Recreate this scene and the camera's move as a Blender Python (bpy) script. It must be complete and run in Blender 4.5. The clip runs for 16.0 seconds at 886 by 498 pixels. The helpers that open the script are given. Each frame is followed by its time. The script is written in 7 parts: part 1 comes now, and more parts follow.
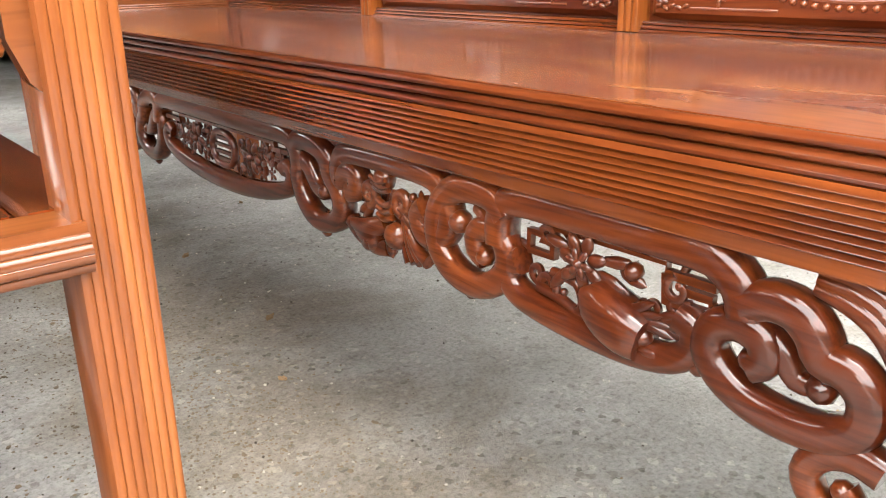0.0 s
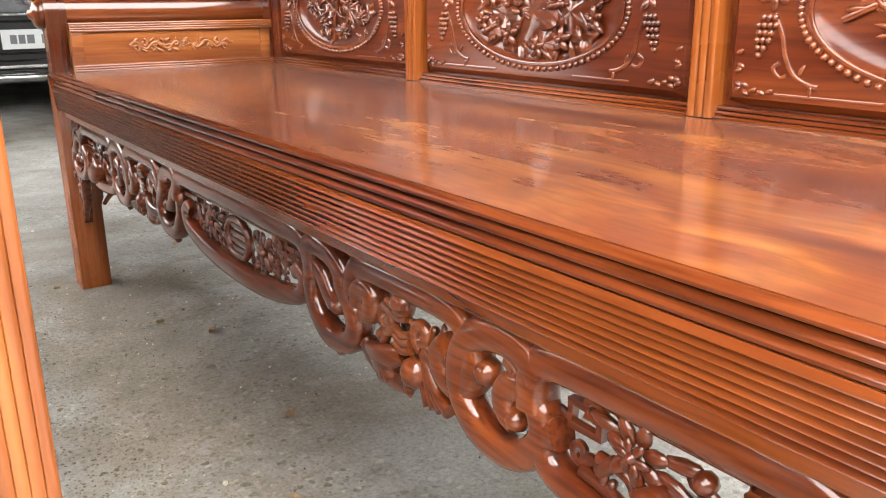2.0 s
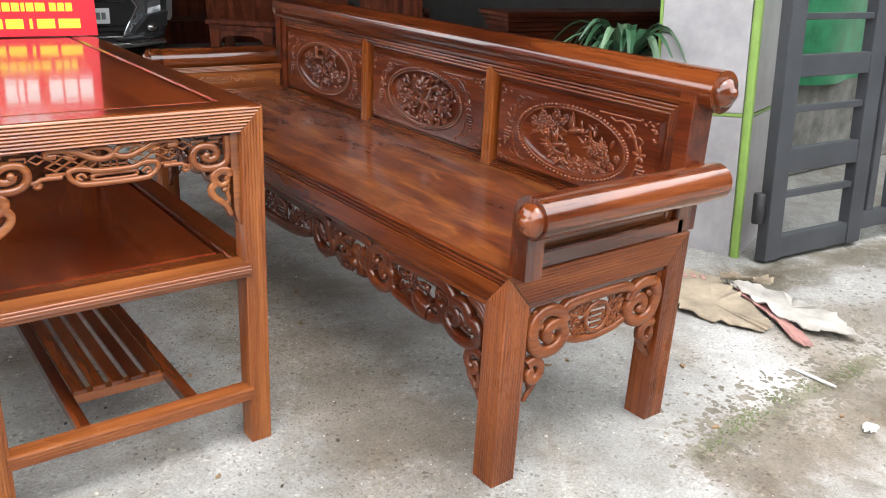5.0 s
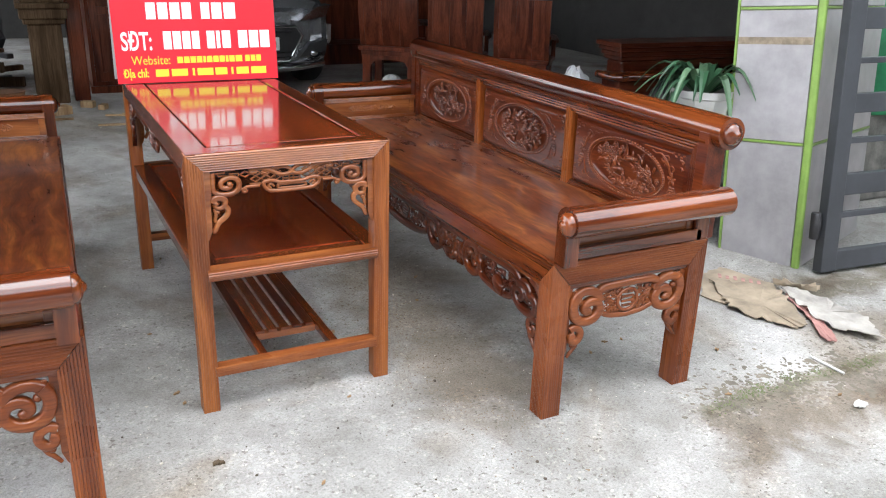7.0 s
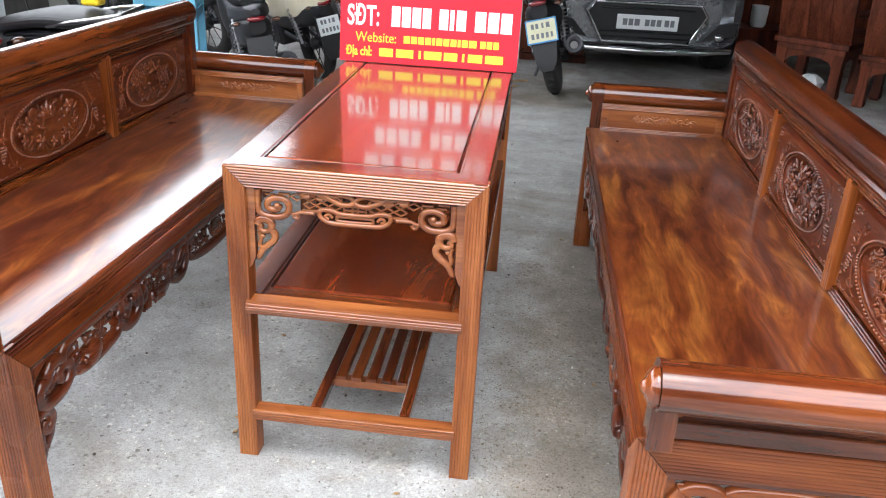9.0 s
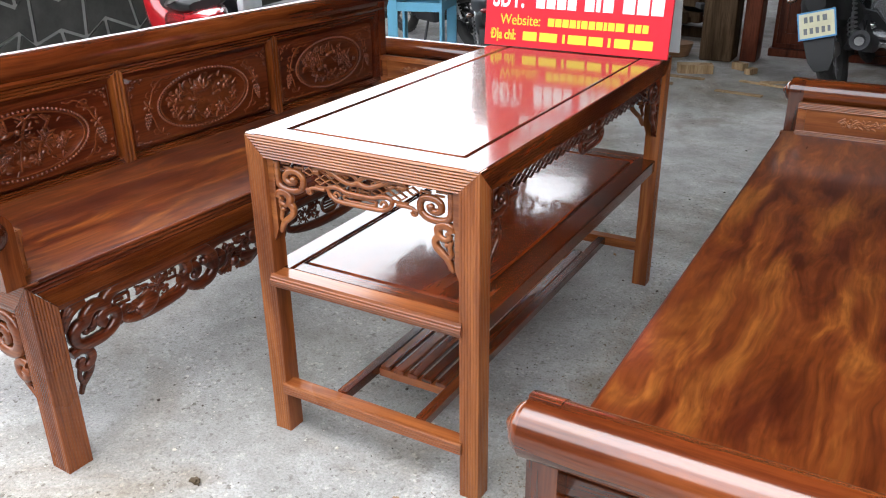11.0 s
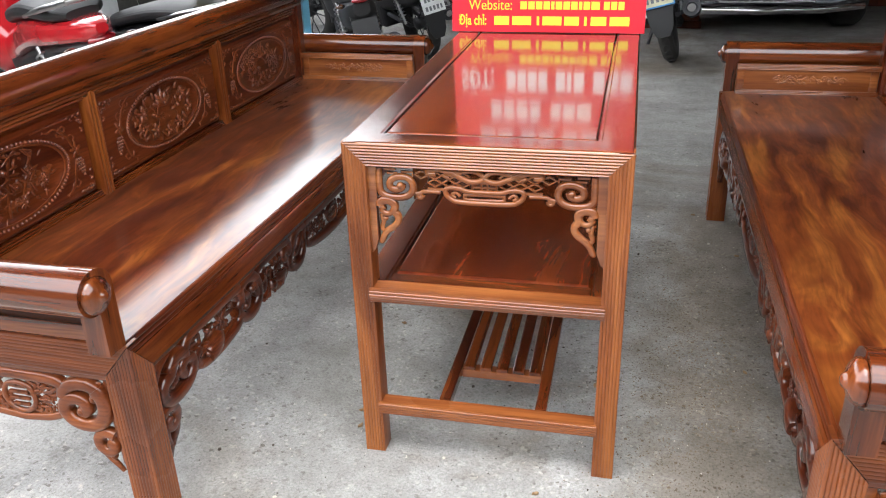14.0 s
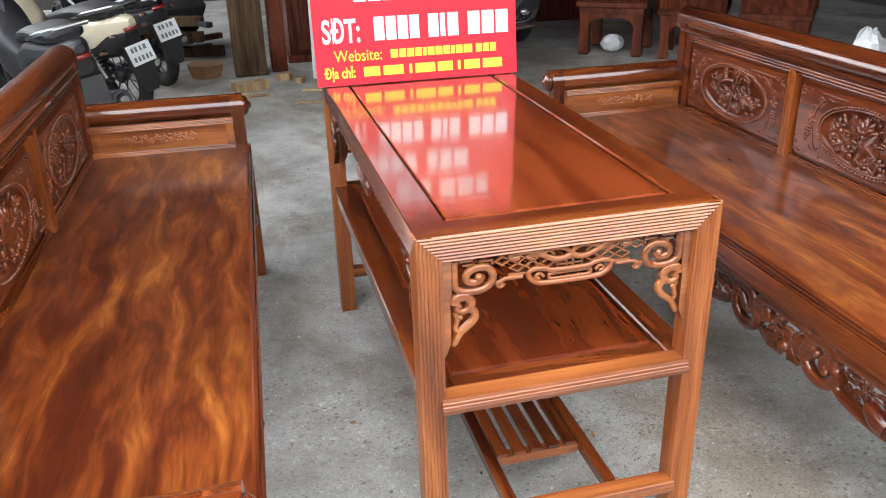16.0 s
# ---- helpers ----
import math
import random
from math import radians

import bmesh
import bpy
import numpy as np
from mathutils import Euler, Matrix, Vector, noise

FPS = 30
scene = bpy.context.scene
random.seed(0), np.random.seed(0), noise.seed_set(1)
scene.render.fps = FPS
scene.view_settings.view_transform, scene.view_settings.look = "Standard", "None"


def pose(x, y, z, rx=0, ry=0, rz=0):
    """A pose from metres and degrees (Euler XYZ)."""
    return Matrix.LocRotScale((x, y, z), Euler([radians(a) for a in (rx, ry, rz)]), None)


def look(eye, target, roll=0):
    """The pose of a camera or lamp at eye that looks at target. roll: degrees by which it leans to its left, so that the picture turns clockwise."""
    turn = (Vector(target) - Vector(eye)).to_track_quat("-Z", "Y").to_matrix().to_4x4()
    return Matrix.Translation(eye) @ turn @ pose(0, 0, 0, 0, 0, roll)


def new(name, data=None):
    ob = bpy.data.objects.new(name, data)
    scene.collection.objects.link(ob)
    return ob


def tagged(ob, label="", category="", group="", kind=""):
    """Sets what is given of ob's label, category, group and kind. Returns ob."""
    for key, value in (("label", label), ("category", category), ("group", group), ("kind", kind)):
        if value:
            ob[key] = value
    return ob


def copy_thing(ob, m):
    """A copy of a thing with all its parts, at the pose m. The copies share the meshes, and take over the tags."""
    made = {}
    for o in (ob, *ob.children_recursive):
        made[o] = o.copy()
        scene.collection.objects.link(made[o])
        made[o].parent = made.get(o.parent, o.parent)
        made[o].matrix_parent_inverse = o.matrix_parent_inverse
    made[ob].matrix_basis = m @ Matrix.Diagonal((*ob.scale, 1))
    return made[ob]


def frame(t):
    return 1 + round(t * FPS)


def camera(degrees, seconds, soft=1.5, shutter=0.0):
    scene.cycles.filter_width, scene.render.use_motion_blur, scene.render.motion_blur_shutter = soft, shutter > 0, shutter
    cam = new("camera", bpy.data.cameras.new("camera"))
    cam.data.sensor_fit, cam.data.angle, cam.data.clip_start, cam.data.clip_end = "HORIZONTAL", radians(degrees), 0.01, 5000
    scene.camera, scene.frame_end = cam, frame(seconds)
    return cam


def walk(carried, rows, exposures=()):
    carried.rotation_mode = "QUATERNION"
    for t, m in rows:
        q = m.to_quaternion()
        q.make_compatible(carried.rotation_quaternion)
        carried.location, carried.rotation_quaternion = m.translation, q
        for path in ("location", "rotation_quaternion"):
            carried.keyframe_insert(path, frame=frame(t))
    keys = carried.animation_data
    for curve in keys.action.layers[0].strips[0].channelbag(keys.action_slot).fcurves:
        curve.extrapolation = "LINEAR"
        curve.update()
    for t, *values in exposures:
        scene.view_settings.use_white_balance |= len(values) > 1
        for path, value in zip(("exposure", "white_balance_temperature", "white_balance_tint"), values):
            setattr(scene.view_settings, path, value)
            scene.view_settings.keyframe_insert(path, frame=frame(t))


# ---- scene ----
cam = camera(56.8, 16.0, soft=1.1)
PATH = [
    (0, (-0.0149, -0.0005, 0.5844), (1.1842, 1.4585, -0.0742), -0.89),
    (0.5, (0.0381, 0.0555, 0.5891), (1.2249, 1.5301, -0.0566), 1.33),
    (1, (0.1067, 0.0986, 0.5800), (1.2355, 1.6227, -0.0548), 0.95),
    (1.5, (0.1079, 0.1088, 0.5871), (1.2080, 1.6615, -0.0285), 0.14),
    (2, (0.1116, 0.1101, 0.6278), (1.2120, 1.6773, 0.0506), -0.45),
    (2.5, (0.1133, 0.1205, 0.6928), (1.2386, 1.6749, 0.1293), -1.04),
    (3, (0.0865, 0.1182, 0.9217), (1.2243, 1.5858, 0.1791), -2.06),
    (3.5, (-0.0416, -0.0582, 1.0505), (1.1727, 1.2822, 0.1967), -1.05),
    (4, (-0.2043, -0.3768, 1.0335), (1.0131, 0.9968, 0.2391), 2.08),
    (4.2, (-0.2485, -0.5033, 1.0319), (0.9440, 0.9054, 0.2615), 2.76),
    (6.3, (-0.9143, -1.5047, 1.2461), (0.1647, 0.0457, 0.5888), 2.14),
    (6.5, (-0.8815, -1.5432, 1.2655), (0.1443, 0.0386, 0.5981), 1.96),
    (7, (-0.7627, -1.6075, 1.2863), (0.1053, 0.0550, 0.5914), 1.83),
    (7.5, (-0.6294, -1.5335, 1.2880), (0.0506, 0.2036, 0.5667), 1.91),
    (8, (-0.3770, -1.3415, 1.2912), (0.0880, 0.4428, 0.5165), 3.09),
    (8.5, (-0.0667, -1.2239, 1.2987), (0.0902, 0.5975, 0.4877), 3.00),
    (9, (0.2293, -1.0962, 1.3240), (0.0498, 0.7243, 0.5156), 2.97),
    (9.5, (0.4068, -0.8614, 1.3012), (-0.0459, 0.9013, 0.4718), 3.32),
    (10, (0.5611, -0.6996, 1.3178), (-0.1556, 0.9577, 0.4577), 3.01),
    (10.2, (0.6757, -0.6448, 1.2992), (-0.1476, 0.9658, 0.4458), 2.28),
    (12.3, (0.8600, -0.9735, 1.2290), (-0.0852, 0.6002, 0.4353), -1.74),
    (12.5, (0.7934, -0.9578, 1.2376), (-0.1159, 0.6285, 0.4272), -2.24),
    (13, (0.6273, -0.9647, 1.2483), (-0.1423, 0.6769, 0.4040), -1.40),
    (13.5, (0.3728, -1.0128, 1.2746), (-0.2190, 0.6967, 0.4218), -1.02),
    (14, (0.1432, -0.9679, 1.2534), (-0.2781, 0.7936, 0.4050), -1.88),
    (14.5, (-0.0426, -0.8938, 1.2716), (-0.2859, 0.9027, 0.4271), -1.88),
    (15, (-0.2935, -0.8858, 1.2833), (-0.3182, 0.9333, 0.4525), -0.90),
    (15.5, (-0.5106, -0.8305, 1.2931), (-0.3353, 0.9917, 0.4876), -1.25),
    (16, (-0.6686, -0.7046, 1.2997), (-0.2262, 1.0667, 0.4830), -1.59),
]
walk(cam, [(t, look(eye, target, roll)) for t, eye, target, roll in PATH],
     [(0.0, 2.06, 6950, 10), (1.0, 2.2, 6950, 10), (2.5, 2.14, 6900, 10), (3.0, 2.05, 6800, 10), (3.5, 1.88, 6750, 10), (4.2, 1.40, 6700, 10), (6.3, 0.64, 6250, 10), (7.5, 1.0, 6250, 10), (8.5, 1.2, 6150, 10),
      (10.0, 1.05, 6200, 10), (12.5, 0.68, 6300, 10), (13.5, 0.84, 6350, 10), (14.5, 1.06, 6400, 10), (16.0, 1.36, 6350, 10)])

# ---- daylight: overcast sky over an open yard, deep shed behind ----
world = bpy.data.worlds.new("overcast")
scene.world = world
world.use_nodes = True
wn = world.node_tree.nodes
sky = wn.new("ShaderNodeTexSky")
sky.sky_type = "NISHITA"
sky.sun_disc = False
sky.sun_elevation, sky.sun_rotation = radians(74), radians(200)
sky.air_density, sky.dust_density, sky.ozone_density = 1.0, 1.0, 1.0
soft_sky = wn.new("ShaderNodeMixRGB")
soft_sky.inputs[0].default_value = 0.9
soft_sky.inputs[2].default_value = (24.0, 24.3, 24.8, 1)
world.node_tree.links.new(sky.outputs[0], soft_sky.inputs[1])
world.node_tree.links.new(soft_sky.outputs[0], wn["Background"].inputs[0])
wn["Background"].inputs[1].default_value = 0.138
sun = new("sun", bpy.data.lights.new("sun", "SUN"))
sun.data.energy, sun.data.angle, sun.data.color = 1.0, radians(36), (1, 0.98, 0.95)
sun.matrix_world = look((-1.2, -3.8, 14), (0, 0, 0))


# ---- materials ----
def tree_of(name):
    m = bpy.data.materials.new(name)
    m.use_nodes = True
    n = m.node_tree.nodes
    return m, n, m.node_tree.links, n["Principled BSDF"]


def ramp(n, stops):
    r = n.new("ShaderNodeValToRGB")
    e = r.color_ramp.elements
    while len(e) < len(stops):
        e.new(0.5)
    for el, (p, c) in zip(e, stops):
        el.position, el.color = p, (*c, 1)
    return r


def wood(name, axis, dark, mid, light, rough=0.18, figure=0.0, fine=1.0, coat=1.0, gloss=0.07, ior=1.6, spec=0.08, bands=False, pores=0.55):
    """Lacquered hardwood with its grain along the axis; figure: how strongly the grain swirls."""
    m, n, l, p = tree_of(name)
    tc, info = n.new("ShaderNodeTexCoord"), n.new("ShaderNodeObjectInfo")
    shift = n.new("ShaderNodeVectorMath")
    shift.operation = "MULTIPLY_ADD"
    shift.inputs[1].default_value = (7, 5, 3)
    l.new(info.outputs["Random"], shift.inputs[0])
    l.new(tc.outputs["Object"], shift.inputs[2])
    # slow wander of the grain
    wob = n.new("ShaderNodeTexNoise")
    wob.inputs["Scale"].default_value = 3.2
    wob.inputs["Detail"].default_value = 2
    l.new(shift.outputs[0], wob.inputs["Vector"])
    off = n.new("ShaderNodeVectorMath")
    off.operation = "MULTIPLY_ADD"
    off.inputs[1].default_value = [0.03 + 0.22 * figure] * 3
    l.new(wob.outputs["Color"], off.inputs[0])
    l.new(shift.outputs[0], off.inputs[2])
    mp = n.new("ShaderNodeMapping")
    s = [9.0, 9.0, 9.0]
    s["xyz".index(axis)] = 1.6 if bands else 0.9
    mp.inputs["Scale"].default_value = s
    l.new(off.outputs[0], mp.inputs[0])
    g1 = n.new("ShaderNodeTexNoise")
    g1.inputs["Scale"].default_value, g1.inputs["Detail"].default_value = (1.6, 4) if bands else (1.3, 5)
    g1.inputs["Roughness"].default_value, g1.inputs["Distortion"].default_value = 0.55, 0.9 if bands else 0.6 + 1.2 * figure
    l.new(mp.outputs[0], g1.inputs["Vector"])
    mp2 = n.new("ShaderNodeMapping")
    s2 = [170.0 * fine] * 3
    s2["xyz".index(axis)] = 5.0
    mp2.inputs["Scale"].default_value = s2
    l.new(off.outputs[0], mp2.inputs[0])
    g2 = n.new("ShaderNodeTexNoise")
    g2.inputs["Scale"].default_value, g2.inputs["Detail"].default_value = 1.0, 3
    l.new(mp2.outputs[0], g2.inputs["Vector"])
    r1 = ramp(n, [(0.38, dark), (0.53, mid), (0.68, light)] if bands else [(0.30, dark), (0.47, mid), (0.58, light), (0.72, mid)])
    l.new(g1.outputs["Fac"], r1.inputs[0])
    r2 = ramp(n, [(0.35, (0.45, 0.38, 0.34)), (0.55, (1, 1, 1))])
    l.new(g2.outputs["Fac"], r2.inputs[0])
    mix = n.new("ShaderNodeMixRGB")
    mix.blend_type = "MULTIPLY"
    mix.inputs[0].default_value = 0.36 if bands else pores
    l.new(r1.outputs[0], mix.inputs[1])
    l.new(r2.outputs[0], mix.inputs[2])
    if bands:
        def layer(across, along, detail, dist, stops, amount, base):
            """One more scale of the figure, multiplied over base."""
            mq = n.new("ShaderNodeMapping")
            sq = [across] * 3
            sq["xyz".index(axis)] = along
            mq.inputs["Scale"].default_value = sq
            l.new(off.outputs[0], mq.inputs[0])
            nz = n.new("ShaderNodeTexNoise")
            nz.inputs["Scale"].default_value, nz.inputs["Detail"].default_value, nz.inputs["Distortion"].default_value = 1.0, detail, dist
            l.new(mq.outputs[0], nz.inputs["Vector"])
            fac = nz.outputs["Fac"]
            if stops is None:
                # growth rings cut slantwise: contour lines of a slow field
                k = n.new("ShaderNodeMath")
                k.operation, k.inputs[1].default_value = "MULTIPLY", 54.0
                l.new(fac, k.inputs[0])
                sn = n.new("ShaderNodeMath")
                sn.operation = "SINE"
                l.new(k.outputs[0], sn.inputs[0])
                mr = n.new("ShaderNodeMapRange")
                mr.inputs["From Min"].default_value = -1.0
                l.new(sn.outputs[0], mr.inputs["Value"])
                fac, stops = mr.outputs[0], [(0.0, (0.60, 0.50, 0.46)), (0.22, (0.88, 0.84, 0.82)), (0.7, (1.08, 1.12, 1.14)), (1.0, (1.16, 1.26, 1.30))]
            rq = ramp(n, stops)
            l.new(fac, rq.inputs[0])
            mx = n.new("ShaderNodeMixRGB")
            mx.blend_type = "MULTIPLY"
            mx.inputs[0].default_value = amount
            l.new(base.outputs[0], mx.inputs[1])
            l.new(rq.outputs[0], mx.inputs[2])
            return mx
        mix = layer(3.0, 0.75, 1.8, 1.1, None, 0.34, mix)
        mix = layer(46.0, 5.0, 4, 0.9, [(0.32, (0.66, 0.58, 0.54)), (0.5, (1, 1, 1)), (0.68, (1.18, 1.26, 1.26))], 0.80, mix)
        mix = layer(15.0, 8.0, 3, 1.8, [(0.34, (0.74, 0.67, 0.64)), (0.5, (1, 1, 1)), (0.68, (1.22, 1.34, 1.36))], 0.25, mix)
        mix = layer(4.2, 1.4, 3, 1.2, [(0.32, (0.62, 0.52, 0.50)), (0.5, (0.97, 0.96, 0.95)), (0.68, (1.26, 1.36, 1.38))], 0.38, mix)
    # broad tone differences of the timber
    big = n.new("ShaderNodeTexNoise")
    big.inputs["Scale"].default_value = 2.1
    l.new(shift.outputs[0], big.inputs["Vector"])
    r3 = ramp(n, [(0.3, (0.72, 0.66, 0.62)), (0.7, (1.15, 1.12, 1.08))])
    l.new(big.outputs["Fac"], r3.inputs[0])
    mix2 = n.new("ShaderNodeMixRGB")
    mix2.blend_type = "MULTIPLY"
    mix2.inputs[0].default_value = 0.8
    l.new(mix.outputs[0], mix2.inputs[1])
    l.new(r3.outputs[0], mix2.inputs[2])
    l.new(mix2.outputs[0], p.inputs["Base Color"])
    # lacquer: faint ripples and dusty patches
    rr = n.new("ShaderNodeMapRange")
    rr.inputs["To Min"].default_value, rr.inputs["To Max"].default_value = rough * 0.7, rough * 1.6
    dust = n.new("ShaderNodeTexNoise")
    dust.inputs["Scale"].default_value, dust.inputs["Detail"].default_value = 6.0, 6
    l.new(shift.outputs[0], dust.inputs["Vector"])
    l.new(dust.outputs["Fac"], rr.inputs["Value"])
    l.new(rr.outputs[0], p.inputs["Roughness"])
    p.inputs["Coat Weight"].default_value, p.inputs["Coat Roughness"].default_value = coat, gloss
    p.inputs["Coat IOR"].default_value, p.inputs["Specular IOR Level"].default_value = ior, spec
    b = n.new("ShaderNodeBump")
    b.inputs["Strength"].default_value, b.inputs["Distance"].default_value = 0.06, 0.001
    l.new(g2.outputs["Fac"], b.inputs["Height"])
    l.new(b.outputs[0], p.inputs["Normal"])
    # the lacquer film itself is slightly uneven
    wave = n.new("ShaderNodeTexNoise")
    wave.inputs["Scale"].default_value, wave.inputs["Detail"].default_value = 9.0, 2
    l.new(shift.outputs[0], wave.inputs["Vector"])
    b2 = n.new("ShaderNodeBump")
    b2.inputs["Strength"].default_value, b2.inputs["Distance"].default_value = 0.25, 0.002
    l.new(wave.outputs["Fac"], b2.inputs["Height"])
    l.new(b2.outputs[0], p.inputs["Coat Normal"])
    return m


def plain(name, col, rough=0.5, metal=0.0, var=0.25, scale=8.0, bump=0.0, coat=0.0, detail=5):
    """One colour with two scales of wear."""
    m, n, l, p = tree_of(name)
    tc = n.new("ShaderNodeTexCoord")
    a = n.new("ShaderNodeTexNoise")
    a.inputs["Scale"].default_value, a.inputs["Detail"].default_value = scale, detail
    a.inputs["Roughness"].default_value = 0.65
    l.new(tc.outputs["Object"], a.inputs["Vector"])
    r = ramp(n, [(0.3, [c * (1 - var) for c in col]), (0.7, [min(1, c * (1 + var)) for c in col])])
    l.new(a.outputs["Fac"], r.inputs[0])
    l.new(r.outputs[0], p.inputs["Base Color"])
    mr = n.new("ShaderNodeMapRange")
    mr.inputs["To Min"].default_value, mr.inputs["To Max"].default_value = rough * 0.8, min(1, rough * 1.25)
    l.new(a.outputs["Fac"], mr.inputs["Value"])
    l.new(mr.outputs[0], p.inputs["Roughness"])
    p.inputs["Metallic"].default_value = metal
    p.inputs["Coat Weight"].default_value = coat
    if bump:
        b = n.new("ShaderNodeBump")
        b.inputs["Strength"].default_value, b.inputs["Distance"].default_value = 0.5, bump
        f = n.new("ShaderNodeTexNoise")
        f.inputs["Scale"].default_value, f.inputs["Detail"].default_value = scale * 12, 4
        l.new(tc.outputs["Object"], f.inputs["Vector"])
        l.new(f.outputs["Fac"], b.inputs["Height"])
        l.new(b.outputs[0], p.inputs["Normal"])
    return m


def concrete(name):
    m, n, l, p = tree_of(name)
    tc = n.new("ShaderNodeTexCoord")

    def noise_at(scale, detail, rough=0.6, dist=0.0):
        t = n.new("ShaderNodeTexNoise")
        t.inputs["Scale"].default_value, t.inputs["Detail"].default_value = scale, detail
        t.inputs["Roughness"].default_value, t.inputs["Distortion"].default_value = rough, dist
        l.new(tc.outputs["Object"], t.inputs["Vector"])
        return t.outputs["Fac"]

    def mult(a, b, f):
        x = n.new("ShaderNodeMixRGB")
        x.blend_type = "MULTIPLY"
        x.inputs[0].default_value = f
        l.new(a, x.inputs[1])
        l.new(b, x.inputs[2])
        return x.outputs[0]

    def ramped(fac, stops):
        r = ramp(n, stops)
        l.new(fac, r.inputs[0])
        return r.outputs[0]

    base = ramped(noise_at(1.1, 6, 0.6, 0.8), [(0.30, (0.215, 0.21, 0.197)), (0.5, (0.35, 0.345, 0.335)), (0.68, (0.48, 0.475, 0.465))])
    blot = ramped(noise_at(6, 8, 0.7), [(0.3, (0.55, 0.53, 0.49)), (0.58, (1, 1, 1))])
    sand = ramped(noise_at(150, 5, 0.85), [(0.36, (0.34, 0.33, 0.30)), (0.47, (0.94, 0.94, 0.94)), (0.62, (1.34, 1.33, 1.30))])
    brown = ramped(noise_at(0.9, 5, 0.6, 1.5), [(0.50, (1, 1, 1)), (0.64, (0.58, 0.49, 0.39))])
    # sparse dark pits and pale pebbles
    v = n.new("ShaderNodeTexVoronoi")
    v.inputs["Scale"].default_value = 42
    l.new(tc.outputs["Object"], v.inputs["Vector"])
    pits = ramped(v.outputs["Distance"], [(0.06, (0.35, 0.34, 0.33)), (0.13, (1, 1, 1))])
    # coarse aggregate: each grain has its own tone
    v2 = n.new("ShaderNodeTexVoronoi")
    v2.inputs["Scale"].default_value = 120
    l.new(tc.outputs["Object"], v2.inputs["Vector"])
    sep = n.new("ShaderNodeSeparateColor")
    l.new(v2.outputs["Color"], sep.inputs[0])
    grains = ramped(sep.outputs[0], [(0.0, (0.42, 0.39, 0.35)), (0.07, (0.86, 0.84, 0.81)), (0.5, (1, 1, 1)), (0.92, (1.04, 1.04, 1.04)), (0.98, (1.40, 1.37, 1.30))])
    worn = ramped(noise_at(3.1, 5, 0.7), [(0.40, (0.25, 0.25, 0.25)), (0.62, (1, 1, 1))])
    agg = n.new("ShaderNodeMixRGB")
    agg.inputs[1].default_value = (1, 1, 1, 1)
    l.new(worn, agg.inputs[0])
    l.new(grains, agg.inputs[2])
    c = mult(mult(mult(mult(mult(base, blot, 0.7), sand, 0.62), brown, 0.75), pits, 0.5), agg.outputs[0], 1.0)

    def stain(x0, y0, x1, y1, w, ragged, colour, f, base):
        """Dirt and darker tones spread along a line on the floor, w wide, with a ragged edge."""
        sub = n.new("ShaderNodeVectorMath")
        sub.operation = "SUBTRACT"
        sub.inputs[1].default_value = (x0, y0, 0)
        l.new(tc.outputs["Object"], sub.inputs[0])
        ln = math.hypot(x1 - x0, y1 - y0)
        dots = []
        for d in (((x1 - x0) / ln, (y1 - y0) / ln, 0), (-(y1 - y0) / ln, (x1 - x0) / ln, 0)):
            dt = n.new("ShaderNodeVectorMath")
            dt.operation = "DOT_PRODUCT"
            dt.inputs[1].default_value = d
            l.new(sub.outputs[0], dt.inputs[0])
            dots.append(dt.outputs["Value"])

        def op(kind, a, b):
            q = n.new("ShaderNodeMath")
            q.operation = kind
            for i, v in enumerate((a, b)):
                if isinstance(v, (int, float)):
                    q.inputs[i].default_value = v
                elif v is not None:
                    l.new(v, q.inputs[i])
            return q.outputs[0]
        beyond = op("SUBTRACT", op("ABSOLUTE", op("SUBTRACT", dots[0], ln / 2), None), ln / 2)
        dist = op("MAXIMUM", op("DIVIDE", op("ABSOLUTE", dots[1], None), w), op("ADD", op("DIVIDE", beyond, w), 0.0))
        dist = op("ADD", dist, op("MULTIPLY", op("SUBTRACT", noise_at(ragged, 7, 0.7, 0.6), 0.5), 3.2))
        mask = ramped(dist, [(0.25, (f, f, f)), (1.0, (0, 0, 0))])
        mx = n.new("ShaderNodeMixRGB")
        mx.blend_type = "MULTIPLY"
        mx.inputs[2].default_value = (*colour, 1)
        l.new(mask, mx.inputs[0])
        l.new(base, mx.inputs[1])
        return mx.outputs[0]
    c = stain(1.05, -0.20, 4.2, -0.42, 0.24, 4.0, (0.52, 0.455, 0.385), 1.0, c)
    c = stain(0.95, -0.09, 1.8, -0.06, 0.045, 9.0, (0.50, 0.50, 0.36), 0.9, c)
    c = stain(2.0, 0.46, 3.6, 0.36, 0.14, 6.0, (0.42, 0.38, 0.30), 0.95, c)
    c = stain(1.75, 0.62, 2.2, 0.50, 0.10, 8.0, (0.55, 0.48, 0.40), 0.9, c)
    # brown dirt between table and bench, deepened to paint in the bench's shade
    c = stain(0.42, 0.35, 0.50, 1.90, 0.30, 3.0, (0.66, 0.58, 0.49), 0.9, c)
    c = stain(-0.60, 4.6, 1.4, 4.9, 0.6, 2.0, (0.70, 0.66, 0.60), 0.8, c)
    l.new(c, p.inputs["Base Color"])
    p.inputs["Roughness"].default_value = 0.78
    b = n.new("ShaderNodeBump")
    b.inputs["Strength"].default_value, b.inputs["Distance"].default_value = 0.8, 0.004
    l.new(noise_at(110, 6, 0.8), b.inputs["Height"])
    l.new(b.outputs[0], p.inputs["Normal"])
    return m


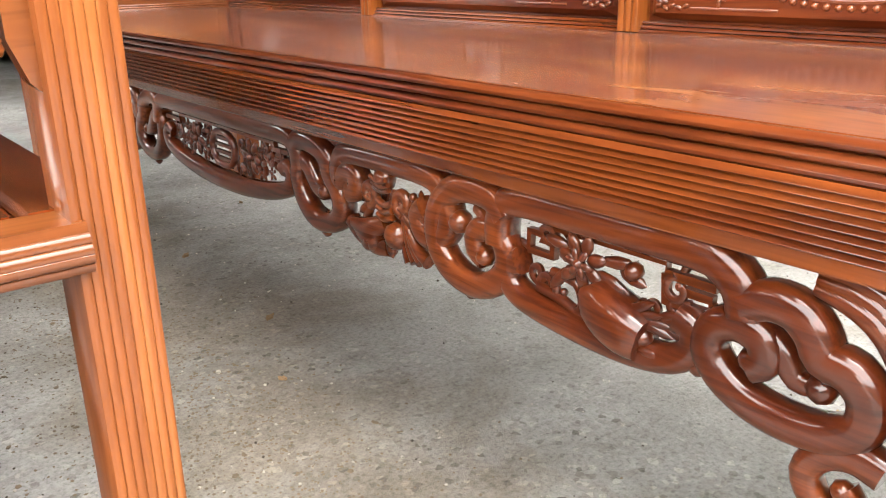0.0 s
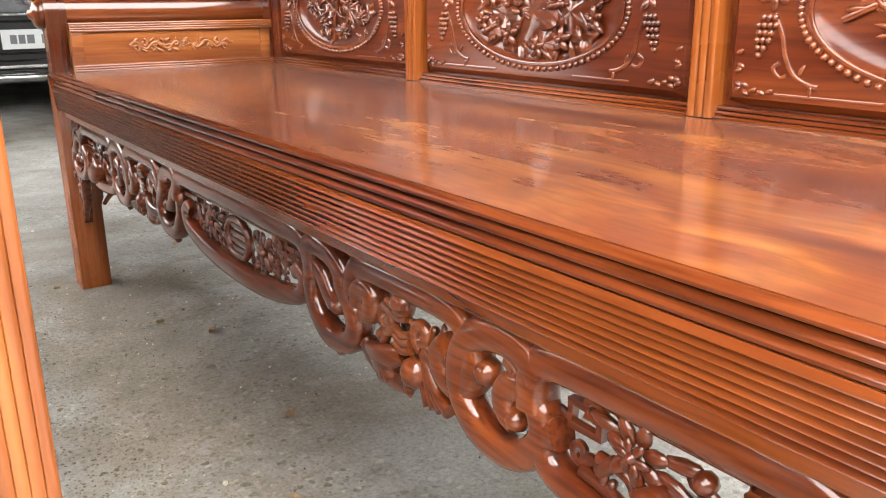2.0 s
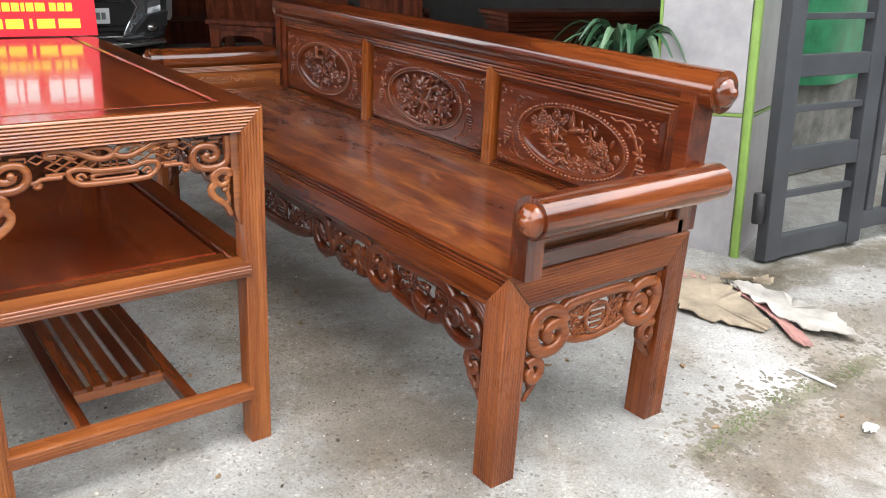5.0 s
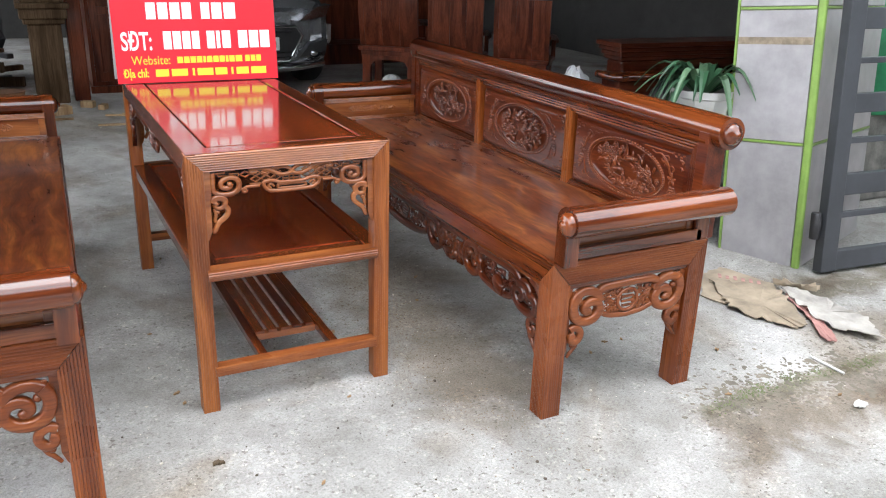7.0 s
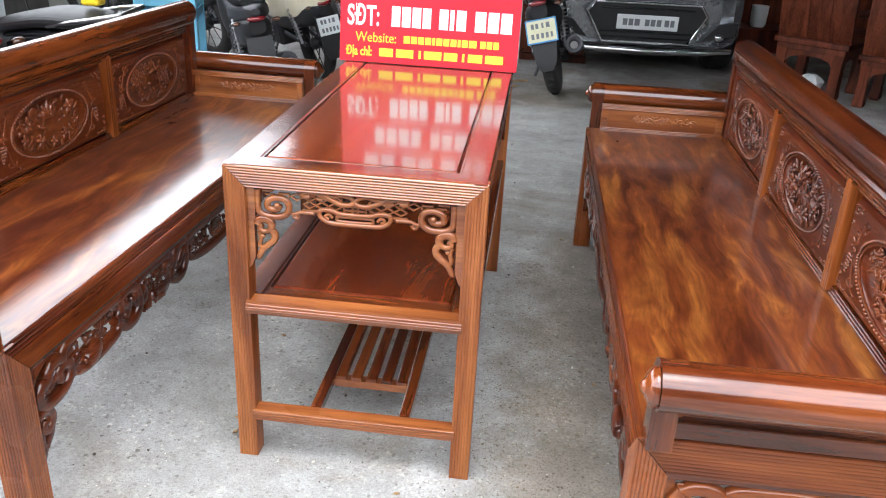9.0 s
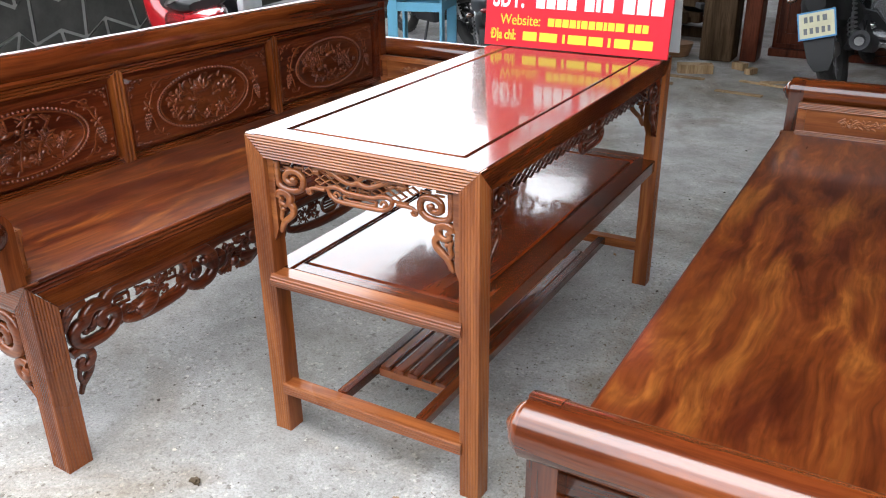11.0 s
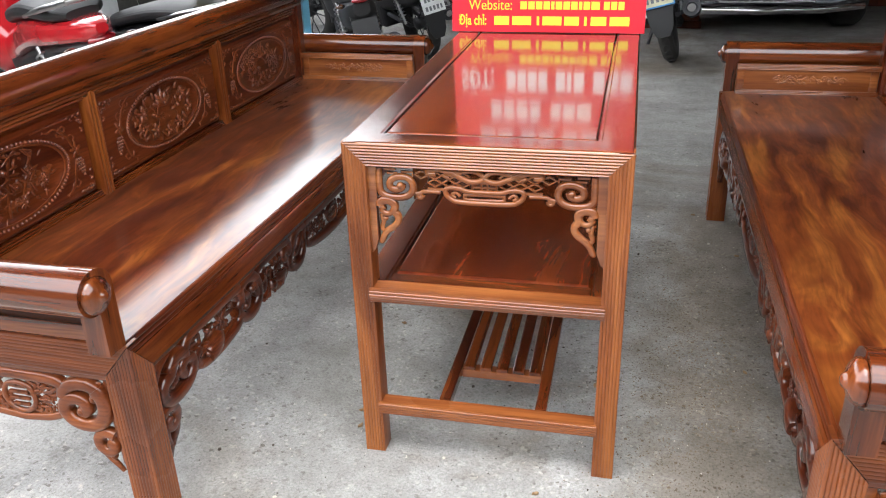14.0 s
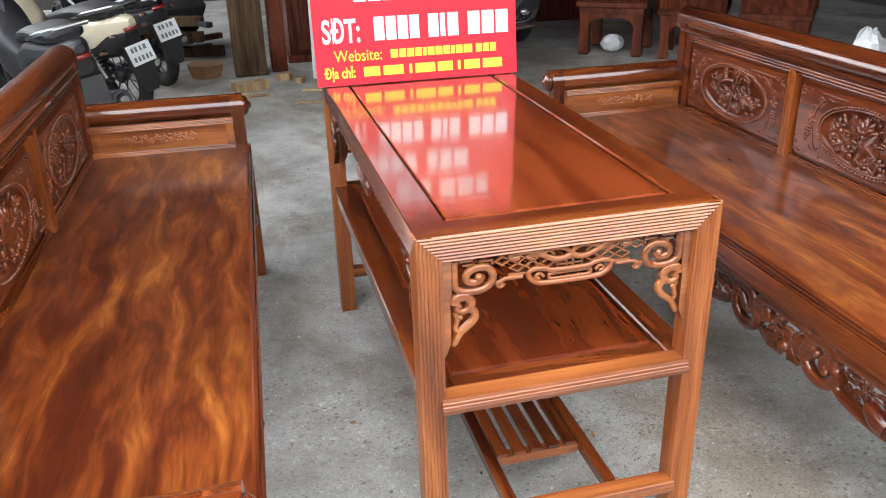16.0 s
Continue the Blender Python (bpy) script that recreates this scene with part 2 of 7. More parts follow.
RED = ((0.036, 0.0066, 0.0024), (0.096, 0.0198, 0.0052), (0.174, 0.043, 0.0102))
OCH = ((0.120, 0.0310, 0.0090), (0.220, 0.0660, 0.0185), (0.320, 0.1120, 0.0320))
wood_x, wood_y, wood_z = (wood("lacquered_wood_" + a, a, *RED, gloss=0.13, pores=0.45) for a in "xyz")
ochre_z = wood("ochre_wood_z", "z", *OCH, rough=0.28, coat=0.6, gloss=0.14, pores=0.34)
stile_wood = wood("amber_stile_wood", "z", (0.095, 0.021, 0.0050), (0.175, 0.0440, 0.0095), (0.260, 0.0760, 0.0160), rough=0.26, coat=0.6, gloss=0.10)
leg_wood = wood("brown_leg_wood", "z", (0.060, 0.0125, 0.0036), (0.135, 0.0310, 0.0070), (0.225, 0.0600, 0.0130), rough=0.24, coat=0.8, gloss=0.10, pores=0.36)
ochre_x = wood("ochre_wood_x", "x", *OCH, rough=0.26, coat=0.9, gloss=0.14, pores=0.4)
end_wood = wood("brown_end_wood", "x", (0.085, 0.0190, 0.0060), (0.150, 0.0380, 0.0110), (0.215, 0.0620, 0.0180), rough=0.30, coat=0.8, gloss=0.16, ior=1.5, pores=0.5)
carved = wood("carved_wood", "y", (0.038, 0.0068, 0.0024), (0.092, 0.0180, 0.0053), (0.155, 0.0365, 0.0098), rough=0.30, gloss=0.11, ior=1.5, spec=0.08, pores=0.85)
relief = wood("satin_relief_wood", "y", (0.070, 0.0140, 0.0046), (0.130, 0.0290, 0.0080), (0.185, 0.046, 0.0125), rough=0.32, coat=1.0, gloss=0.11, ior=1.55, spec=0.1)
back_wood = wood("deep_red_panel_wood", "y", (0.038, 0.0062, 0.0025), (0.090, 0.0163, 0.0050), (0.138, 0.0300, 0.0082), rough=0.30, coat=0.7, gloss=0.15, ior=1.45, spec=0.1)
figured = wood("figured_seat_wood", "y", (0.062, 0.0105, 0.0026), (0.136, 0.0310, 0.0060), (0.255, 0.0860, 0.0150), rough=0.34, figure=0.22, gloss=0.135, ior=1.65, spec=0.12, bands=True)
panel_wood = wood("table_panel_wood", "y", (0.086, 0.0135, 0.0042), (0.128, 0.0225, 0.0062), (0.182, 0.0370, 0.0096), rough=0.2, figure=0.25, gloss=0.09, pores=0.2)
lacquer = figured.node_tree.nodes["Principled BSDF"]   # dust on the polished seats
lacquer.inputs["Sheen Weight"].default_value, lacquer.inputs["Sheen Roughness"].default_value = 0.05, 0.35
old_red = wood("dull_red_wood", "z", (0.052, 0.0120, 0.0062), (0.100, 0.0245, 0.0120), (0.150, 0.0400, 0.0195), rough=0.35, coat=0.3)
dark_red = wood("dark_red_wood", "x", (0.030, 0.0075, 0.0042), (0.066, 0.0155, 0.0080), (0.100, 0.0260, 0.0130), rough=0.35, coat=0.5)
raw_timber = wood("raw_timber", "z", (0.20, 0.13, 0.07), (0.33, 0.23, 0.13), (0.42, 0.31, 0.19), rough=0.7, coat=0.0)
dark_timber = wood("dark_weathered_timber", "z", (0.035, 0.022, 0.013), (0.068, 0.044, 0.026), (0.105, 0.070, 0.042), rough=0.7, coat=0.0)
floor_mat = concrete("concrete")
black_plastic = plain("black_plastic", (0.011, 0.011, 0.012), 0.5)
gloss_black = plain("gloss_black", (0.012, 0.012, 0.014), 0.12, coat=0.8)
rubber = plain("rubber", (0.022, 0.021, 0.02), 0.8, bump=0.002)
steel = plain("worn_steel", (0.45, 0.45, 0.46), 0.32, 1.0)
chrome = plain("chrome", (0.7, 0.7, 0.72), 0.12, 1.0, var=0.1)
dark_metal = plain("dark_metal", (0.06, 0.06, 0.065), 0.5, 0.7)
red_lens = plain("red_lens", (0.20, 0.008, 0.012), 0.1, coat=1.0, var=0.1)
red_paint = plain("red_paint", (0.45, 0.012, 0.018), 0.18, coat=1.0, var=0.1)
cream_paint = plain("cream_paint", (0.58, 0.52, 0.38), 0.2, coat=0.8, var=0.08)
white_plate = plain("white_plate", (0.72, 0.74, 0.74), 0.4, var=0.06)
blue_paint = plain("blue_paint", (0.06, 0.26, 0.55), 0.4, var=0.1)
silver_paint = plain("silver_car_paint", (0.30, 0.31, 0.33), 0.25, 0.7, var=0.06, coat=1.0)


# ---- mesh tools ----
class Geo:
    """Vertices and faces of one part."""

    def __init__(self):
        self.v, self.f, self.soft = [], [], False

    def add(self, verts, faces):
        k = len(self.v)
        self.v += [tuple(p) for p in verts]
        self.f += [tuple(i + k for i in f) for f in faces]
        return self

    def box(self, x0, x1, y0, y1, z0, z1, b=0.0, m=None):
        """A box with chamfered edges."""
        bm = bmesh.new()
        bmesh.ops.create_cube(bm, size=1, matrix=Matrix.LocRotScale(((x0 + x1) / 2, (y0 + y1) / 2, (z0 + z1) / 2), None, (x1 - x0, y1 - y0, z1 - z0)))
        if b:
            bmesh.ops.bevel(bm, geom=bm.edges[:], offset=b, segments=1 if self.soft else 2, profile=0.5, affect="EDGES")
        if m is not None:
            bmesh.ops.transform(bm, matrix=m, verts=bm.verts)
        bm.verts.index_update()
        self.add([v.co[:] for v in bm.verts], [[v.index for v in f.verts] for f in bm.faces])
        bm.free()
        return self

    def prism(self, prof, put, a0, a1, e0=None, e1=None):
        """A closed 2D profile drawn out from a0 to a1; put(p, q, a) gives the place; e0 and e1 cut the ends slantwise."""
        n = len(prof)
        A = [put(p, q, a0 + (e0(p, q) if e0 else 0)) for p, q in prof]
        B = [put(p, q, a1 - (e1(p, q) if e1 else 0)) for p, q in prof]
        return self.add(A + B, [(i, (i + 1) % n, n + (i + 1) % n, n + i) for i in range(n)] + [tuple(range(n - 1, -1, -1)), tuple(range(n, 2 * n))])

    def tube(self, pts, r, n=8, squash=1.0, side=None, closed=False, taper=None, square=1.0):
        """A rounded bar along the points. squash flattens it along the direction side."""
        P = [Vector(p) for p in pts]
        k = len(P)
        self.soft = True
        rings = []
        up = Vector(side) if side else None
        for i, p in enumerate(P):
            a = P[(i - 1) % k] if closed or i else P[0]
            b = P[(i + 1) % k] if closed or i < k - 1 else P[-1]
            t = (b - a).normalized()
            u = up if up is not None else (Vector((0, 0, 1)) if abs(t.z) < 0.9 else Vector((1, 0, 0)))
            w = t.cross(u).normalized()
            u = w.cross(t).normalized()
            rad = r * (taper(i / max(1, k - 1)) if taper else 1)
            ring = [(math.cos(2 * math.pi * (j + 0.5) / n), math.sin(2 * math.pi * (j + 0.5) / n)) for j in range(n)]
            rings.append([p + (w * math.copysign(abs(c) ** square, c) + u * squash * math.copysign(abs(q) ** square, q)) * rad for c, q in ring])
        F = []
        for i in range(k if closed else k - 1):
            for j in range(n):
                F.append((i * n + j, i * n + (j + 1) % n, (i + 1) % k * n + (j + 1) % n, (i + 1) % k * n + j))
        if not closed:
            F += [tuple(range(n - 1, -1, -1)), tuple(range((k - 1) * n, k * n))]
        return self.add([v for ring in rings for v in ring], F)

    def blob(self, c, r, m=None, n=8, k=5):
        """An ellipsoid with radii r, turned by m."""
        m = m or Matrix.Identity(3)
        self.soft = True
        c = Vector(c)
        V, F = [c + m @ Vector((0, 0, r[2]))], []
        for i in range(1, k):
            a = math.pi * i / k
            V += [c + m @ Vector((r[0] * math.sin(a) * math.cos(2 * math.pi * j / n), r[1] * math.sin(a) * math.sin(2 * math.pi * j / n), r[2] * math.cos(a))) for j in range(n)]
        V.append(c + m @ Vector((0, 0, -r[2])))
        F += [(0, 1 + j, 1 + (j + 1) % n) for j in range(n)]
        for i in range(k - 2):
            F += [(1 + i * n + j, 1 + (i + 1) * n + j, 1 + (i + 1) * n + (j + 1) % n, 1 + i * n + (j + 1) % n) for j in range(n)]
        q = 1 + (k - 2) * n
        F += [(len(V) - 1, q + (j + 1) % n, q + j) for j in range(n)]
        return self.add(V, F)

    def lathe(self, prof, m, n=20, ring=False):
        """A profile of (radius, height) spun round the local z of m; ring: the profile closes on itself."""
        k = len(prof)
        self.soft = True
        V = [m @ Vector((r * math.cos(2 * math.pi * j / n), r * math.sin(2 * math.pi * j / n), h)) for r, h in prof for j in range(n)]
        F = [(i * n + j, i * n + (j + 1) % n, (i + 1) * n + (j + 1) % n, (i + 1) * n + j) for i in range(k - 1) for j in range(n)]
        if ring:
            return self.add(V, F + [((k - 1) * n + j, (k - 1) * n + (j + 1) % n, (j + 1) % n, j) for j in range(n)])
        return self.add(V, F + [tuple(range(n - 1, -1, -1)), tuple(range((k - 1) * n, k * n))])


def mesh_of(name, g, mat, angle=38):
    me = bpy.data.meshes.new(name)
    me.from_pydata(g.v, [], g.f)
    bm = bmesh.new()
    bm.from_mesh(me)
    bmesh.ops.recalc_face_normals(bm, faces=bm.faces[:])
    bm.to_mesh(me)
    bm.free()
    for p in me.polygons:
        p.use_smooth = True
    me.set_sharp_from_angle(angle=radians(angle))
    me.materials.append(mat)
    return me


def part(name, g, mat, parent=None, label="", angle=None):
    """One mesh object under a thing or a part."""
    angle = angle or (58 if g.soft else 18)
    ob = new(name, mesh_of(name, g, mat, angle))
    if parent is not None:
        ob.parent = parent
    return tagged(ob, label)


def thing(name, label, category, group="", kind="", m=None):
    ob = tagged(new(name), label, category, group, kind)
    if m is not None:
        ob.matrix_basis = m
    return ob


def reeds(n, w, depth, seg=7):
    """n rounded ridges side by side over the width w: points (along, out)."""
    out = []
    for i in range(n):
        for j in range(seg):
            a = math.pi * j / (seg - 1)
            out.append(((i + 0.5 - 0.5 * math.cos(a)) * w / n, depth * (math.sin(a) - 1)))
    return out


def steps(n, w, depth):
    """n shingled ridges over the width w, each sloping outwards and then cut back: points (along, out)."""
    out = []
    for i in range(n):
        for a, o in ((0.0, 1.0), (0.30, 0.52), (0.62, 0.10), (0.80, 0.0), (0.92, 0.16), (0.985, 0.9)):
            out.append(((i + a) * w / n, -depth * o))
    return out


def spiral(c, r0, r1, a0, turns, n=26):
    """A scroll in a plane: radius from r0 to r1, from the angle a0 (degrees)."""
    return [(c[0] + (r0 + (r1 - r0) * i / (n - 1)) * math.cos(radians(a0 + 360 * turns * i / (n - 1))),
             c[1] + (r0 + (r1 - r0) * i / (n - 1)) * math.sin(radians(a0 + 360 * turns * i / (n - 1)))) for i in range(n)]


def arc(p, q, bulge, n=12):
    """A bow from p to q that swells sideways by bulge."""
    dx, dy = q[0] - p[0], q[1] - p[1]
    d = math.hypot(dx, dy)
    return [(p[0] + dx * t - dy / d * bulge * math.sin(math.pi * t), p[1] + dy * t + dx / d * bulge * math.sin(math.pi * t)) for t in (i / (n - 1) for i in range(n))]


def smooth(pts, closed=False, k=3):
    """More points along the same line, rounded (Catmull-Rom)."""
    n, out = len(pts), []
    if n < 3:
        return pts
    for i in range(n if closed else n - 1):
        a, b, c, d = (pts[j % n] if closed else pts[min(max(j, 0), n - 1)] for j in (i - 1, i, i + 1, i + 2))
        for s in range(k):
            t = s / k
            out.append(tuple(0.5 * (2 * q + (r - p) * t + (2 * p - 5 * q + 4 * r - w) * t * t + (3 * q - p - 3 * r + w) * t ** 3) for p, q, r, w in zip(a, b, c, d)))
    return out if closed else out + [pts[-1]]


class Relief:
    """Draws carving in a plane: put(u, v, d) gives the place, d outwards."""

    def __init__(self, put):
        self.g, self.put = Geo(), put
        o = Vector(put(0, 0, 0))
        self.out = (Vector(put(0, 0, 1)) - o).normalized()
        self.basis = Matrix((Vector(put(1, 0, 0)) - o, Vector(put(0, 1, 0)) - o, self.out)).transposed()

    def bar(self, pts, r, d=0.0, squash=0.95, n=10, closed=False, taper=None, lift=None):
        if n > 4 and len(pts) < 20:
            pts = smooth(pts, closed)
        k = len(pts)
        cut = n == 10 and r >= 0.0078          # thick scrolls are cut flatter on their faces
        self.g.tube([self.put(u, v, d + (lift(i / max(1, k - 1)) if lift else 0)) for i, (u, v) in enumerate(pts)], r * (1.06 if cut else 1), 16 if cut else n, squash, self.out[:], closed, taper, 0.66 if cut else 1.0)

    def leaf(self, u, v, a, l, w, d=0.0, t=0.35):
        m = self.basis @ Matrix.Rotation(radians(a), 3, "Z") @ Matrix.Rotation(radians(random.uniform(-14, 14)), 3, "Y")
        self.g.blob(self.put(u + l * 0.5 * math.cos(radians(a)), v + l * 0.5 * math.sin(radians(a)), d), (l / 2, w / 2, w * t), m, 8, 6)

    def bead(self, u, v, r, d=0.0, flat=1.0):
        self.g.blob(self.put(u, v, d), (r, r, r * flat), self.basis, 8, 6)

    def flower(self, u, v, r, d=0.0, petals=6):
        for i in range(petals):
            self.leaf(u + r * 0.2 * math.cos(2 * math.pi * i / petals), v + r * 0.2 * math.sin(2 * math.pi * i / petals), 360 * i / petals + 10, r * 0.95, r * 0.55, d, 0.28)
        self.bead(u, v, r * 0.24, d + r * 0.12)

    def key(self, u, v, w, h, r, flip=1, d=0.0):
        """A square meander."""
        f = flip
        self.bar([(u, v), (u + f * w, v), (u + f * w, v - h), (u + f * w * 0.25, v - h), (u + f * w * 0.25, v - h * 0.45), (u + f * w * 0.65, v - h * 0.45)], r, d, 1.0, 4)


# ---- the setting: concrete floor, open shed ----
def slab(name, mat, label, x0, x1, y0, y1, z0, z1, b=0.0):
    return tagged(part(name, Geo().box(x0, x1, y0, y1, z0, z1, b), mat), label, name.split("_")[0], kind="structure")


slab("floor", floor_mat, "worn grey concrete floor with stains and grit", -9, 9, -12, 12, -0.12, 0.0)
dirt_mat = plain("trodden_earth", (0.17, 0.145, 0.11), 0.9, scale=5, bump=0.006, var=0.4)
slab("ground", dirt_mat, "bare brown earth round the yard", -400, 400, -400, 400, -0.3, -0.125)
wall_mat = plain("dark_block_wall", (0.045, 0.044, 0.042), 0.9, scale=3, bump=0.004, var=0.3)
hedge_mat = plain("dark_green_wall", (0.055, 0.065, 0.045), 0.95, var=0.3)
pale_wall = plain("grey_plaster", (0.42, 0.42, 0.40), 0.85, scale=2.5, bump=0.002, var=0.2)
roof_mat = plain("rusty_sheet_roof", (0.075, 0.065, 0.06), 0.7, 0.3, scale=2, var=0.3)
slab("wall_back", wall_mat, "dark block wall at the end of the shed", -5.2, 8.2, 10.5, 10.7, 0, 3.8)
# added wall behind the camera; its height sets how much low sky gets in
slab("wall_front", hedge_mat, "plain dark green wall added out of view to limit front sky light", -30, 30, -5.2, -5.0, 0, 3.4)
# added unseen wall that keeps low sky light off the right-hand floor and pillar
slab("wall_lane", hedge_mat, "plain dark green wall added out of view to block sky light from the right", 4.6, 4.8, -5.0, 0.7, 0, 3.0)
# added beam, not in view; its lower edge limits sky light inside the shed
slab("lintel", wall_mat, "plain lintel added out of view over the open front to limit light", -3.7, 6.2, 0.75, 0.95, 3.05, 3.79)
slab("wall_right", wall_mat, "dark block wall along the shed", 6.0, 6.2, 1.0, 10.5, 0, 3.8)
slab("wall_left", pale_wall, "low grey plastered wall behind the motorbikes", -4.7, -4.5, 0.6, 10.5, 0, 1.75)
roof = Geo()
for i in range(47):
    x = -4.10 + i * 0.23
    roof.prism([(x, 3.80), (x + 0.08, 3.83), (x + 0.12, 3.86), (x + 0.17, 3.83), (x + 0.23, 3.80), (x + 0.23, 3.795), (x, 3.795)], lambda p, q, a: (p, a, q), 0.1, 10.9 if i > 3 else 6.7)
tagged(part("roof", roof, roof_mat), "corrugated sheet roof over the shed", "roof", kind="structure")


# ---- the long carved bench ----
LEN, DEP = 1.011, 0.2796          # half length, half depth
SEAT, RT, RB, ST = 0.486, 0.458, 0.412, 0.400   # seat, rail top and bottom, strip bottom


LEG = 0.064   # width of a bench leg
RIDGE = 32   # edges flatter than this stay smooth on ridged parts


def reeded_rail(n, top, bottom, depth, thick):
    """Profile (out, z) of a rail with ridges on its outer face."""
    return [(o, top - a) for a, o in steps(n, top - bottom, depth)] + [(-thick, bottom), (-thick, top)]


def reeded_post(n, w, depth):
    """Profile (u, v) of a square post; ridges on the two outer faces u=0 and v=0, u and v running inwards."""
    a = [(-o, p) for p, o in reeds(n, w, depth)]
    b = [(p, -o) for p, o in reeds(n, w, depth)]
    return a[::-1] + b[1:] + [(w, w)]


def apron_carving(put, half, legw):
    """Pierced carving under a long rail: u is the distance from the middle, d the depth under the rail."""
    R = Relief(put)
    rnd = random.Random(5)
    for f in (-1, 1):
        def at(u, d, f=f):
            return (f * u, -d)

        def line(pts, r, d=0.0, **k):
            R.bar([at(*p) for p in pts], r, d, **k)

        def leaf(u, d, a, l, w, out=0.003, f=f, t=0.35):
            """a: degrees, 0 outwards along the rail, 90 downwards."""
            R.leaf(f * u, -d, -a if f > 0 else 180 + a, l, w, out, t)

        def ring(s, g):
            """Cloud ring that curls into itself; g: the side on which it joins its neighbour."""
            if g > 0:
                line([(s + 0.050, 0.034), (s + 0.036, 0.019), (s + 0.010, 0.0145), (s - 0.020, 0.020), (s - 0.040, 0.036), (s - 0.050, 0.060), (s - 0.046, 0.086), (s - 0.024, 0.106), (s + 0.008, 0.111),
                      (s + 0.036, 0.101), (s + 0.052, 0.080), (s + 0.047, 0.058), (s + 0.026, 0.049), (s + 0.009, 0.058), (s + 0.010, 0.074), (s + 0.022, 0.080)], 0.0142, 0.003, taper=lambda t: 1.06 - 0.26 * t)
                R.bead(*at(s + 0.022, 0.078), 0.0105, 0.006)
                R.bead(*at(s - 0.016, 0.053), 0.0130, 0.004)
                line([(s - 0.044, 0.046), (s - 0.030, 0.050), (s - 0.018, 0.053)], 0.0095, 0.002)
                line([(s + 0.026, 0.049), (s + 0.018, 0.038), (s + 0.006, 0.034)], 0.0085, 0.004, taper=lambda t: 1.1 - 0.6 * t)
            else:
                line([(s + g * a, d) for a, d in ((0.050, 0.026), (0.040, 0.017), (0.022, 0.0135), (-0.006, 0.018), (-0.024, 0.030), (-0.029, 0.047), (-0.043, 0.062), (-0.050, 0.082), (-0.038, 0.101), (-0.010, 0.110),
                      (0.017, 0.106), (0.038, 0.088), (0.047, 0.065), (0.046, 0.048), (0.034, 0.040), (0.019, 0.046), (0.010, 0.058), (-0.001, 0.068), (-0.014, 0.071))],
                     0.0136, 0.003, taper=lambda t: 1.06 - 0.26 * t)
                R.bead(*at(s - g * 0.015, 0.071), 0.0105, 0.006)
            leaf(s - g * 0.004, 0.112, 90, 0.020, 0.018, 0.002)
            leaf(s + g * 0.036, 0.046, 200 if g > 0 else -20, 0.022, 0.012, 0.008)
            # feathered leaf between the ring and the next lobe
            for q in range(4):
                leaf(s - g * (0.020 + 0.012 * q), 0.004 + 0.004 * q, 18 * g if g > 0 else 198, 0.046, 0.011, -0.002 + 0.001 * q)

        ring(0.262, -1)
        ring(0.536, 1)
        # middle lobe
        line([(0.0, 0.013), (0.12, 0.013), (0.185, 0.013), (0.207, 0.018), (0.219, 0.032), (0.222, 0.052)], 0.0142, 0.003)
        line([(0.0, 0.108), (0.06, 0.107), (0.12, 0.101), (0.165, 0.092), (0.190, 0.082), (0.198, 0.066), (0.186, 0.056), (0.172, 0.062)], 0.0118, 0.003, taper=lambda t: 1.1 - 0.35 * t)
        line([(0.0, 0.0305), (0.150, 0.0305), (0.150, 0.040), (0.168, 0.040)], 0.0048, 0.001, n=4)
        R.key(*at(0.206, 0.040), 0.040, 0.030, 0.0050, -f)
        line([(0.150, 0.050), (0.176, 0.050), (0.176, 0.062), (0.156, 0.062)], 0.0045, 0.0, n=4)
        R.flower(*at(0.088, 0.060), 0.023, 0.005, 6)
        for u, d, r in ((0.118, 0.048, 0.013), (0.064, 0.078, 0.013), (0.112, 0.078, 0.012), (0.140, 0.074, 0.010)):
            R.flower(*at(u, d), r, 0.003, 5)
        for i in range(4):
            line([(0.0, 0.048 + 0.010 * i), (0.026 - 0.004 * abs(i - 1.5), 0.048 + 0.010 * i)], 0.0034, 0.003, n=4)
        line([(0.0, 0.038), (0.020, 0.041), (0.034, 0.054), (0.034, 0.070), (0.020, 0.084), (0.0, 0.087)], 0.0056, 0.004)
        # winged lobe with ribbons
        line([(0.330, 0.060), (0.342, 0.056), (0.346, 0.044), (0.338, 0.036), (0.322, 0.040), (0.312, 0.052), (0.308, 0.040), (0.314, 0.024), (0.330, 0.015), (0.400, 0.013), (0.470, 0.014), (0.494, 0.024), (0.505, 0.044),
              (0.502, 0.066), (0.484, 0.080), (0.464, 0.076), (0.457, 0.060), (0.468, 0.050)], 0.0126, 0.003)
        R.bead(*at(0.336, 0.056), 0.0105, 0.004)
        R.bead(*at(0.470, 0.060), 0.0100, 0.005)
        R.bead(*at(0.398, 0.032), 0.0150, 0.006, 0.8)
        for q in range(3):
            line([(0.384, 0.030 + 0.006 * q), (0.398, 0.034 + 0.006 * q), (0.412, 0.030 + 0.006 * q)], 0.0030, 0.015 - 0.002 * q)
            line([(0.388, 0.056 + 0.008 * q), (0.400, 0.061 + 0.008 * q), (0.414, 0.056 + 0.008 * q)], 0.0042, 0.009)
        for g in (-1, 1):
            line(spiral((0.398 + g * 0.030, 0.054), 0.014, 0.005, 90, 1.1 * g, 16), 0.0060, 0.005)
            for q in range(4):
                leaf(0.398 + g * (0.008 + 0.006 * q), 0.044 + 0.007 * q, (10 + 14 * q) if g > 0 else 170 - 14 * q, 0.044 - 0.004 * q, 0.013, 0.004)
        R.bead(*at(0.418, 0.092), 0.0170, 0.006, 0.9)
